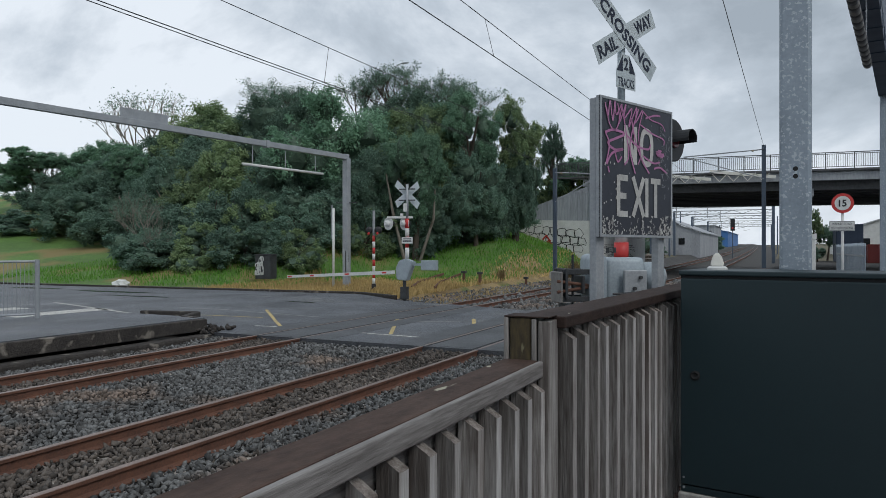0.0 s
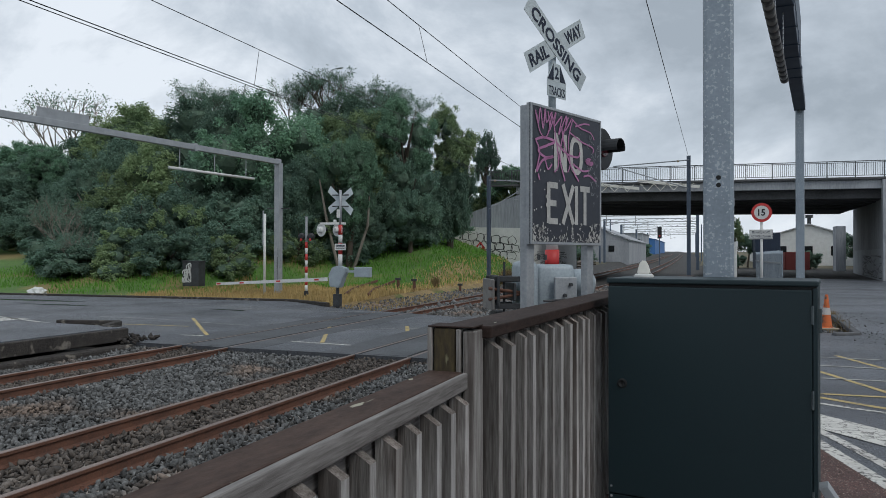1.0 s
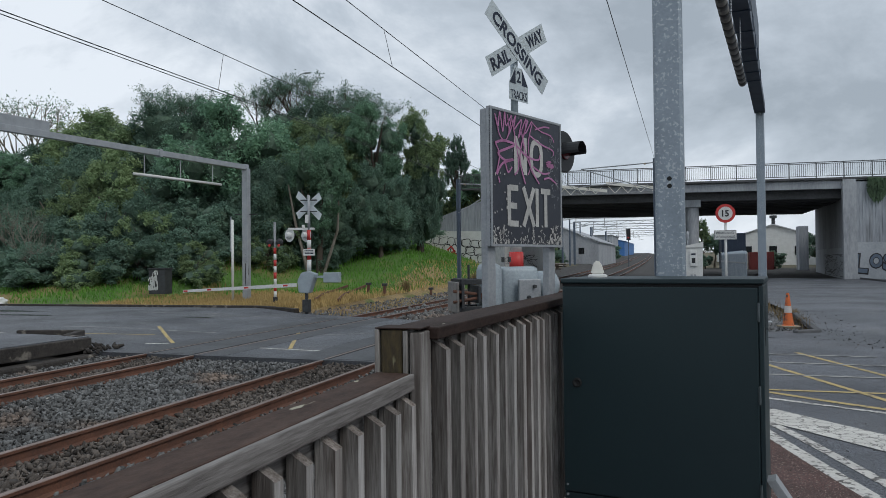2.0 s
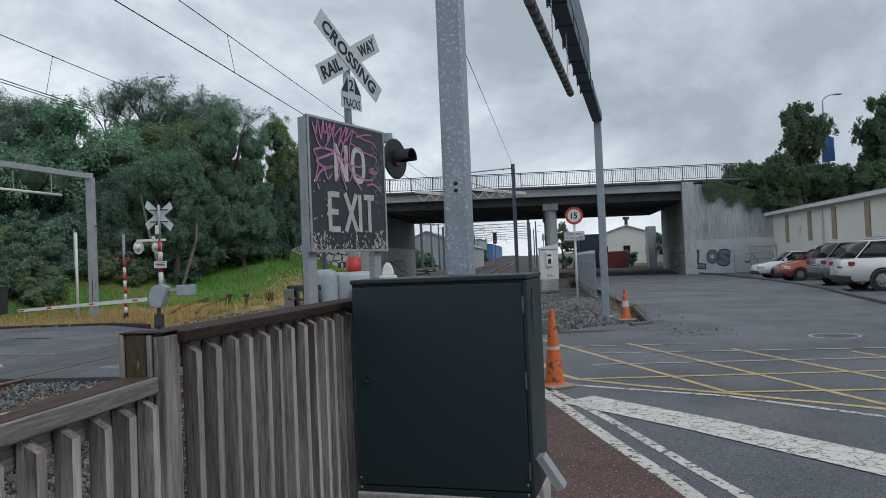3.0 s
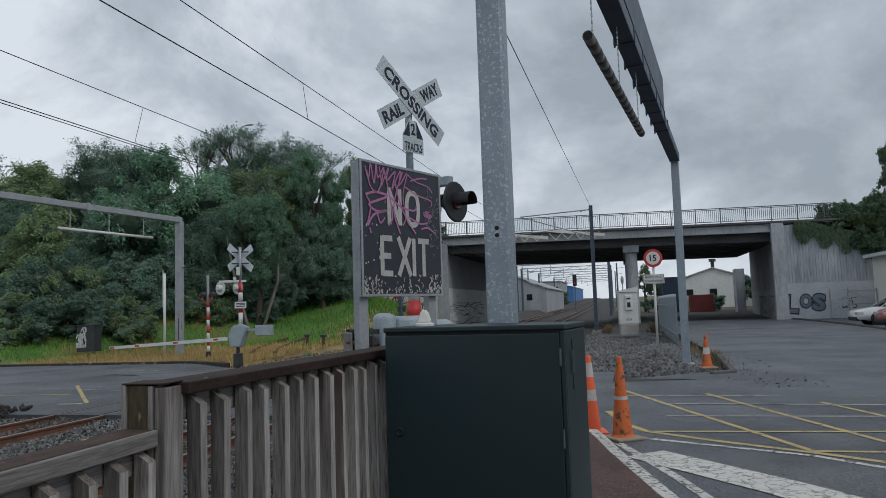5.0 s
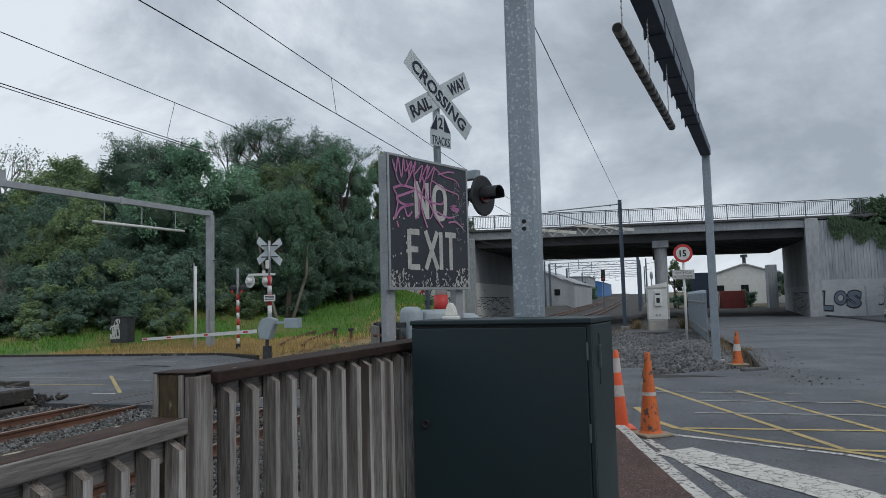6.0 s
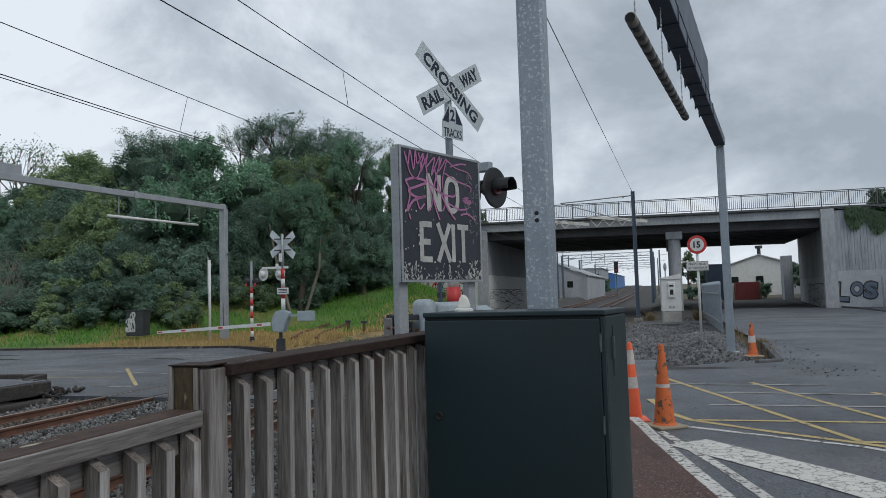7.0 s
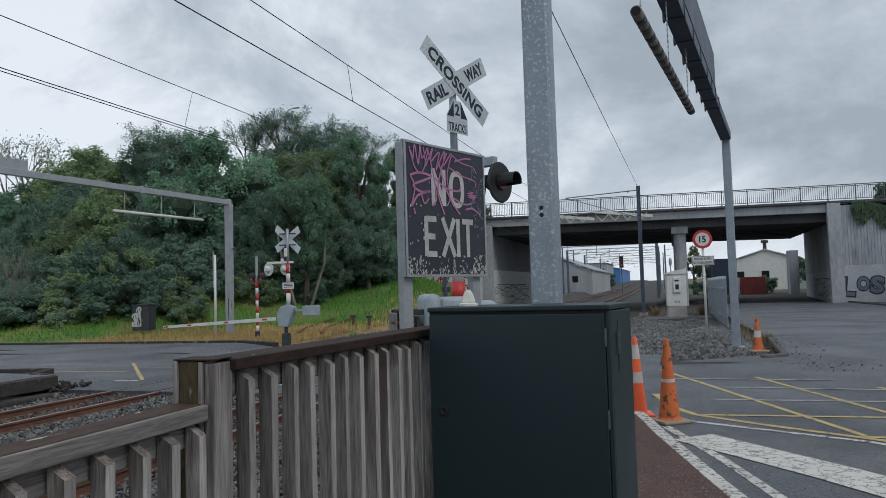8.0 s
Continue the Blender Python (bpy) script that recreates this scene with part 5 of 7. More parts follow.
def far_signal():
    s = thing("crossing_signal", (-7.2, 23.3, 0.0), "crossing signal with grey crossbuck back and red-white mast", "crossing signal", "crossing signals", turn=14)
    bands = [(0.75, 1.5, M_GREYBLUE), (1.5, 1.9, M_WHITE), (1.9, 2.3, M_RED), (2.3, 2.6, M_WHITE), (2.6, 2.95, M_RED), (2.95, 4.2, M_GALV2)]
    for a, b, mt in bands:
        bm = B(); rod(bm, (0, 0, a), (0, 0, b), 0.075 if b < 3 else 0.05, seg=14); part("mast_band", bm, mt, s, "red mast band" if mt is M_RED else "", True)
    crossbuck(s, Matrix.Translation((-0.02, 0.1, 3.83)) @ Matrix.Diagonal((0.76, 1, 1.14, 1)), True, False)
    for z in (3.62, 4.02):
        bm = B(); box(bm, -0.3, 0.3, -0.02, 0.02, z - 0.02, z + 0.02); part("back_strap", bm, M_DARKMET, s)
    bm = B(); box(bm, -0.12, 0.0, -0.1, 0.0, 3.2, 3.5, 0.02); part("back_box", bm, M_WHITE, s)
    for x in (-0.72, -0.12):
        flasher(s, Matrix.Translation((x, 0.05, 2.78)) @ pose(0, 0, 0, 0, 0, 150), pale=True, lens=M_LENSOFF)
    bm = B(); beam(bm, (-0.75, 0, 3.0), (0.2, 0, 3.0), 0.07, 0.08, 0.01); rod(bm, (-0.2, 0, 3.03), (-0.2, 0, 3.14), 0.06, seg=12); part("lamp_arm", bm, M_WHITE, s)
    bm = B(); box(bm, -0.17, 0.23, -0.13, -0.11, 2.05, 2.28); pl = part("notice_plate", bm, M_WHITE, s, "small white notice plate")
    bm = B()
    for z in (2.12, 2.17, 2.22): box(bm, -0.13, 0.19, -0.134, -0.13, z - 0.012, z + 0.012)
    part("notice_bars", bm, M_NAVY, pl)
    k = thing("barrier_machine", (-7.2, 23.1, 0.0), "grey barrier machine with a lowered white boom with red bands", "barrier machine", turn=0)
    bm = B(); prism(bm, [(-0.25, 0.75), (0.15, 0.72), (0.3, 1.1), (0.42, 1.4), (0.1, 1.5), (-0.15, 1.45), (-0.3, 1.15)], 0.3, Matrix.Translation((0, -0.15, 0))); bmesh.ops.bevel(bm, geom=bm.edges[:], offset=0.03, segments=2, affect='EDGES'); part("housing", bm, M_GREYBLUE, k, "angular grey housing")
    bm = B(); box(bm, 0.7, 1.3, -0.1, 0.12, 1.1, 1.45, 0.02); beam(bm, (0.2, 0, 1.3), (0.75, 0, 1.3), 0.08, 0.08); part("counterweight", bm, M_GREYBLUE, k)
    bm = B(); rod(bm, (0, 0, -0.05), (0, 0, 0.8), 0.06, seg=10); box(bm, -0.12, 0.12, -0.12, 0.12, 0.05, 0.5, 0.02); part("pedestal", bm, M_DARKMET, k)
    a, b = Vector((-0.3, -0.2, 1.02)), Vector((-5.45, 0.35, 0.76))
    for i in range(9):
        p, q = a.lerp(b, i / 9), a.lerp(b, (i + 1) / 9)
        bm = B(); beam(bm, p, q, 0.05, 0.13 - 0.004 * i); bo = part("boom_section", bm, M_WHITE, k, "white boom section")
        if i in (0, 3, 6, 8):
            bm = B(); m0 = p.lerp(q, 0.6); beam(bm, m0, p.lerp(q, 0.95), 0.056, 0.06); part("red_mark", bm, M_RED, bo, "red reflective mark")
    ped = thing("pedestrian_signal", (-10.76, 26.9, 0.1), "slim red and white banded pedestrian crossing signal post", "signal post")
    for i in range(8):
        bm = B(); rod(bm, (0, 0, 0.25 + i * 0.26), (0, 0, 0.51 + i * 0.26), 0.06, seg=12); part("post_band", bm, M_RED if i % 2 else M_WHITE, ped, "red band" if i % 2 else "white band", True)
    bm = B(); rod(bm, (0, 0, -0.1), (0, 0, 0.27), 0.12, 0.09, 12); part("foot", bm, M_BLACK, ped)
    bm = B(); rod(bm, (0, 0, 2.3), (0, 0, 3.4), 0.055, seg=12); part("top_tube", bm, M_GALV2, ped)
    for x in (-0.22, 0.22):
        bm = B(); lathe(bm, [(0.16, 0), (0.14, 0.12), (0.07, 0.16)], 16, Matrix.Translation((x, 0, 2.55)) @ pose(0, 0, 0, 90, 0, 30)); part("lamp", bm, M_BLACK, ped)
        bm = B(); lathe(bm, [(0.06, 0), (0.05, 0.01)], 12, Matrix.Translation((x + 0.06, -0.17, 2.42)) @ pose(0, 0, 0, 90)); part("lens", bm, M_RED, ped)
    wp = thing("marker_pole", (-13.3, 27.6, 0.0), "thin white marker pole beside the portal post", "pole")
    bm = B(); rod(bm, (0, 0, 0), (0, 0, 3.7), 0.055, seg=12); part("tube", bm, M_WHITE, wp, smooth=True)
    bm = B(); rod(bm, (-0.08, 0, 2.3), (-0.08, 0, 3.85), 0.03, seg=8); part("conduit", bm, M_GALV2, wp)
    bx = thing("junction_box", (-18.2, 29.0, 0.42), "dark steel junction box with white scrawled tags on the grass verge", "junction box", turn=8)
    bm = B(); box(bm, -0.5, 0.36, -0.3, 0.3, -0.05, 1.12, 0.02); bd = part("body", bm, M_DARKMET, bx)
    bm = B(); box(bm, -0.53, 0.39, -0.33, 0.33, 1.12, 1.18, 0.01); part("lid", bm, M_DARKMET, bx)
    bm = B(); scrawl(bm, random.Random(2), -0.5, -0.05, 0.15, 1.05, 22, 0.05, Matrix.Translation((0, -0.305, 0))); part("graffiti", bm, M_WHITE, bd, "white scrawled tags")
far_signal()

# ---- cones ----
def cone(at, material, h, bands, label, turn=0, lean=0):
    c = thing("traffic_cone", at, label, "traffic cone", "traffic cones", turn=turn)
    bm = B(); box(bm, -0.19, 0.19, -0.19, 0.19, 0, 0.035, 0.012); part("base", bm, M_TAN if material is M_ORANGE2 else material, c, "flat square rubber base")
    r = lambda z: 0.122 - (0.122 - 0.03) * z / h
    bm = B(); lathe(bm, [(r(0) + 0.02, 0.035), (r(0.03), 0.06), (r(h * 0.97), h * 0.97), (0.022, h)], 24, pose(0, 0, 0, lean)); part("body", bm, material, c, smooth=False)
    for a, b in bands:
        bm = B(); lathe(bm, [(r(a * h) + 0.003, a * h), (r(b * h) + 0.003, b * h)], 24, pose(0, 0, 0, lean)); part("collar", bm, M_CONEBAND, c, "pale reflective collar")
cone((5.34, 9.95, RZ), M_ORANGE, 0.97, ((0.42, 0.56), (0.72, 0.9)), "bright orange traffic cone with two pale collars at the kerb end", 12)
cone((5.72, 9.6, RZ), M_ORANGE2, 0.97, ((0.48, 0.52),), "faded dirty orange traffic cone with its collar worn off", 35)
cone((7.62, 18.7, RZ), M_ORANGE2, 0.78, ((0.42, 0.62),), "faded orange traffic cone with one white collar beside the portal post", 20)

# ---- bridge ----
def bridge():
    b = thing("road_bridge", (4.3, 57, 0), "wide concrete road bridge over the railway with a grey steel railing", "bridge")
    o = Matrix.Translation((-4.3, -57, 0))
    def put(name, bm, mt, label="", parent=None, smooth=False):
        bmesh.ops.transform(bm, verts=bm.verts, matrix=o)
        return part(name, bm, mt, parent or b, label, smooth)
    slope = lambda x: 7.42 - 0.012 * (x - 4)
    bm = B(); beam(bm, (-10.4, 67.5, slope(-10.4) - 0.08), (20.5, 67.5, slope(20.5) - 0.08), 21, 0.16); put("deck", bm, M_CONC, "concrete bridge deck")
    bm = B(); beam(bm, (-11.5, 56.95, slope(-11.5) - 0.02), (21, 56.95, slope(21) - 0.02), 0.35, 0.16, 0.02); put("kerb_beam", bm, M_CONCD, "dark deck edge")
    bm = B(); beam(bm, (-9.4, 57.15, slope(-9) - 0.42), (17.0, 57.15, slope(17) - 0.42), 0.3, 0.62, 0.02); put("edge_girder", bm, M_CONC, "weathered concrete edge girder")
    # girders in far darker concrete than the deck: underside shade put into the colour
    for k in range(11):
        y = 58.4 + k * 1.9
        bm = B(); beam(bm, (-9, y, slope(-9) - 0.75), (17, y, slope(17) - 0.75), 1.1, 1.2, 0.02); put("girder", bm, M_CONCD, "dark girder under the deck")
    for y in (58.3, 67, 76):
        bm = B(); rod(bm, (6.45, y, -0.3), (6.45, y, 5.75), 0.46, seg=24); put("pier", bm, M_CONC, "round concrete pier", smooth=False)
        bm = B(); box(bm, 5.85, 7.05, y - 0.6, y + 0.6, 5.6, 6.15, 0.03); put("pier_cap", bm, M_CONC, "concrete pier cap")
    # abutments and wing walls
    bm = B(); box(bm, -10.5, -8.1, 57.2, 78, -0.3, 6.5, 0.02); put("abutment", bm, M_CONC, "concrete abutment wall")
    bm = B(); beam(bm, (17.53, 57.2, 3.25), (19.2, 78.4, 3.25), 1.95, 6.7, 0.02); put("abutment", bm, M_CONC, "concrete abutment wall")
    bm = B(); box(bm, -8.8, -7.95, 56.8, 57.2, -0.3, 6.9, 0.03); put("end_pillar", bm, M_CONC)
    bm = B(); box(bm, 16.35, 17.2, 56.7, 57.2, -0.1, 7.15, 0.03); put("end_pillar", bm, M_CONC)
    bm = B(); box(bm, -8.09, -8.06, 57.4, 77.5, -0.2, 3.4); put("paint_band", bm, M_WHITE, "painted-over lower band")
    bm = B(); beam(bm, (16.54, 57.4, 1.25), (18.19, 78, 1.25), 0.04, 2.3); put("paint_band", bm, M_WALLP, "painted-over lower band")
    # board-marked wing wall with its ribs, west
    for k in range(44):
        x0 = -17.6 + k * 0.2
        zt = 4.0 + (x0 + 17.6) / 8.8 * 2.95
        bm = B(); box(bm, x0, x0 + 0.19, 56.9 + 0.012 * (k % 2), 57.3, -0.5, zt, 0); put("wall_board", bm, M_WALL, "")
    bm = B(); prism(bm, [(-17.5, 3.98), (-17.5, 1.5), (-8.8, -0.3), (-8.8, 4.1), (-12.5, 4.2), (-15.6, 4.55)], 0.02, Matrix.Translation((0, 56.86, 0))); pn = put("white_band", bm, M_WHITE, "white-painted graffiti band")
    r = random.Random(21)
    bm = B()
    for row in range(3):
        for k in range(13):
            x, z = -17.0 + k * 0.66 + 0.3 * (row % 2), 3.75 - 0.06 * k - row * 0.62
            if z < 3.3 - (x + 17.5) * 0.28 - 0.9 or x > -9.2:
                continue
            pts = [(x + u * 0.30 + r.uniform(-.1, .1), z + v * 0.27 + r.uniform(-.1, .1)) for u, v in ((-1, -1), (-1.1, 0), (-1, 1), (0, 1.15), (1, 1), (1.1, 0), (1, -1), (0, -1.1))]
            stroke(bm, pts + [pts[0]], r.uniform(0.035, 0.065), Matrix.Translation((0, 56.85, 0)), 0.0005 * row)
    put("graffiti", bm, M_TAG, "black blocky graffiti outlines", pn)
    bm = B()
    for x, z in ((-12.4, 2.6), (-12.2, 2.2)):
        stroke(bm, [(x - .3, z), (x, z + 0.35), (x + 0.35, z - 0.1), (x + .1, z - .4)], 0.16, Matrix.Translation((0, 56.84, 0)))
    put("graffiti", bm, M_RED, "small red graffiti mark", pn)
    # east wing wall
    for k in range(64):
        x0 = 17.2 + k * 0.2
        zt = 7.0 - max(0, (x0 - 18.5)) * 0.30
        bm = B(); box(bm, x0, x0 + 0.19, 56.9 + 0.012 * (k % 2), 57.4, -0.1, max(2.5, zt), 0); put("wall_board", bm, M_WALL, "")
    bm = B(); box(bm, 17.0, 23.5, 56.84, 56.9, 0.1, 2.75); pn = put("paint_band", bm, M_WALLP, "grey painted-over band")
    q = o @ Matrix.Translation((18.1, 56.83, 1.35))
    for text, x, w, h, z in (("L", -0.72, 0.95, 1.25, -0.08), ("O", 0.25, 0.75, 0.95, 0.1), ("S", 1.1, 0.85, 1.15, 0.0)):
        for mt, fat, ww, dy in ((M_TAG, 0.09, 1.16, -0.004), (M_TAGB, 0.045, 1.0, -0.012)):
            t = lettering(text, w * ww, h * ww, mt, "graffiti", pn, q @ Matrix.Translation((x, dy, z)) @ pose(0, 0, 0, 0, 6, 0), fat=fat)
            tagged(t, "black outline of a tag letter" if mt is M_TAG else "slate-blue tag letter")
    bm = B(); scrawl(bm, r, 20.7, 21.6, 0.9, 1.6, 10, 0.04, Matrix.Translation((0, 56.83, 0))); put("graffiti", bm, M_TAG, "small black tag", pn)
    bm = B(); scrawl(bm, r, 0.5, 13, 0.3, 1.9, 34, 0.05, pose(16.49, 57.2, 0, 0, 0, 85.42)); put("graffiti", bm, M_TAG, "dense dark scrawl")
    bm = B(); scrawl(bm, r, -72, -57.8, 0.3, 2.2, 36, 0.045, pose(-8.05, 0, 0, 0, 0, -90) @ Matrix.Translation((0, 0, 0))); put("graffiti", bm, M_TAG, "dense dark scrawl")
    # railing
    x = -11.5
    posts = B(); box(posts, -0.035, 0.035, -0.035, 0.035, 0, 1.12, 0.004); post_me = mesh_of("railing_post", posts, M_STEELD)
    bars = B(); box(bars, -0.014, 0.014, -0.014, 0.014, 0.12, 1.02); bar_me = mesh_of("railing_bar", bars, M_STEELD)
    k = 0
    while x < 20.5:
        share("railing_post", post_me, b, o @ Matrix.Translation((x, 56.95, slope(x) + 0.05)))
        x += 1.75; k += 1
    x = -11.3
    while x < 20.3:
        share("railing_bar", bar_me, b, o @ Matrix.Translation((x, 56.95, slope(x) + 0.05)))
        x += 0.135
    for z, h in ((1.13, 0.06), (1.03, 0.04), (0.14, 0.04)):
        bm = B(); beam(bm, (-11.5, 56.95, slope(-11.5) + 0.05 + z), (20.5, 56.95, slope(20.5) + 0.05 + z), 0.06, h); put("railing_rail", bm, M_STEELD, "long grey hand rail")
    # wire guard trusses hung on the parapet over the tracks
    for x0 in (-3.9, 0.4):
        bm = B()
        for i in range(4):
            xa = x0 + i * 0.95
            beam(bm, (xa, 56.3, 7.3), (xa + 0.47, 56.3, 6.75 + 0.02), 0.05, 0.05); beam(bm, (xa + 0.47, 56.3, 6.75), (xa + 0.95, 56.3, 7.25), 0.05, 0.05)
        beam(bm, (x0 - 0.2, 56.3, 7.55), (x0 + 4.2, 56.3, 6.95), 0.05, 0.22)
        put("guard_truss", bm, M_CREAM, "pale zigzag guard over the wires")
bridge()

# ---- overhead line ----
def catenary(name, x, ym, y0, y1, zc, label, contact=True):
    """Messenger, contact wire and droppers of one track."""
    c = thing(name, (x, 30, zc), label, "overhead wire", "overhead wires")
    o = Matrix.Translation((-x, -30, -zc))
    bm = B(); last = None
    spans = [(y0, y1)]
    sag = lambda y: zc + 1.22
    pts = [(x, y, zc) for y in np.linspace(y0, y1, 30)]
    rod(bm, pts[0], pts[-1], 0.009, seg=5)
    bmesh.ops.transform(bm, verts=bm.verts, matrix=o); part("contact_wire", bm, M_WIRE, c)
    bm = B(); pts = [(ym, y, sag(y)) for y in np.linspace(y0, y1, 30)]
    rod(bm, pts[0], pts[-1], 0.009, seg=5)
    bmesh.ops.transform(bm, verts=bm.verts, matrix=o); part("messenger_wire", bm, M_WIRE, c)
    return c, o
c1, o1 = catenary("overhead_line", 0.15, -0.6, -12, 56, 5.5, "dark overhead contact and messenger wires above the near track")
c2, o2 = catenary("overhead_line", -3.98, -4.83, -12, 56, 5.5, "dark overhead contact and messenger wires above the far track")
for c, o, x, xm, ysd in ((c1, o1, 0.15, -0.6, (13.1, 25, 37)), (c2, o2, -3.98, -4.83, (13.5, 26, 38))):
    for y in ysd:
        bm = B(); rod(bm, (x, y, 5.5), (xm, y + 1.4, 6.72), 0.006, seg=5); bmesh.ops.transform(bm, verts=bm.verts, matrix=o); part("dropper", bm, M_WIRE, c)
bm = B()
rod(bm, (-4.12, -12, 5.5), (-4.12, 56, 5.5), 0.008, seg=5)
solid("overhead_line", bm, M_WIRE, "second thin contact wire above the far track", "overhead wire", group="overhead wires")
bm = B()
pts = [(3.95, -10, 6.04), (4.01, 13.9, 6.72), (4.1, 44.4, 7.6)]
for a, b in zip(pts, pts[1:]): rod(bm, a, b, 0.009, seg=5)
solid("overhead_line", bm, M_WIRE, "single earth wire that ends at the line-side mast", "overhead wire", group="overhead wires")

def mast(x, y, z, h, arm, label, wide=0.2):
    m = thing("catenary_mast", (x, y, z), label, "mast", "catenary masts")
    bm = B(); box(bm, -wide / 2, wide / 2, -0.02, 0.02, 0, h); box(bm, -wide / 2, -wide / 2 + 0.02, -0.1, 0.1, 0, h); box(bm, wide / 2 - 0.02, wide / 2, -0.1, 0.1, 0, h)
    part("column", bm, M_STEELB, m, "blue-grey steel column")
    bm = B(); rod(bm, (0, 0, h - 0.25), (arm, 0, h - 0.45), 0.035, seg=8); part("top_tube", bm, M_GALV2, m)
    bm = B(); rod(bm, (0, 0, h - 1.9), (arm, 0, h - 0.45), 0.03, seg=8); part("brace_tube", bm, M_GALV2, m)
    bm = B(); rod(bm, (arm * 0.45, 0, h - 1.35), (arm * 1.05, 0, h - 1.55), 0.02, seg=8); part("registration_tube", bm, M_GALV2, m)
    for q in (0.12,):
        bm = B(); lathe(bm, [(0.03, 0), (0.08, 0.03), (0.03, 0.06), (0.08, 0.09), (0.03, 0.12)], 12, Matrix.Translation((arm * q, 0, h - 0.3)) @ pose(0, 0, 0, 0, 90 if arm > 0 else -90, 0)); part("insulator", bm, M_TAN, m)
    bm = B(); box(bm, -0.25, 0.25, -0.25, 0.25, -0.3, 0.08, 0.02); part("footing", bm, M_KERB, m)
mast(4.1, 44.5, 0.1, 7.6, -4.3, "blue-grey steel catenary mast beside the track in front of the bridge", 0.22)
mast(-6.5, 39.5, 0.5, 5.9, 2.6, "grey steel catenary mast on the grass side of the line", 0.2)

def line_gantry(y, z, x0, x1, h, label):
    g = thing("line_gantry", (x0, y, z), label, "gantry", "line gantries")
    for x in (0, x1 - x0):
        bm = B(); box(bm, x - 0.18, x + 0.18, -0.15, 0.15, -0.5, h, 0.02); part("column", bm, M_STEELB, g)
    for dz in (0, 0.55):
        bm = B(); beam(bm, (0, 0, h - dz), (x1 - x0, 0, h - dz), 0.12, 0.12); part("chord", bm, M_GALV2, g)
    n = 10
    bm = B()
    for i in range(n):
        a, b = (x1 - x0) * i / n, (x1 - x0) * (i + 1) / n
        beam(bm, (a, 0, h - (0.55 if i % 2 else 0)), (b, 0, h - (0 if i % 2 else 0.55)), 0.06, 0.06)
    part("lacing", bm, M_GALV2, g, "zigzag lattice")
    for x in (3.2, 7.0):
        bm = B(); rod(bm, (x, 0, h), (x, 0, h - 1.9), 0.05, seg=6); rod(bm, (x, 0, h - 1.8), (x + 1.6, 0, h - 1.5), 0.04, seg=6); part("drop_arm", bm, M_GALV2, g)
for y in (98, 122, 150, 190, 240):
    line_gantry(y, rise(y), -10.5 + bend(y), 4.2 + bend(y), 7.4, "distant lattice overhead-line gantry across the tracks")
for x, y, h in ((-10.3, 84, 8.2), (-11.5, 92, 8.8), (-10.0, 104, 8), (-10.5, 116, 8), (5.2, 112, 7.5), (-11, 135, 8.2), (5, 165, 8), (-12, 170, 8.4)):
    p = thing("line_pole", (x + bend(y), y, rise(y) - 0.3), "plain grey pole beside the distant tracks", "pole", "line poles")
    bm = B(); rod(bm, (0, 0, 0), (0, 0, h), 0.16, 0.11, 10); part("shaft", bm, M_STEELB, p)
    bm = B(); beam(bm, (0, 0, h - 0.8), (1.6, 0, h - 0.6), 0.06, 0.06); part("bracket", bm, M_GALV2, p)
sg = thing("signal_post", (-1.9, 118, rise(118) - 0.2), "black railway signal head on a slim post beside the distant track", "railway signal")
bm = B(); rod(bm, (0, 0, 0), (0, 0, 4.4), 0.07, seg=10); part("post", bm, M_STEELB, sg)
bm = B(); box(bm, -0.32, 0.32, -0.15, 0.15, 4.3, 6.1, 0.05); part("head", bm, M_BLACK, sg)
bm = B(); lathe(bm, [(0.14, 0), (0.1, 0.04)], 14, Matrix.Translation((0, -0.16, 4.7)) @ pose(0, 0, 0, 90)); part("lens", bm, M_RED, sg)

# ---- beside the street ----
def speed_sign():
    s = thing("speed_sign", (6.9, 28.1, 0.1), "round red-rimmed 15 speed sign above a private road plate", "sign")
    bm = B(); rod(bm, (0, 0.05, -0.1), (0, 0.05, 3.55), 0.045, seg=14); part("post", bm, M_WHITE, s, "slim white post", True)
    q = Matrix.Translation((0, -0.02, 3.30)) @ pose(0, 0, 0, 90)
    bm = B(); lathe(bm, [(0.335, 0), (0.335, 0.01)], 40, q); ds = part("disc", bm, M_RED, s, "red-rimmed round disc")
    bm = B(); lathe(bm, [(0.24, 0), (0.24, 0.008)], 40, Matrix.Translation((0, -0.026, 3.30)) @ pose(0, 0, 0, 90)); part("white_field", bm, M_WHITE, ds)
    lettering("15", 0.235, 0.235, M_BLACK, "lettering", ds, Matrix.Translation((0, -0.04, 3.30)), fat=0.03)
    bm = B(); box(bm, -0.4, 0.36, -0.03, -0.015, 2.36, 2.70, 0.006); pl = part("plate", bm, M_WHITE, s, "white plate reading PRIVATE ROAD NO THOROUGHFARE")
    lettering("PRIVATE ROAD", 0.58, 0.085, M_NAVY, "lettering", pl, Matrix.Translation((-0.02, -0.034, 2.60)))
    lettering("NO THOROUGHFARE", 0.64, 0.085, M_NAVY, "lettering", pl, Matrix.Translation((-0.02, -0.034, 2.46)))
    bm = B()
    for a in ((-0.385, 0.345, 2.375, 2.385), (-0.385, 0.345, 2.675, 2.685), (-0.385, -0.375, 2.385, 2.675), (0.335, 0.345, 2.385, 2.675)): box(bm, a[0], a[1], -0.033, -0.03, a[2], a[3])
    part("border", bm, M_NAVY, pl)
speed_sign()

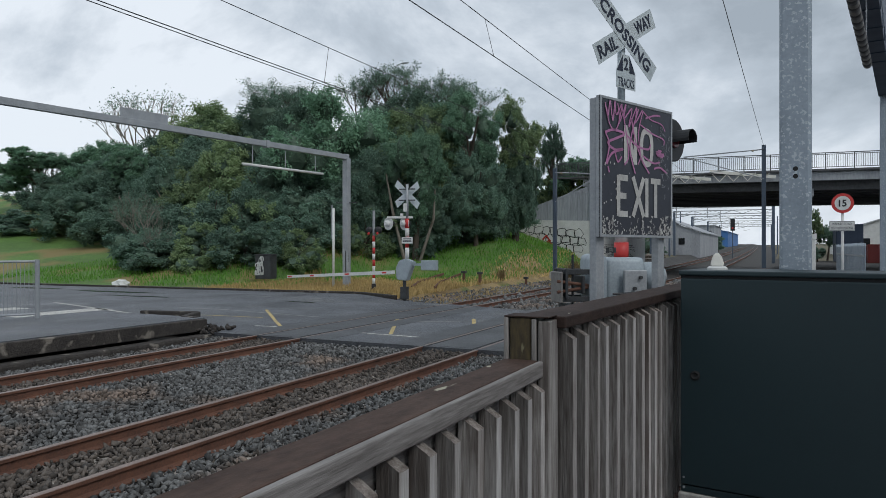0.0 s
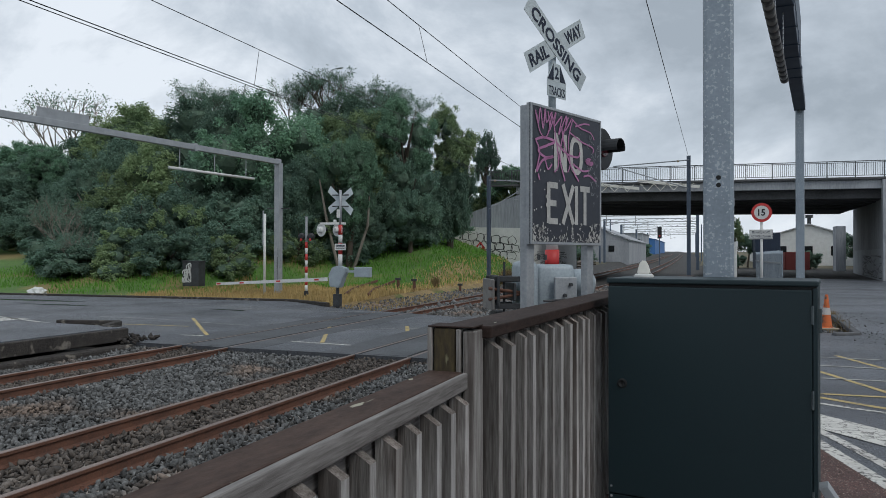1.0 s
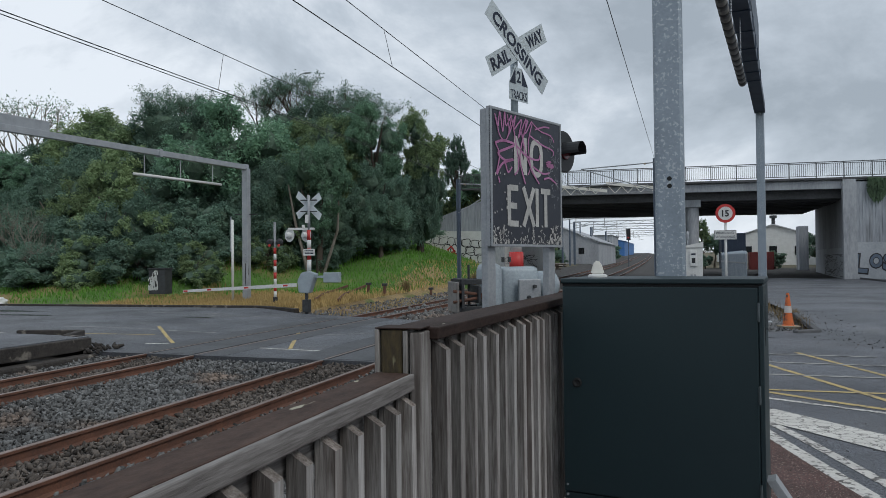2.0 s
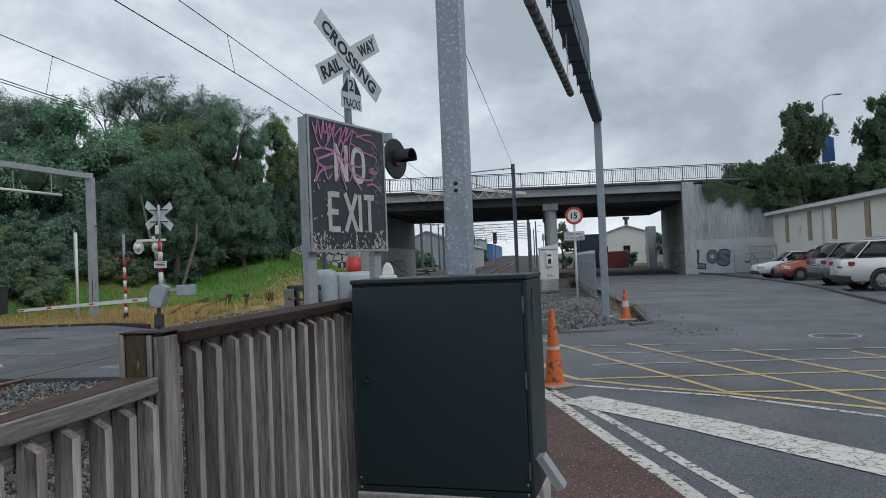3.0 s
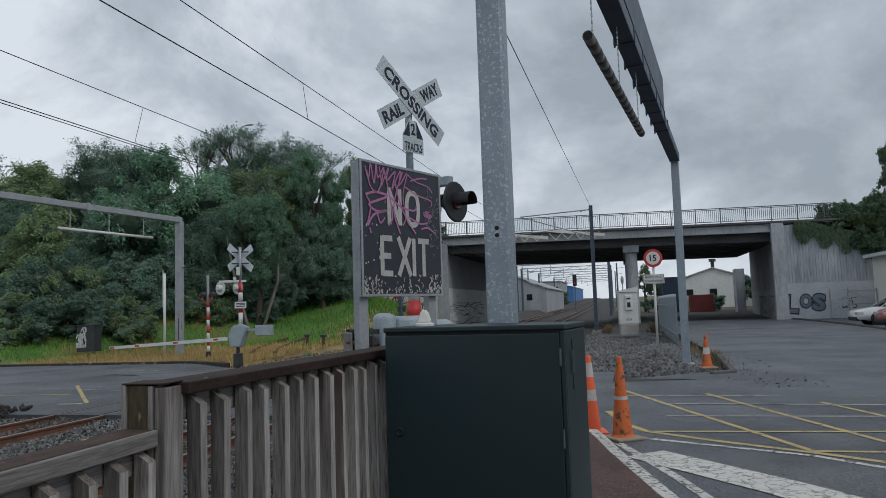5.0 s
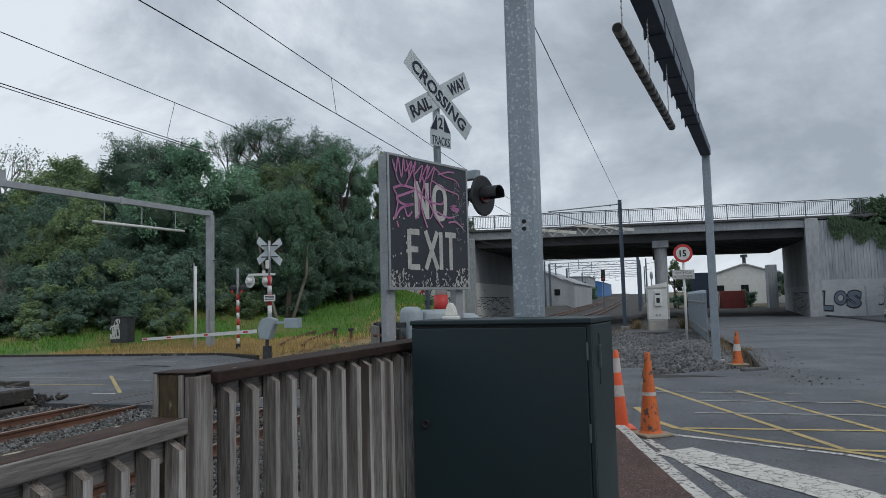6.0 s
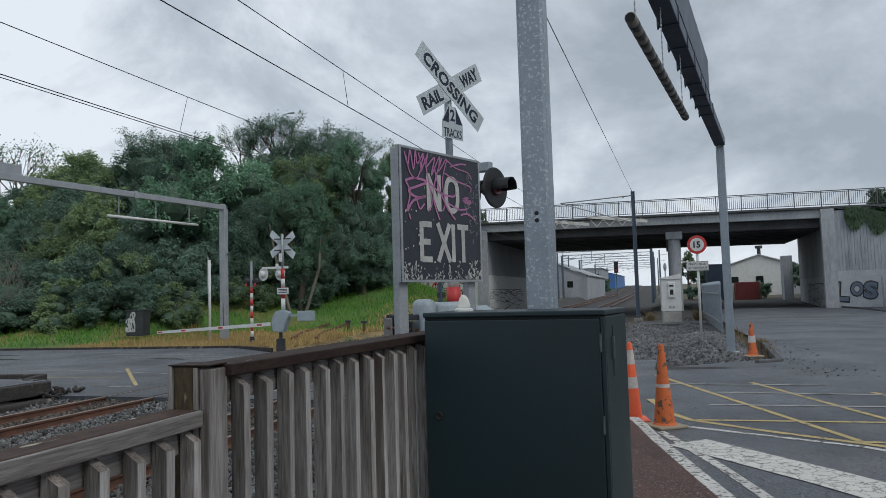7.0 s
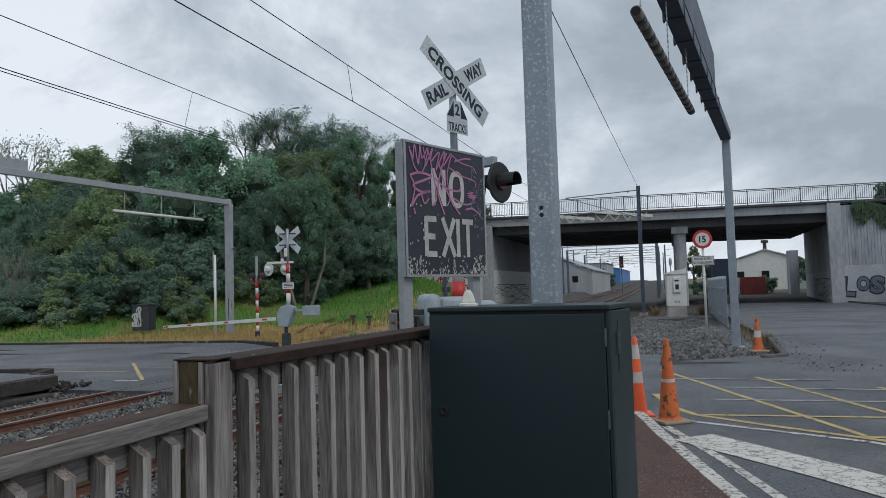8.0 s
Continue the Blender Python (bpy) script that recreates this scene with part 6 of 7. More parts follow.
def location_case():
    c = thing("location_case", (5.95, 37.2, 0.2), "pale grey railway equipment case on a mossy concrete base", "cabinet", turn=4)
    bm = B(); box(bm, -0.62, 0.62, -0.45, 0.45, -0.2, 0.55, 0.04); part("base", bm, M_KERB, c, "mossy concrete base")
    bm = B(); box(bm, -0.66, 0.62, -0.45, 0.45, 0.55, 2.1, 0.03); part("body", bm, M_WHITE, c)
    bm = B(); prism(bm, [(-0.72, 2.1), (0.66, 2.1), (0.66, 2.36), (-0.72, 2.16)], 1.0, Matrix.Translation((0, -0.5, 0))); part("roof", bm, M_WHITE, c)
    bm = B(); box(bm, -0.22, 0.24, -0.53, -0.45, 1.2, 1.95, 0.03); fb = part("front_box", bm, M_WHITE, c, "small white box on the door")
    bm = B(); box(bm, -0.1, 0.12, -0.54, -0.53, 1.36, 1.6); part("window", bm, M_BLACK, fb)
    bm = B(); box(bm, -0.14, 0.14, -0.54, -0.53, 1.74, 1.82); part("label_bar", bm, M_NAVY, fb)
    for x in (-0.12, 0.1):
        bm = B(); box(bm, x - 0.07, x + 0.07, -0.47, -0.45, 0.72, 0.82); part("vent", bm, M_GALV2, c)
    bm = B(); rod(bm, (-0.3, 0, 2.15), (-0.3, 0, 2.5), 0.04, seg=8); bmesh.ops.create_uvsphere(bm, u_segments=12, v_segments=8, radius=0.16, matrix=Matrix.Translation((-0.3, 0, 2.7)) @ Matrix.Diagonal((0.7, 0.7, 1.3, 1))); part("roof_vent", bm, M_GALV2, c)
    for o_ in c.children:
        o_.scale = (0.7, 1, 1)
    bm = B(); box(bm, 4.4, 7.5, 35.4, 39.2, 0.12, 0.24, 0.02); solid("concrete_pad", bm, M_CONCD, "flat grey concrete pad under the equipment case", "pad", "structure")
location_case()

def palisade():
    f = thing("palisade_fence", (7.75, 30, 0.1), "grey corrugated steel fence along the street edge", "fence")
    bm = B(); prism(bm, [(-0.09, 0), (0.09, 0), (0.09, 1.86), (0.0, 1.98), (-0.09, 1.86)], 0.03, pose(0, 0, 0, 0, 0, 90)); me = mesh_of("pale", bm, M_GALV)
    r = random.Random(4)
    y = 0.0
    while y < 15:
        share("pale", me, f, Matrix.Translation((-0.02 * (int(y / 0.22) % 2), y, r.uniform(-.02, .02)))); y += 0.215
    for z in (0.4, 1.5):
        bm = B(); beam(bm, (-0.05, 0, z), (-0.05, 15, z), 0.05, 0.06); part("rail", bm, M_GALV2, f)
palisade()

# low concrete edging of the island
bm = B()
for a, b in (((8.05, 17.6), (8.1, 18.6)), ((8.1, 18.6), (8.35, 23.0)), ((7.55, 17.25), (8.05, 17.6))):
    beam(bm, (*a, 0.22), (*b, 0.22), 0.14, 0.12, 0.02)
solid("kerb_island", bm, M_CONCD, "broken concrete edging round the gravel island", "kerb", "structure")

# ---- platform end on the far side ----
bm = B()
prism(bm, [(-10.2, 0.0), (-6.75, 0.0), (-6.75, 0.30), (-10.2, 0.32)], 18.8, Matrix.Translation((0, -6, 0)))
solid("platform", bm, M_ASPH, "dark asphalt surface of the platform end", "platform", "structure")
bm = B()
box(bm, -6.76, -6.60, -6.0, 12.72, 0.02, 0.285, 0.02)
solid("platform_edge", bm, M_TAR, "dark weathered concrete platform edge", "platform edge", "structure")
bm = B()
box(bm, -6.62, -6.30, -6.0, 12.6, -0.32, -0.03, 0.05)
solid("platform_footing", bm, M_TAR, "dark concrete footing under the platform edge", "platform edge", "structure")
rk = scatter(-7.0, -6.2, 12.3, 13.3, 0.10, lambda x, y: y > 12.4 + 0 * x)
stones("rubble", rk, 0.0 + rng.uniform(0, 0.10, len(rk)), 0.05, M_TAR, "dark broken rubble at the platform end")
bm = B()
for (a, b) in (((-7.35, 12.75), (-7.9, 13.75)), ((-7.9, 13.75), (-9.4, 13.4)), ((-6.9, 12.7), (-7.35, 12.75))):
    beam(bm, (*a, 0.22), (*b, 0.22), 0.16, 0.2, 0.02)
solid("kerb_platform", bm, M_TAR, "dark broken kerb at the platform end", "kerb", "structure")

def mesh_fence():
    f = thing("mesh_fence", (-9.8, 10.9, 0.3), "galvanised tube fence with fine vertical bars on the platform", "fence")
    d = Vector((-0.42, -0.9, 0)).normalized()
    for s in (0, 2.4, 4.8):
        bm = B(); rod(bm, d * s, d * s + Vector((0, 0, 1.32)), 0.05, seg=12); part("post", bm, M_GALV2, f)
    for z in (1.28, 0.12):
        bm = B(); rod(bm, Vector((0, 0, z)), d * 4.8 + Vector((0, 0, z)), 0.025, seg=8); part("rail", bm, M_GALV2, f)
    bm = B(); rod(bm, (0, 0, 0.12), (0, 0, 1.28), 0.007, seg=5); me = mesh_of("bar", bm, M_GALV2)
    for k in range(1, 60):
        share("bar", me, f, Matrix.Translation(d * (k * 0.08)))
mesh_fence()

# ---- parked cars ----
def wheel(parent, x, y, r, w, sidesign):
    m = Matrix.Translation((x, y, r)) @ pose(0, 0, 0, 90, 0, 0)
    bm = B(); lathe(bm, [(r * 0.62, -w / 2), (r * 0.95, -w / 2), (r, -w / 2 + 0.03), (r, w / 2 - 0.03), (r * 0.95, w / 2), (r * 0.62, w / 2)], 28, m, False)
    t = part("wheel", bm, M_TYRE, parent, "black tyre")
    bm = B()
    for k in range(10):
        a = 2 * math.pi * k / 10
        beam(bm, m @ Vector((0.03 * math.cos(a), 0.03 * math.sin(a), -sidesign * w * 0.38)), m @ Vector((r * 0.6 * math.cos(a), r * 0.6 * math.sin(a), -sidesign * w * 0.42)), 0.035, 0.045)
    lathe(bm, [(r * 0.64, -w / 2 - 0.004), (r * 0.64, w / 2 + 0.004), (r * 0.58, w / 2 - 0.02), (r * 0.58, -w / 2 + 0.02)], 24, m, False)
    lathe(bm, [(r * 0.17, -0.02), (r * 0.17, 0.02)], 16, m @ Matrix.Translation((0, 0, -sidesign * w * 0.4)))
    part("rim", bm, M_RIM, t, "spoked alloy rim")

def car(at, turn, paint, lower, cabin, width, wheels, r, label, rear=True, roof_rack=False):
    """lower, cabin: side outlines (x, z), the tail at x = 0 and the nose ahead."""
    c = thing("parked_car", at, label, "car", "parked cars", turn=turn)
    h = width / 2
    bm = B(); prism(bm, lower, width, Matrix.Translation((0, -h, 0)))
    bmesh.ops.bevel(bm, geom=bm.edges[:], offset=0.05, segments=3, affect='EDGES'); part("body", bm, paint, c, smooth=True)
    zt, zb = max(z for _, z in cabin), min(z for _, z in cabin)
    def taper(bm, k):
        for v in bm.verts:
            v.co.y *= 1 - k * max(0, (v.co.z - zb)) / (zt - zb)
    bm = B(); prism(bm, cabin, width * 0.93, Matrix.Translation((0, -h * 0.93, 0))); taper(bm, 0.22)
    bmesh.ops.bevel(bm, geom=bm.edges[:], offset=0.03, segments=2, affect='EDGES'); gl = part("glasshouse", bm, M_GLASSD, c, "dark tinted windows", True)
    top = sorted([p for p in cabin if p[1] > zt - 0.12])
    bm = B(); box(bm, top[0][0] - 0.04, top[-1][0] + 0.03, -h * 0.745, h * 0.745, zt - 0.03, zt + 0.035, 0.03); part("roof", bm, paint, c, smooth=True)
    lo = sorted(cabin)
    for e in (-1, 1):
        for xa, xb, w in ((lo[0][0], top[0][0], 0.1), (lo[-1][0], top[-1][0], 0.07), ((lo[0][0] + lo[-1][0]) / 2 - 0.1, (top[0][0] + top[-1][0]) / 2 - 0.1, 0.06)):
            bm = B(); beam(bm, (xa, e * h * 0.935, zb), (xb, e * h * 0.735, zt), w * 0.7, 0.02); part("pillar", bm, paint if w > 0.065 else M_BLACK, c)
    for x in wheels:
        for e in (-1, 1):
            wheel(c, x, e * (h - 0.1), r, 0.22, e)
            bm = B(); lathe(bm, [(r + 0.07, -0.02), (r + 0.07, 0.02), (r, 0.02), (r, -0.02), (r + 0.07, -0.02)], 28, Matrix.Translation((x, e * (h - 0.005), r)) @ pose(0, 0, 0, 90, 0, 0), False); part("wheel_arch", bm, M_BLACK, c)
    L = max(x for x, _ in lower)
    zl = zb - 0.12
    for e in (-1, 1):
        bm = B(); box(bm, -0.02, 0.12, e * h * 0.76, e * (h + 0.006), zl - 0.08, zl + 0.07, 0.02); part("tail_lamp", bm, M_TAIL, c, "red tail lamp")
        bm = B(); box(bm, L - 0.34, L + 0.0, e * h * 0.55, e * (h + 0.004), zl - 0.26, zl - 0.1, 0.03); part("head_lamp", bm, M_HEAD, c, "clear head lamp")
        bm = B(); box(bm, lo[-1][0] - 0.35, lo[-1][0] - 0.2, e * (h + 0.02), e * (h + 0.16), zb + 0.02, zb + 0.16, 0.03); part("mirror", bm, paint, c)
    bm = B(); box(bm, -0.03, 0.25, -h * 0.9, h * 0.9, 0.28, 0.55, 0.05); part("rear_bumper", bm, M_BLACK, c, "black lower bumper")
    bm = B(); box(bm, L - 0.2, L + 0.025, -h * 0.85, h * 0.85, 0.22, 0.42, 0.05); part("front_bumper", bm, M_BLACK, c, "black lower grille")
    bm = B(); box(bm, -0.025, 0.02, -0.24, 0.24, zl - 0.2, zl - 0.08, 0.004); pl = part("number_plate", bm, M_WHITE, c, "pale number plate")
    bm = B(); box(bm, -0.03, -0.024, -0.18, 0.18, zl - 0.165, zl - 0.115); part("plate_bar", bm, M_BLACK, pl)
    if roof_rack:
        for e in (-0.55, 0.55):
            bm = B(); rod(bm, (top[0][0] + 0.15, e, zt + 0.08), (top[-1][0] - 0.1, e, zt + 0.08), 0.025, seg=8); part("roof_bar", bm, M_GALV2, c)
        for x in (1.2, 1.7, 2.2):
            bm = B(); rod(bm, (x, -0.6, zt + 0.14), (x, 0.6, zt + 0.14), 0.025, seg=8); part("rack_bar", bm, M_GALV2, c)
    return c
SUV_L = [(0.02, 0.35), (4.75, 0.3), (4.8, 0.75), (4.65, 0.98), (3.5, 1.12), (0.1, 1.16), (-0.02, 0.8)]
SUV_C = [(0.12, 1.13), (3.5, 1.1), (2.65, 1.72), (0.75, 1.74), (0.38, 1.62)]
car((16.3, 28.2, RZ), 0, M_CARW, SUV_L, SUV_C, 1.95, (1.0, 3.9), 0.37, "white SUV with dark windows and roof rack beside a shed", True, True)
HAT_L = [(0.02, 0.3), (3.85, 0.26), (3.9, 0.62), (3.7, 0.82), (2.9, 0.98), (0.08, 1.0), (-0.02, 0.65)]
HAT_C = [(0.1, 0.97), (2.9, 0.96), (2.1, 1.48), (0.7, 1.5), (0.3, 1.38)]
car((17.0, 32.6, RZ), 0, M_CARG, SUV_L, SUV_C, 1.9, (1.0, 3.9), 0.37, "grey SUV with red tail lamps parked at the shed")
car((21.3, 38.6, RZ), 180, M_CARR, HAT_L, HAT_C, 1.7, (0.75, 3.15), 0.3, "small red hatchback parked nose out beside the shed")
SED_L = [(0.02, 0.3), (4.35, 0.26), (4.4, 0.58), (4.2, 0.76), (3.2, 0.92), (0.7, 0.96), (0.05, 0.9), (-0.02, 0.6)]
SED_C = [(0.7, 0.93), (3.25, 0.9), (2.5, 1.38), (1.3, 1.4)]
car((21.9, 43.2, RZ), 180, M_CARW, SED_L, SED_C, 1.7, (0.85, 3.4), 0.3, "white sedan parked nose out at the end of the row")

# ---- buildings ----
def shed():
    s = thing("workshop_shed", (22, 54, 0), "long cream workshop shed with tan strips and metal roof", "building")
    o = Matrix.Translation((-22, -54, 0))
    bm = B(); box(bm, 22.0, 34, 14, 54.2, -0.2, 4.3, 0.02); bmesh.ops.transform(bm, verts=bm.verts, matrix=o); w = part("wall", bm, M_CREAM, s)
    bm = B(); prism(bm, [(21.6, 4.28), (28, 5.0), (34.4, 4.28), (34.4, 4.45), (28, 5.2), (21.6, 4.45)], 41.2, Matrix.Translation((0, 13.5, 0))); bmesh.ops.transform(bm, verts=bm.verts, matrix=o); part("roof", bm, M_ROOF, s, "pale ribbed metal roof")
    bm = B(); prism(bm, [(22.0, 4.29), (28, 4.96), (34, 4.29)], 0.3, Matrix.Translation((0, 53.85, 0))); bmesh.ops.transform(bm, verts=bm.verts, matrix=o); part("gable", bm, M_CREAM, s)
    bm = B(); box(bm, 21.55, 21.68, 13.5, 54.6, 4.2, 4.36, 0.02); bmesh.ops.transform(bm, verts=bm.verts, matrix=o); part("gutter", bm, M_WHITE, s)
    for y in (51.2, 47.1, 43.4, 39.2, 35.2, 31.2, 27.2):
        bm = B(); box(bm, 21.93, 22.0, y - 0.27, y + 0.27, 2.25, 4.05, 0.01); bmesh.ops.transform(bm, verts=bm.verts, matrix=o); part("strip_window", bm, M_TAN, s, "tan vertical strip window")
    for y in (45.0, 33.2):
        bm = B(); rod(bm, (21.9, y, 0.1), (21.9, y, 4.25), 0.06, seg=10); bmesh.ops.transform(bm, verts=bm.verts, matrix=o); part("downpipe", bm, M_WHITE, s)
    bm = B(); box(bm, 21.96, 22.0, 48.7, 49.2, 2.7, 3.2, 0.01); bmesh.ops.transform(bm, verts=bm.verts, matrix=o); part("small_sign", bm, M_WHITE, s)
shed()
def gate():
    g = thing("chain_gate", (18.2, 53.5, 0.1), "galvanised tube yard gate beside the wing wall", "gate")
    for x in (0.9, 2.0, 3.7):
        bm = B(); rod(bm, (x, 0, 0), (x, 0, 2.1), 0.05, seg=8); part("post", bm, M_GALV2, g)
    for z in (0.1, 1.1, 1.95):
        bm = B(); rod(bm, (2.0, 0, z), (3.7, 0, z), 0.03, seg=8); part("rail", bm, M_GALV2, g)
    bm = B(); rod(bm, (2.0, 0, 1.95), (3.7, 0, 1.2), 0.02, seg=8); part("brace", bm, M_GALV2, g)
gate()
def container(at, size, mt, label, turn=0):
    c = thing("shipping_container", at, label, "container", "containers", turn=turn)
    l, w, h = size
    bm = B(); box(bm, 0.05, l - 0.05, 0.05, w - 0.05, 0.05, h - 0.05); part("body", bm, mt, c)
    bm = B(); k = 0.0
    while k < l - 0.2:
        box(bm, k + 0.06, k + 0.18, 0.0, 0.06, 0.12, h - 0.12); k += 0.28
    part("ribs", bm, mt, c, "pressed steel ribs")
    for x in (0, l - 0.12):
        for y in (0, w - 0.12):
            bm = B(); box(bm, x, x + 0.12, y, y + 0.12, 0, h, 0.01); part("corner_post", bm, mt, c)
    for z in (0, h - 0.12):
        bm = B(); box(bm, 0, l, -0.01, 0.08, z, z + 0.12, 0.01); part("edge_beam", bm, mt, c)
container((13.15, 88, 0.0), (2.5, 6, 2.35), M_CRED, "red oxide shipping container in the yard past the bridge")
container((12.6, 90, 0.0), (0.55, 6, 2.3), M_CREAM, "cream shipping container beside the red one")
container((10.4, 91, 0.0), (2.6, 6, 2.4), M_CBLUE, "lower navy shipping container")
container((10.35, 91, 2.4), (2.65, 6, 2.2), M_CBLUE, "navy shipping container stacked on another")
bm = B(); box(bm, 17.6, 18.5, 84, 86, 0, 5.0, 0.03); solid("yard_wall", bm, M_WALL, "streaked white wall end past the bridge", "wall", "structure")
def far_building(name, x0, x1, y0, y1, z0, eave, ridge, wall, roof, label, windows=0):
    b = thing(name, (x0, y0, z0), label, "building", "distant buildings")
    w, d = x1 - x0, y1 - y0
    bm = B(); box(bm, 0, w, 0, d, -1, eave, 0.02); wl_ = part("wall", bm, wall, b)
    bm = B(); prism(bm, [(-0.3, eave), (w / 2, ridge), (w + 0.3, eave), (w + 0.3, eave + 0.15), (w / 2, ridge + 0.15), (-0.3, eave + 0.15)], d + 0.6, Matrix.Translation((0, -0.3, 0))); part("roof", bm, roof, b)
    if ridge > eave + 0.1:
        bm = B(); prism(bm, [(0, eave), (w / 2, ridge), (w, eave)], 0.2, Matrix.Translation((0, 0.0, 0))); part("gable", bm, wall, b)
    for k in range(windows):
        x = w * (k + 0.7) / (windows + 0.4)
        bm = B(); box(bm, x - 0.5, x + 0.5, -0.06, 0.02, eave * 0.45, eave * 0.75, 0.01); part("window", bm, M_GLASSD, b, "dark window")
    return b
far_building("warehouse", 12.8, 24, 112, 150, 0, 4.4, 6.3, M_WHITE, M_ROOF, "pale warehouse with a shallow metal roof past the bridge", 3)
bm = B(); rod(bm, (18.6, 113, 6), (18.6, 113, 7.3), 0.25, seg=12); rod(bm, (18.6, 113, 7.3), (18.6, 113, 7.7), 0.5, seg=12); solid("roof_vent", bm, M_DARKMET, "dark round vent on the warehouse roof", "vent")
far_building("grey_shed", -22, -7.6, 128, 165, 1.0, 3.6, 6.6, M_CONC, M_CONC, "weathered grey gabled shed beside the tracks", 3)
far_building("concrete_building", -20, -12.5, 215, 240, 2.0, 6.4, 6.5, M_WALL, M_CONC, "flat concrete building far along the line", 4)
far_building("blue_shed", -24, -12.4, 268, 330, 2.4, 5.4, 6.6, M_BLUE, M_BLUE, "long bright blue shed far along the line", 3)
far_building("yard_building", 26, 44, 96, 120, 0, 5, 6.2, M_WALLP, M_ROOF, "grey yard building past the bridge", 3)

# ---- trees ----
def foliage(seed, lobes, cards, leaf, flat=0.85, size=0.012, open_=0.0, sub=18):
    """A crown of unit radius: billows set on a dome, each broken into smaller tufts and covered with fine leaves, round
    added dark cores that stand for its inner shade.
    """
    g = np.random.default_rng(seed)
    def dirs(n, low):
        out = []
        while len(out) < n:
            v = g.normal(size=3); v /= np.linalg.norm(v)
            if v[2] > low:
                out.append(v)
        return np.array(out)
    lobes = int(lobes * 1.5)
    big = dirs(lobes, -0.75) * g.uniform(0.3, 0.74, (lobes, 1)) * (1, 1, flat)
    big_r = g.uniform(0.17, 0.34, lobes)
    cen, rad = [], []
    for c, r_ in zip(big, big_r):
        d = dirs(sub, -0.8) + c / (np.linalg.norm(c) + 1e-6) * 0.7
        d /= np.linalg.norm(d, axis=1, keepdims=True)
        cen.append(c + d * r_ * g.uniform(0.5, 1.2, (sub, 1)) + g.normal(size=(sub, 3)) * 0.05)
        rad.append(r_ * g.uniform(0.18, 0.46, sub) * (1 - 0.25 * (r_ > 0.28)))
    cen, rad = np.concatenate(cen), np.concatenate(rad)
    if open_:
        keep = g.uniform(size=len(cen)) > open_
        cen, rad = cen[keep], rad[keep]
    pick = g.choice(len(cen), cards, p=rad ** 2 / (rad ** 2).sum())
    d = g.normal(size=(cards, 3)); d[:, 2] += 0.12
    d /= np.linalg.norm(d, axis=1, keepdims=True)
    p = cen[pick] + d * (rad[pick] * (0.35 + 0.95 * g.uniform(size=cards)))[:, None]
    p += g.normal(size=(cards, 3)) * 0.016
    nrm = d * 0.8 + (0, 0, 0.45) + g.normal(size=(cards, 3)) * 0.55
    nrm /= np.linalg.norm(nrm, axis=1, keepdims=True)
    t = np.cross(nrm, g.normal(size=(cards, 3))); t /= np.linalg.norm(t, axis=1, keepdims=True)
    b = np.cross(nrm, t)
    s = (size * 1.35 * g.uniform(0.55, 1.4, cards))[:, None]
    leafs = np.stack([p - t * s - b * s * 0.5, p + b * s * 0.85, p + t * s - b * s * 0.5], 1).reshape(-1, 3)
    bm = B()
    # added solid cores block light and show as shade between the leaves
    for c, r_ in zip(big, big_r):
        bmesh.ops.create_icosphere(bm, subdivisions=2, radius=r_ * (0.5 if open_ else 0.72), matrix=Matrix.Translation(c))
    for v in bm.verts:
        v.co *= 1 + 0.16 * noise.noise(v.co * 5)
    bm.verts.index_update()
    n0 = len(leafs)
    verts = [tuple(v) for v in leafs] + [tuple(v.co) for v in bm.verts]
    faces = [(3 * i, 3 * i + 1, 3 * i + 2) for i in range(cards)]
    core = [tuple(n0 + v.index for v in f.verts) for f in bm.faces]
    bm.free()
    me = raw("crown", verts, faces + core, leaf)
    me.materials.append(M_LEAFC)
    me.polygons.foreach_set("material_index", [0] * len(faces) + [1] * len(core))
    return me

def twigs(bm, r, a, d, L, rad, depth, tips):
    b = a + d * L
    rod(bm, a, b, rad, rad * 0.6, 5)
    if depth:
        for _ in range(3):
            e = (d + Vector((r.uniform(-.75, .75), r.uniform(-.75, .75), r.uniform(-.15, .6)))).normalized()
            twigs(bm, r, a + d * L * r.uniform(0.55, 1.0), e, L * r.uniform(0.5, 0.75), rad * 0.55, depth - 1, tips)
    else:
        tips.append(b)

CROWNS = {'a': [foliage(1, 15, 60000, M_LEAF), foliage(2, 13, 60000, M_LEAF), foliage(11, 16, 60000, M_LEAF2)],
          'b': [foliage(3, 15, 52000, M_LEAF3, 0.9), foliage(4, 17, 52000, M_LEAF3, 0.9)],
          'low': [foliage(8, 14, 24000, M_LEAF3, 0.95, 0.017), foliage(9, 14, 24000, M_LEAF3, 0.95, 0.017)],
          's': [foliage(21, 14, 26000, M_LEAF3, 0.95, 0.018), foliage(22, 15, 26000, M_LEAF3, 0.9, 0.018), foliage(23, 12, 24000, M_LEAF2, 1.0, 0.018)],
          'e': [foliage(24, 22, 22000, M_LEAFD, 1.0, 0.026, 0.12), foliage(25, 24, 22000, M_LEAFD, 1.0, 0.026, 0.12)],
          'c': [foliage(5, 16, 36000, M_LEAF2, 0.95, 0.015, 0.15)], 'd': [foliage(6, 16, 36000, M_LEAF3, 1.0, 0.014, 0.12)]}
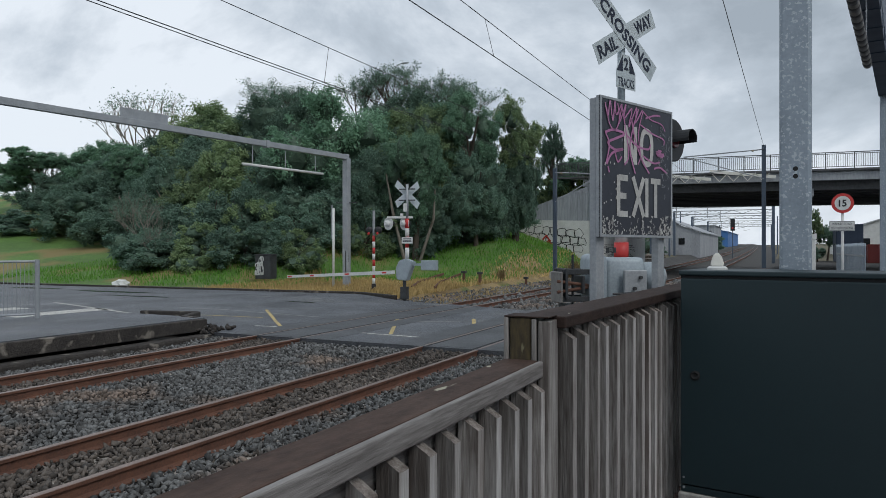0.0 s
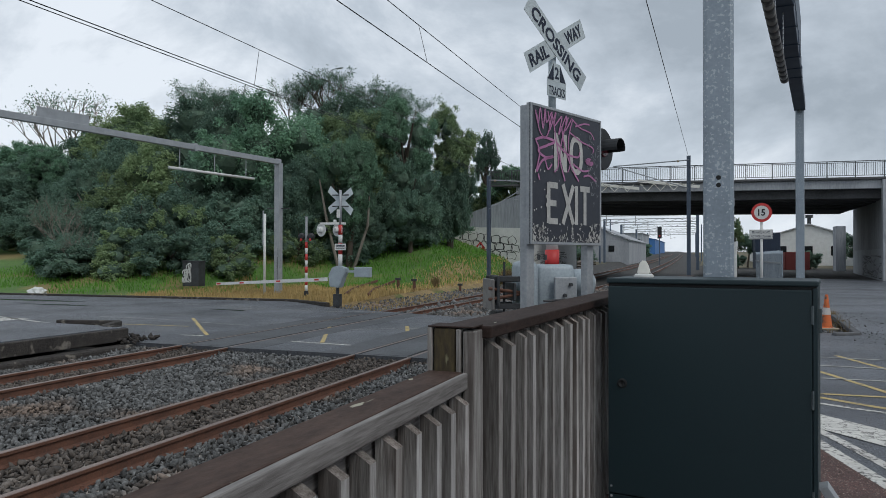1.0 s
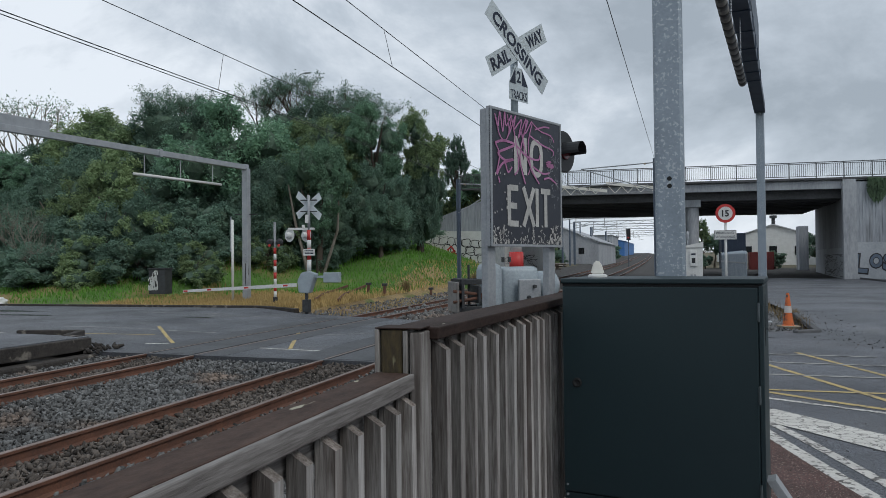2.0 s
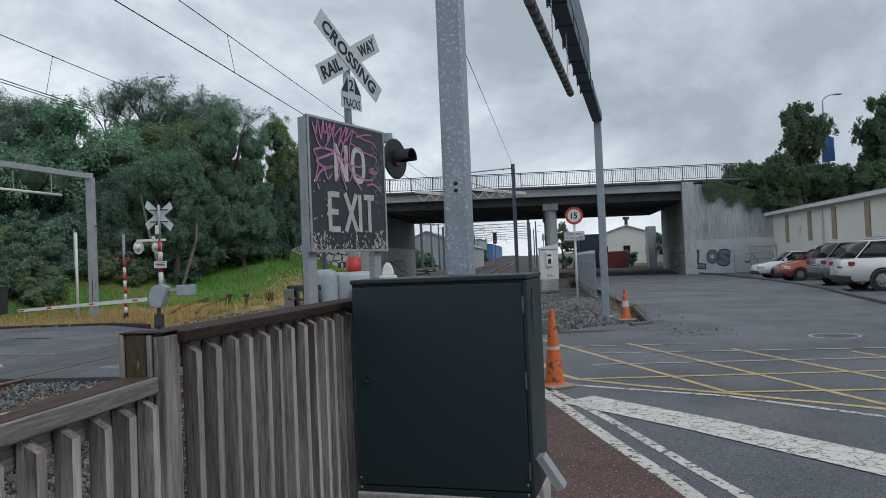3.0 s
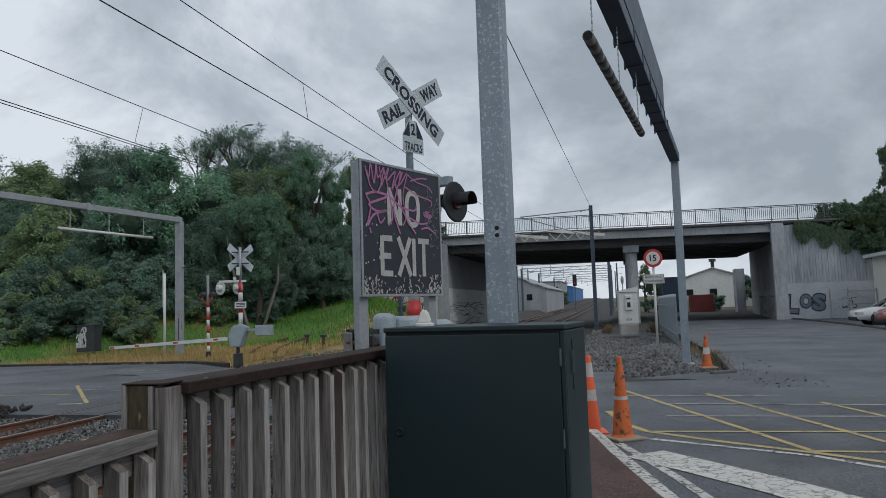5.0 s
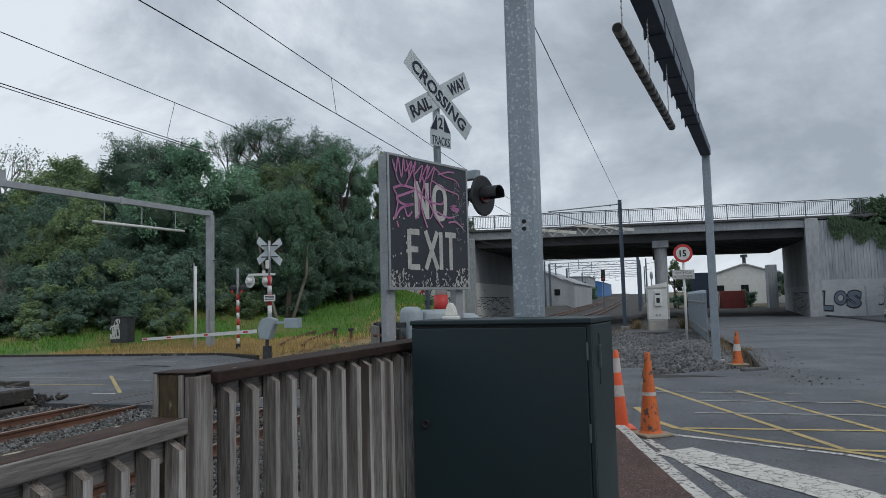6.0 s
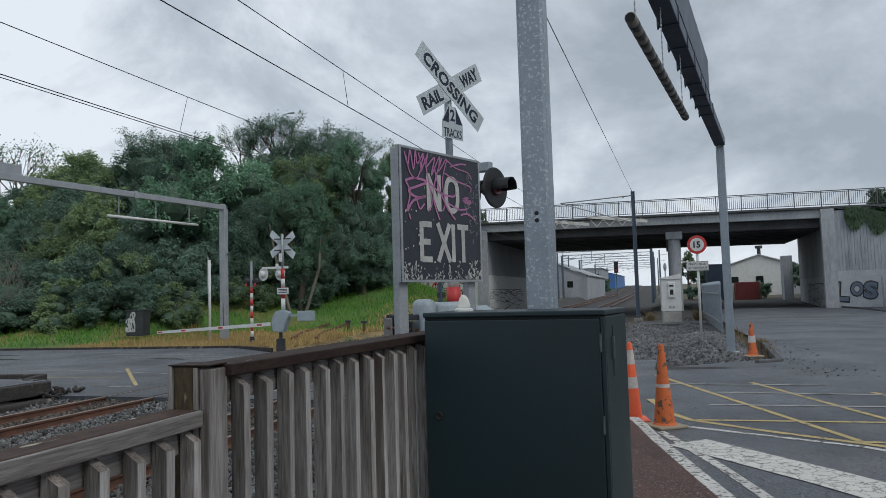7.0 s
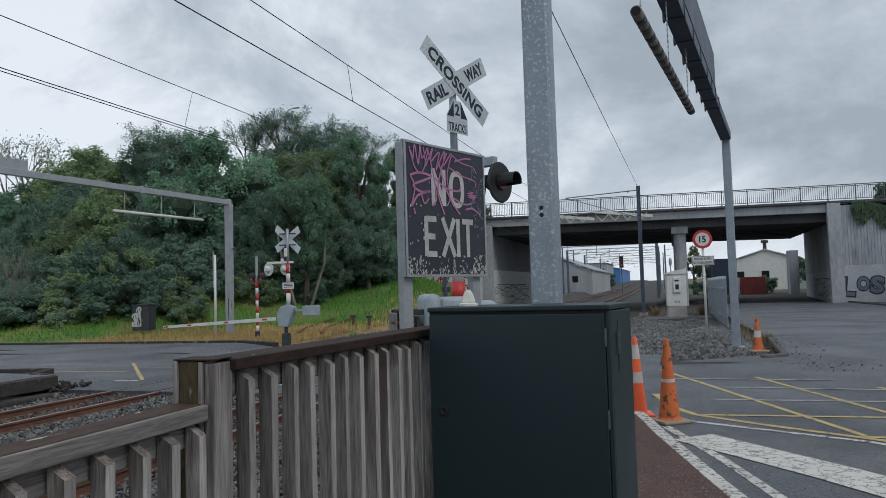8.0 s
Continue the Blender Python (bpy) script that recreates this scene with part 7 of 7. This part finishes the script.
def bare_crown(seed, leaves):
    bm, r, tips = B(), random.Random(seed), []
    for _ in range(6):
        twigs(bm, r, Vector((0, 0, -0.8)), Vector((r.uniform(-.55, .55), r.uniform(-.55, .55), 1)).normalized(), 0.7, 0.018, 3, tips)
    q = np.random.default_rng(seed)
    pts = np.array([t[:] for t in tips for _ in range(leaves)])
    pts = pts + q.normal(size=pts.shape) * 0.045
    v = (pts[:, None] + q.normal(size=(len(pts), 4, 3)) * 0.0095).reshape(-1, 3)
    return mesh_of("branch_frame", bm, M_BARKP if leaves < 20 else M_BARK), raw("thin_foliage", [tuple(x) for x in v], [(4 * i, 4 * i + 1, 4 * i + 2, 4 * i + 3) for i in range(len(pts))], M_LEAF3)

# x, y, height of the top, radius, half height of the crown, kind
TREES = [(-23.7, 43.0, 13.7, 4.6, 4.8, 'a'), (-15.9, 40.5, 9.5, 2.4, 3.4, 'a'), (-18.6, 45.0, 12.6, 3.6, 4.2, 'a'), (-14.9, 46.0, 12.9, 3.0, 3.6, 'a'), (-12.6, 50.0, 12.7, 2.1, 2.9, 'c'), (-12.1, 58.0, 12.0, 1.1, 2.6, 'd'),
         (-40.6, 50.0, 15.4, 5.4, 4.2, 'a'), (-54.3, 49.0, 12.6, 4.8, 3.4, 'a'), (-44.9, 44.0, 10.3, 2.2, 1.8, 'a'), (-33.2, 48.0, 14.6, 4.4, 4.2, 'b'), (-28.6, 46.5, 14.0, 4.2, 4.4, 'b'), (-37.7, 44.0, 11.2, 3.2, 3.6, 'b'),
         (-26.8, 40.5, 8.9, 3.4, 3.6, 'b'), (-31.5, 41.0, 9.8, 3.4, 3.6, 'c'), (-19.6, 40.5, 8.4, 3.0, 3.2, 'b'), (-13.4, 44.5, 8.2, 2.4, 3.0, 'b'), (-49.0, 45.0, 10.4, 4.0, 3.8, 'b'), (-10.9, 59.5, 9.7, 2.6, 2.2, 'a'), (-21.5, 49.0, 14.4, 3.8, 3.8, 'b'), (-46.5, 50.0, 13.0, 4.2, 3.8, 'b'),
         (-35.0, 41.5, 8.6, 3.4, 3.4, 'a'), (-41.0, 43.0, 8.8, 3.2, 3.4, 'b'), (-53.5, 44.0, 8.4, 3.8, 3.2, 'b'), (-14.0, 49.0, 9.0, 3.0, 3.4, 'b'), (-17.0, 49.5, 11.0, 3.4, 3.6, 'b')]
SHRUBS = [(-26.5, 34.0, 5.7, 2.7, 2.8, 'a'), (-24.0, 35.0, 4.9, 2.2, 2.4, 'b'), (-51.7, 40.0, 5.2, 3.2, 2.8, 'a'), (-45.5, 40.0, 6.9, 3.2, 3.4, 'a'), (-37.4, 39.0, 6.5, 2.7, 3.1, 'd'), (-21.3, 36.0, 4.2, 2.1, 2.0, 'b'), (-29.6, 35.5, 4.8, 2.6, 2.5, 'd'), (-33.0, 36.5, 5.2, 2.8, 2.7, 'b'),
          (-41.5, 38.5, 5.2, 2.8, 2.6, 'a'), (-56.5, 42.0, 4.9, 3.2, 2.4, 'd'), (-18.6, 39.0, 4.4, 2.2, 2.0, 'd'), (-27.9, 32.6, 2.6, 2.1, 1.5, 'd'), (-31.0, 33.4, 2.9, 2.1, 1.6, 'b'), (-35.4, 36.5, 3.6, 2.4, 1.9, 'd'), (-48.5, 40.5, 4.6, 2.6, 2.2, 'b'), (-16.2, 42.0, 4.6, 2.0, 1.9, 'd'), (-21.5, 31.2, 3.4, 2.0, 1.8, 'b'), (-23.8, 30.4, 3.3, 2.3, 1.8, 'd'), (-26.2, 30.2, 3.0, 2.3, 1.7, 'b'), (-28.6, 30.8, 3.2, 2.3, 1.7, 'a'), (-19.6, 33.2, 3.0, 1.7, 1.5, 'd'), (-23.0, 38.5, 6.0, 2.6, 2.8, 'b')]
r = random.Random(31)
def tree(x, y, top, rad, half, kind, low=False):
    z = ground_z(x, y) - 0.1
    h = top - z
    ch = min(half, h * (0.62 if low else 0.55))
    base = thing("shrub" if low else "tree", (x, y, z), ("dense rounded green shrub at the foot of the bank" if low else {'a': "broad dense deep green tree with a domed crown", 'b': "tall dark green tree on the bank", 'c': "yellow-green tree with an open crown", 'd': "dark narrow evergreen tree"}[kind]), "shrub" if low else "tree", "shrubs on the bank" if low else "trees on the bank")
    bm = B()
    lean = Vector((r.uniform(-.12, .12), r.uniform(-.12, .12), 1)).normalized()
    rod(bm, (0, 0, 0), lean * (h - ch * 1.0), 0.035 * h * 0.6 + 0.05, 0.03 * h * 0.4, 10)
    for _ in range(5):
        a = r.uniform(0, 6.28)
        s = lean * (h - ch) * r.uniform(0.4, 0.9)
        rod(bm, s, s + Vector((math.cos(a) * rad * 0.55, math.sin(a) * rad * 0.55, ch * r.uniform(0.3, 0.9))), 0.012 * h, 0.005 * h, 7)
    part("trunk", bm, M_BARK, base, "brown trunk and limbs")
    me = r.choice(CROWNS['s' if low else 'e' if x > 20 else kind])
    cr = new("crown", me)
    cr.parent = base
    cr.matrix_basis = Matrix.Translation((0, 0, h - ch * 1.04)) @ pose(0, 0, 0, 0, 0, r.uniform(0, 360)) @ Matrix.Diagonal((rad * 1.16, rad * r.uniform(1.05, 1.25), ch * 1.12, 1))
    if not low and y < 43.2 and x < 0:
        # bare slanting stems under the crown
        for k in range(2):
            a = r.uniform(0, 6.28)
            f0, f1 = Vector((math.cos(a) * 0.5, math.sin(a) * 0.5 - 0.4, 0)), Vector((math.cos(a) * rad * 0.75, math.sin(a) * rad * 0.5 - rad * 0.35, h - ch * r.uniform(0.7, 1.3)))
            mid = f0.lerp(f1, 0.5) + Vector((r.uniform(-.5, .5), r.uniform(-.3, .3), 0.4))
            bm = B(); rod(bm, f0, mid, 0.11, 0.085, 8); rod(bm, mid, f1, 0.085, 0.04, 8); part("stem", bm, M_BARKP, base, "pale bare stem")
    if not low and (h > 5 and x < -5 and y > 40.2 or x > 20):
        sk = new("lower_foliage", r.choice(CROWNS['e' if x > 20 else 'low']))
        sk.parent = base
        up = (h - ch * 1.1) / 2
        sk.matrix_basis = Matrix.Translation((0, 0.9, up if x < 20 else h - ch * 1.75)) @ pose(0, 0, 0, 0, 0, r.uniform(0, 360)) @ Matrix.Diagonal((rad * 1.15, rad * 0.8, up * 1.25, 1) if x < 20 else (rad * 0.8, rad * 0.7, ch * 0.85, 1))
for row in TREES: tree(*row)
for row in SHRUBS: tree(*row, True)
# thin, nearly leafless trees that stand over the others
SPARSE = [bare_crown(9, 9), bare_crown(14, 40)]
for x, y, top, rad in ((-51.9, 52, 18.0, 4.6), (-37.2, 52, 17.2, 2.6), (-27.0, 52, 16.6, 2.4), (-23.7, 52, 17.2, 2.6), (-19.9, 52, 16.0, 2.6), (-17.0, 51, 14.6, 2.2), (-33.0, 52, 16.4, 2.2)):
    z = ground_z(x, y)
    t = thing("tree", (x, y, z), "thin sparse tree whose fine twigs stand over the canopy", "tree", "trees on the bank")
    bm = B(); rod(bm, (0, 0, 0), (0, 0, top - z - rad * 1.6), 0.2, 0.1, 8); part("trunk", bm, M_BARK, t)
    for nm, me in zip(("branch_frame", "thin_foliage"), SPARSE[0 if x < -45 else 1]):
        ob = new(nm, me); ob.parent = t
        ob.matrix_basis = Matrix.Translation((0, 0, top - z - rad * 0.9)) @ pose(0, 0, 0, 0, 0, x * 40) @ Matrix.Diagonal((rad * 1.5, rad * 1.5, rad * 1.5, 1))
# bare twiggy growth that leans out of the thicket
for x, y, top, rad in ((-29.2, 31.6, 5.4, 2.0), (-26.4, 29.6, 3.6, 1.6), (-34.5, 35.0, 6.4, 2.2)):
    z = ground_z(x, y)
    t = thing("bare_shrub", (x, y, z), "grey twiggy half-bare shrub leaning out of the thicket", "shrub", "bare shrubs")
    for nm, me in zip(("branch_frame", "thin_foliage"), SPARSE[0]):
        ob = new(nm, me); ob.parent = t
        ob.matrix_basis = Matrix.Translation((0, 0, (top - z) * 0.55)) @ pose(0, 0, 0, 12, -9, x * 40) @ Matrix.Diagonal((rad, rad, (top - z) * 0.62, 1))
# flat-topped trees at the west end, open under their crowns
for x, y, top, rad in ((-60.5, 47, 11.8, 4.8), (-66.5, 50, 10.6, 4.2)):
    z = ground_z(x, y) - 0.1
    t = thing("tree", (x, y, z), "flat-topped open tree with dark forking limbs", "tree", "trees on the bank")
    bm = B(); rod(bm, (0, 0, 0), (0.3, 0, 1.6), 0.3, 0.22, 8); part("trunk", bm, M_BARK, t)
    fr = new("branch_frame", SPARSE[1][0]); fr.parent = t
    H = top - z
    fr.matrix_basis = Matrix.Translation((0.3, 0, 1.2 + 0.8 * H * 0.5)) @ Matrix.Diagonal((rad * 1.0, rad * 1.0, H * 0.5, 1))
    for k in range(7):
        a, d = k * 0.9 + x, (0.0 if k == 0 else rad * 0.62)
        cr = new("crown", CROWNS['a'][k % 2]); cr.parent = t
        cr.matrix_basis = Matrix.Translation((0.3 + d * math.cos(a), d * math.sin(a), H - 1.35 - 0.5 * (k % 3))) @ pose(0, 0, 0, 0, 0, k * 60) @ Matrix.Diagonal((rad * 0.42, rad * 0.42, 1.15, 1))
# east of the bridge, on the embankment
for x, y, top, rad, k in ((26.7, 61, 13.6, 1.75, 'd'), (32.3, 60, 13.4, 2.0, 'd')):
    tree(x, y, top, rad, rad * 1.5, k)
for x, y, top, rad, k in ((20.9, 58.0, 8.8, 1.6, 'a'), (22.6, 58.6, 8.7, 1.7, 'b'), (24.6, 60, 9.6, 2.2, 'd'), (26.6, 58, 8.2, 1.8, 'a'), (28.8, 58.4, 8.3, 1.9, 'b'), (31, 58.2, 8.6, 2.0, 'a'), (22.0, 57.6, 7.0, 1.5, 'd'), (23.8, 57.5, 6.6, 1.5, 'd'), (34, 60, 9, 2.4, 'b'), (-8.8, 58.6, 8.6, 1.4, 'd'), (-10.4, 58.6, 8.4, 1.6, 'a'), (-12.3, 58.8, 8.2, 1.8, 'b'), (-14.4, 58.8, 7.4, 2.0, 'd'), (-16.6, 58.6, 6.4, 2.0, 'a')):
    z = 6.4
    s = thing("shrub", (x, y, z - 1.0), "dark overhanging shrub on top of the wing wall", "shrub", "shrubs on the wing wall")
    bm = B(); rod(bm, (0, 0, 0), (0.1, 0, max(0.6, top - z)), 0.1, 0.04, 7); part("trunk", bm, M_BARK, s)
    ob = new("crown", r.choice(CROWNS['e' if x > 0 else 's'])); ob.parent = s
    ob.matrix_basis = Matrix.Translation((0, 0, top - z + 1.0 - rad * 0.9)) @ pose(0, 0, 0, 0, 0, x * 70) @ Matrix.Diagonal((rad * 1.15, rad, rad, 1))
tree(8.3, 96, 6.4, 1.1, 1.6, 'c'); tree(9.9, 99, 4.6, 1.6, 1.4, 'd')

# ---- flax and grass ----
def blades(n, L, w, g, bend_k=0.5):
    verts, faces = [], []
    for _ in range(n):
        a, tilt = g.uniform(0, 6.28), g.uniform(0.1, 0.8)
        d = np.array([math.cos(a) * math.sin(tilt), math.sin(a) * math.sin(tilt), math.cos(tilt)])
        s = np.array([-math.sin(a), math.cos(a), 0]) * w
        l = L * g.uniform(0.6, 1.1)
        o = np.array([g.uniform(-.15, .15), g.uniform(-.15, .15), 0]) * L
        b0 = len(verts)
        pts = [o, o + d * l * 0.6, o + d * l * 0.95 + np.array([math.cos(a), math.sin(a), -0.6]) * l * bend_k * 0.3]
        verts += [tuple(pts[0] - s), tuple(pts[0] + s), tuple(pts[1] - s), tuple(pts[1] + s), tuple(pts[2])]
        faces += [(b0, b0 + 1, b0 + 3, b0 + 2), (b0 + 2, b0 + 3, b0 + 4)]
    return verts, faces
g = np.random.default_rng(3)
v, f = blades(60, 1.9, 0.05, g, 0.8)
flax_me = raw("flax_leaves", v, f, M_FLAX)
for x, y, z, s in ((-9.4, 57.6, 6.4, 1), (-10.6, 57.7, 6.0, 0.9), (-11.8, 57.8, 5.6, 0.9), (-8.6, 58.2, 6.6, 0.9), (21.0, 57.5, 6.4, 0.9), (22.2, 57.4, 6.2, 1.0), (23.6, 57.4, 5.9, 1.0), (25.5, 57.5, 5.6, 1.0), (27.3, 57.4, 5.4, 1)):
    fx = tagged(new("flax_bush", flax_me), "clump of long strap-leaved flax on the wall top", "flax", "flax bushes")
    fx.matrix_basis = pose(x, y, z, 0, 0, x * 50) @ Matrix.Scale(s, 4)

def turf(name, pts, L, w, material, label):
    n = len(pts)
    a, tilt, l = g.uniform(0, 6.28, n), g.uniform(0.05, 0.7, n), L * g.uniform(0.5, 1.25, n)
    base = np.array([(x, y, ground_z(x, y) - 0.02) for x, y in pts])
    d = np.stack([np.cos(a) * np.sin(tilt), np.sin(a) * np.sin(tilt), np.cos(tilt)], -1) * l[:, None]
    s = np.stack([-np.sin(a), np.cos(a), 0 * a], -1) * w
    v = np.stack([base - s, base + s, base + d], 1).reshape(-1, 3)
    me = bpy.data.meshes.new(name)
    me.vertices.add(3 * n); me.loops.add(3 * n); me.polygons.add(n)
    me.vertices.foreach_set("co", v.reshape(-1)); me.loops.foreach_set("vertex_index", np.arange(3 * n, dtype=np.int32)); me.polygons.foreach_set("loop_start", np.arange(0, 3 * n, 3, dtype=np.int32))
    me.update(calc_edges=True); me.materials.append(material)
    return tagged(new(name, me), label, "grass", kind="stuff")
p = scatter(-40, -8.4, 25.6, 57, 0.16, lambda x, y: (y > 32.6 + 1.2 * np.sin(x * 0.9) - 6.4 * (x < -15.5)) & (x < -8.6 - 0.0 * y) & (x > -20 - 0.9 * (57 - y) * 0.6))
turf("grass", p, 0.24, 0.035, M_BLADE, "rough green grass on the bank")
p = scatter(-18.5, -5.2, 22.6, 34, 0.095, lambda x, y: (y > np.interp(x, [-19, -14.8, -9.8, -7.4, -4.2], [24.3, 24.3, 24.5, 23.2, 22.3])) & (rng.uniform(0, 1, len(x)) < np.clip(1.7 - abs(y - 27.5) / 4.6 + 0.5 * np.sin(x * 1.7 + y), 0, 1) * np.clip((-4.6 - x) / 2, 0, 1)))
turf("dry_grass", p, 0.26, 0.035, M_DRY, "straw-coloured dry grass along the road edge")
p = scatter(-10.5, -6.2, 29, 57, 0.15, lambda x, y: rng.uniform(0, 1, len(x)) < 0.5)
turf("dry_grass_line_side", p, 0.28, 0.03, M_DRY, "yellowed grass at the foot of the bank")
p = scatter(3.6, 8.1, 33, 42, 0.13, lambda x, y: rng.uniform(0, 1, len(x)) < 0.35 * (np.abs(y - 39.5) < 1.5) + 0.25 * (np.abs(x - 8.0) < 0.3))
turf("weeds", p, 0.4, 0.02, M_WEED, "dry brown weeds round the equipment case")
p = scatter(7.4, 8.6, 18.5, 30, 0.09, lambda x, y: rng.uniform(0, 1, len(x)) < 0.3 * (np.abs(x - np.interp(y, [18, 23, 30], [7.9, 8.1, 8.0])) < 0.25))
turf("weeds_kerb", p, 0.35, 0.012, M_WEED, "dry weeds along the fence and edging")
bm = B()
for a, b in zip([(-60, 22.75), (-27.3, 23.55), (-14.8, 24.15), (-9.8, 24.35)], [(-27.3, 23.55), (-14.8, 24.15), (-9.8, 24.35), (-7.6, 23.1)]):
    beam(bm, (*a, 0.08), (*b, 0.08), 0.2, 0.2, 0.02)
solid("kerb_far", bm, M_TAR, "dark low kerb along the far road edge", "kerb", "structure")

# old side track among the grass
for off in (0.0, 1.1):
    bm = B(); pts = [(-9.4 + off, 27.8), (-10.7 + off, 31), (-11.8 + off, 34.5), (-12.5 + off * 0.98, 37.5)]
    for a, b in zip(pts, pts[1:]):
        beam(bm, (*a, ground_z(*a) + 0.12), (*b, ground_z(*b) + 0.12), 0.07, 0.14)
    solid("disused_rail", bm, M_RUST, "rusty disused rail lying in the grass", "rail", "structure", "disused rails")

def creeper(x0, x1, top, seed):
    q = np.random.default_rng(seed)
    n = 900
    x = q.uniform(x0, x1, n)
    fall = q.uniform(0.1, 1.0, n) ** 1.5 * (0.8 + 0.9 * np.abs(np.sin(x * 2.3)))
    y, z = 56.86 - q.uniform(0, 0.16, n), top - 0.30 * np.clip(x - 18.5, 0, 20) - fall + 0.25
    a = q.uniform(0, 6.28, n)
    w, h = q.uniform(0.04, 0.10, n), q.uniform(0.10, 0.28, n)
    v = np.stack([np.stack([x - w * np.cos(a), y - w * np.sin(a) * 0.5, z], -1), np.stack([x + w * np.cos(a), y + w * np.sin(a) * 0.3, z + 0.03], -1), np.stack([x + q.normal(size=n) * 0.05, y - 0.03, z - h], -1)], 1).reshape(-1, 3)
    me = raw("hanging_creeper", [tuple(c) for c in v], [(3 * i, 3 * i + 1, 3 * i + 2) for i in range(n)], M_LEAFD)
    tagged(new("hanging_creeper", me), "dark ragged creeper hanging over the concrete wing wall", "creeper", "hanging creepers", "stuff")
for k, (x0, x1) in enumerate(((17.9, 19.1), (18.9, 20.5), (20.2, 21.9), (21.6, 23.4), (23.2, 25.0))):
    creeper(x0, x1, 7.05, 60 + k)

# street lamps and a banner
def street_lamp(x, y, z, h, turn, label):
    s = thing("street_lamp", (x, y, z), label, "street lamp", "street lamps", turn=turn)
    bm = B(); rod(bm, (0, 0, 0), (0, 0, h - 0.6), 0.08, 0.06, 10)
    for i in range(6):
        a, b = i / 6 * math.pi / 2, (i + 1) / 6 * math.pi / 2
        rod(bm, (0.9 * (1 - math.cos(a)), 0, h - 0.6 + 0.6 * math.sin(a)), (0.9 * (1 - math.cos(b)), 0, h - 0.6 + 0.6 * math.sin(b)), 0.045, seg=8)
    part("column", bm, M_GALV2, s)
    bm = B(); box(bm, 0.85, 1.5, -0.12, 0.12, h - 0.06, h + 0.06, 0.03); part("head", bm, M_GALV2, s)
street_lamp(-29.5, 62, 8.0, 12.0, 0, "tall grey street lamp behind the trees on the hill")
street_lamp(29.4, 64, 6.5, 8.0, 0, "grey street lamp on the bridge approach")
bn = thing("banner_flag", (28.6, 62.5, 6.5), "tall blue banner flag above the shrubs", "banner")
bm = B(); rod(bm, (0, 0, 0), (0, 0, 4.6), 0.04, seg=8); part("pole", bm, M_GALV2, bn)
bm = B(); prism(bm, [(0.05, 2.2), (1.0, 2.3), (0.95, 4.2), (0.05, 4.6)], 0.02, Matrix()); part("cloth", bm, M_BLUE, bn, "blue printed cloth")

# small things on the verge
rb = thing("rubbish_bag", (-24.0, 25.2, 0.12), "crumpled pale plastic rubbish bag at the road edge", "rubbish bag")
bm = B(); bmesh.ops.create_icosphere(bm, subdivisions=3, radius=0.34)
for v in bm.verts:
    v.co = Vector((v.co.x * 1.3, v.co.y, max(-0.1, v.co.z * 0.75))) * (1 + 0.35 * noise.noise(v.co * 5))
part("bag", bm, M_WHITE, rb)
for x, y in ((-8.2, 32.6), (-7.9, 38.6), (-9.4, 33.4)):
    st = thing("ground_stub", (x, y, ground_z(x, y) - 0.05), "short dark rusty equipment stub in the ballast", "equipment stub", "equipment stubs")
    bm = B(); box(bm, -0.06, 0.06, -0.06, 0.06, 0, 0.5, 0.01); part("stem", bm, M_RUST, st)
    bm = B(); box(bm, -0.12, 0.12, -0.1, 0.1, 0.5, 0.62, 0.015); part("cap", bm, M_DARKMET, st)
v, f = blades(90, 0.9, 0.012, np.random.default_rng(11), 0.4)
dead_me = raw("dead_stems", v, f, M_WEED)
for x, y, s in ((-8.6, 36.5, 1.0), (-6.9, 44, 1.3), (-7.4, 47, 1.6), (8.2, 20.4, 0.4), (8.3, 22.6, 0.5), (4.9, 38.9, 1.0), (7.2, 38.6, 1.1)):
    d = tagged(new("dead_weed", dead_me), "dry brown dead weed clump beside the line", "weed", "dead weeds")
    d.matrix_basis = pose(x, y, max(0.1, ground_z(x, y)) - 0.03, 0, 0, x * 90) @ Matrix.Scale(s, 4)

# scrap and bushes past the bridge
r = random.Random(40)
for x, y, n in ((-10.8, 96, 16), (-11.6, 104, 16), (-10.2, 90, 10)):
    h = thing("timber_stack", (x, y, rise(y) - 0.2), "untidy stack of grey old sleepers beside the tracks", "timber stack", "timber stacks")
    for k in range(n):
        bm = B(); a = r.uniform(-0.25, 0.25)
        c = Vector((r.uniform(-1.0, 0.8), r.uniform(-0.8, 0.8), 0.15 + 0.16 * (k // 3)))
        beam(bm, c + Vector((-1.2, -a, 0)), c + Vector((1.2, a, 0)), 0.22, 0.14, 0.01); part("timber", bm, M_BARK if k % 3 else M_SLEEP, h)
for x, y, top, rad, k in ((-13.5, 112, 3.6, 2.4, 'a'), (-15.5, 120, 4.4, 2.8, 'c'), (-11.5, 175, 6, 2.6, 'a'), (-12, 195, 6.4, 3.2, 'b'), (16.2, 92, 2.6, 1.3, 'b'), (22, 100, 5.2, 2.2, 'd'), (8.6, 92, 2.2, 0.9, 'b')):
    tree(x, y, top, rad, rad * 0.9, k, True)
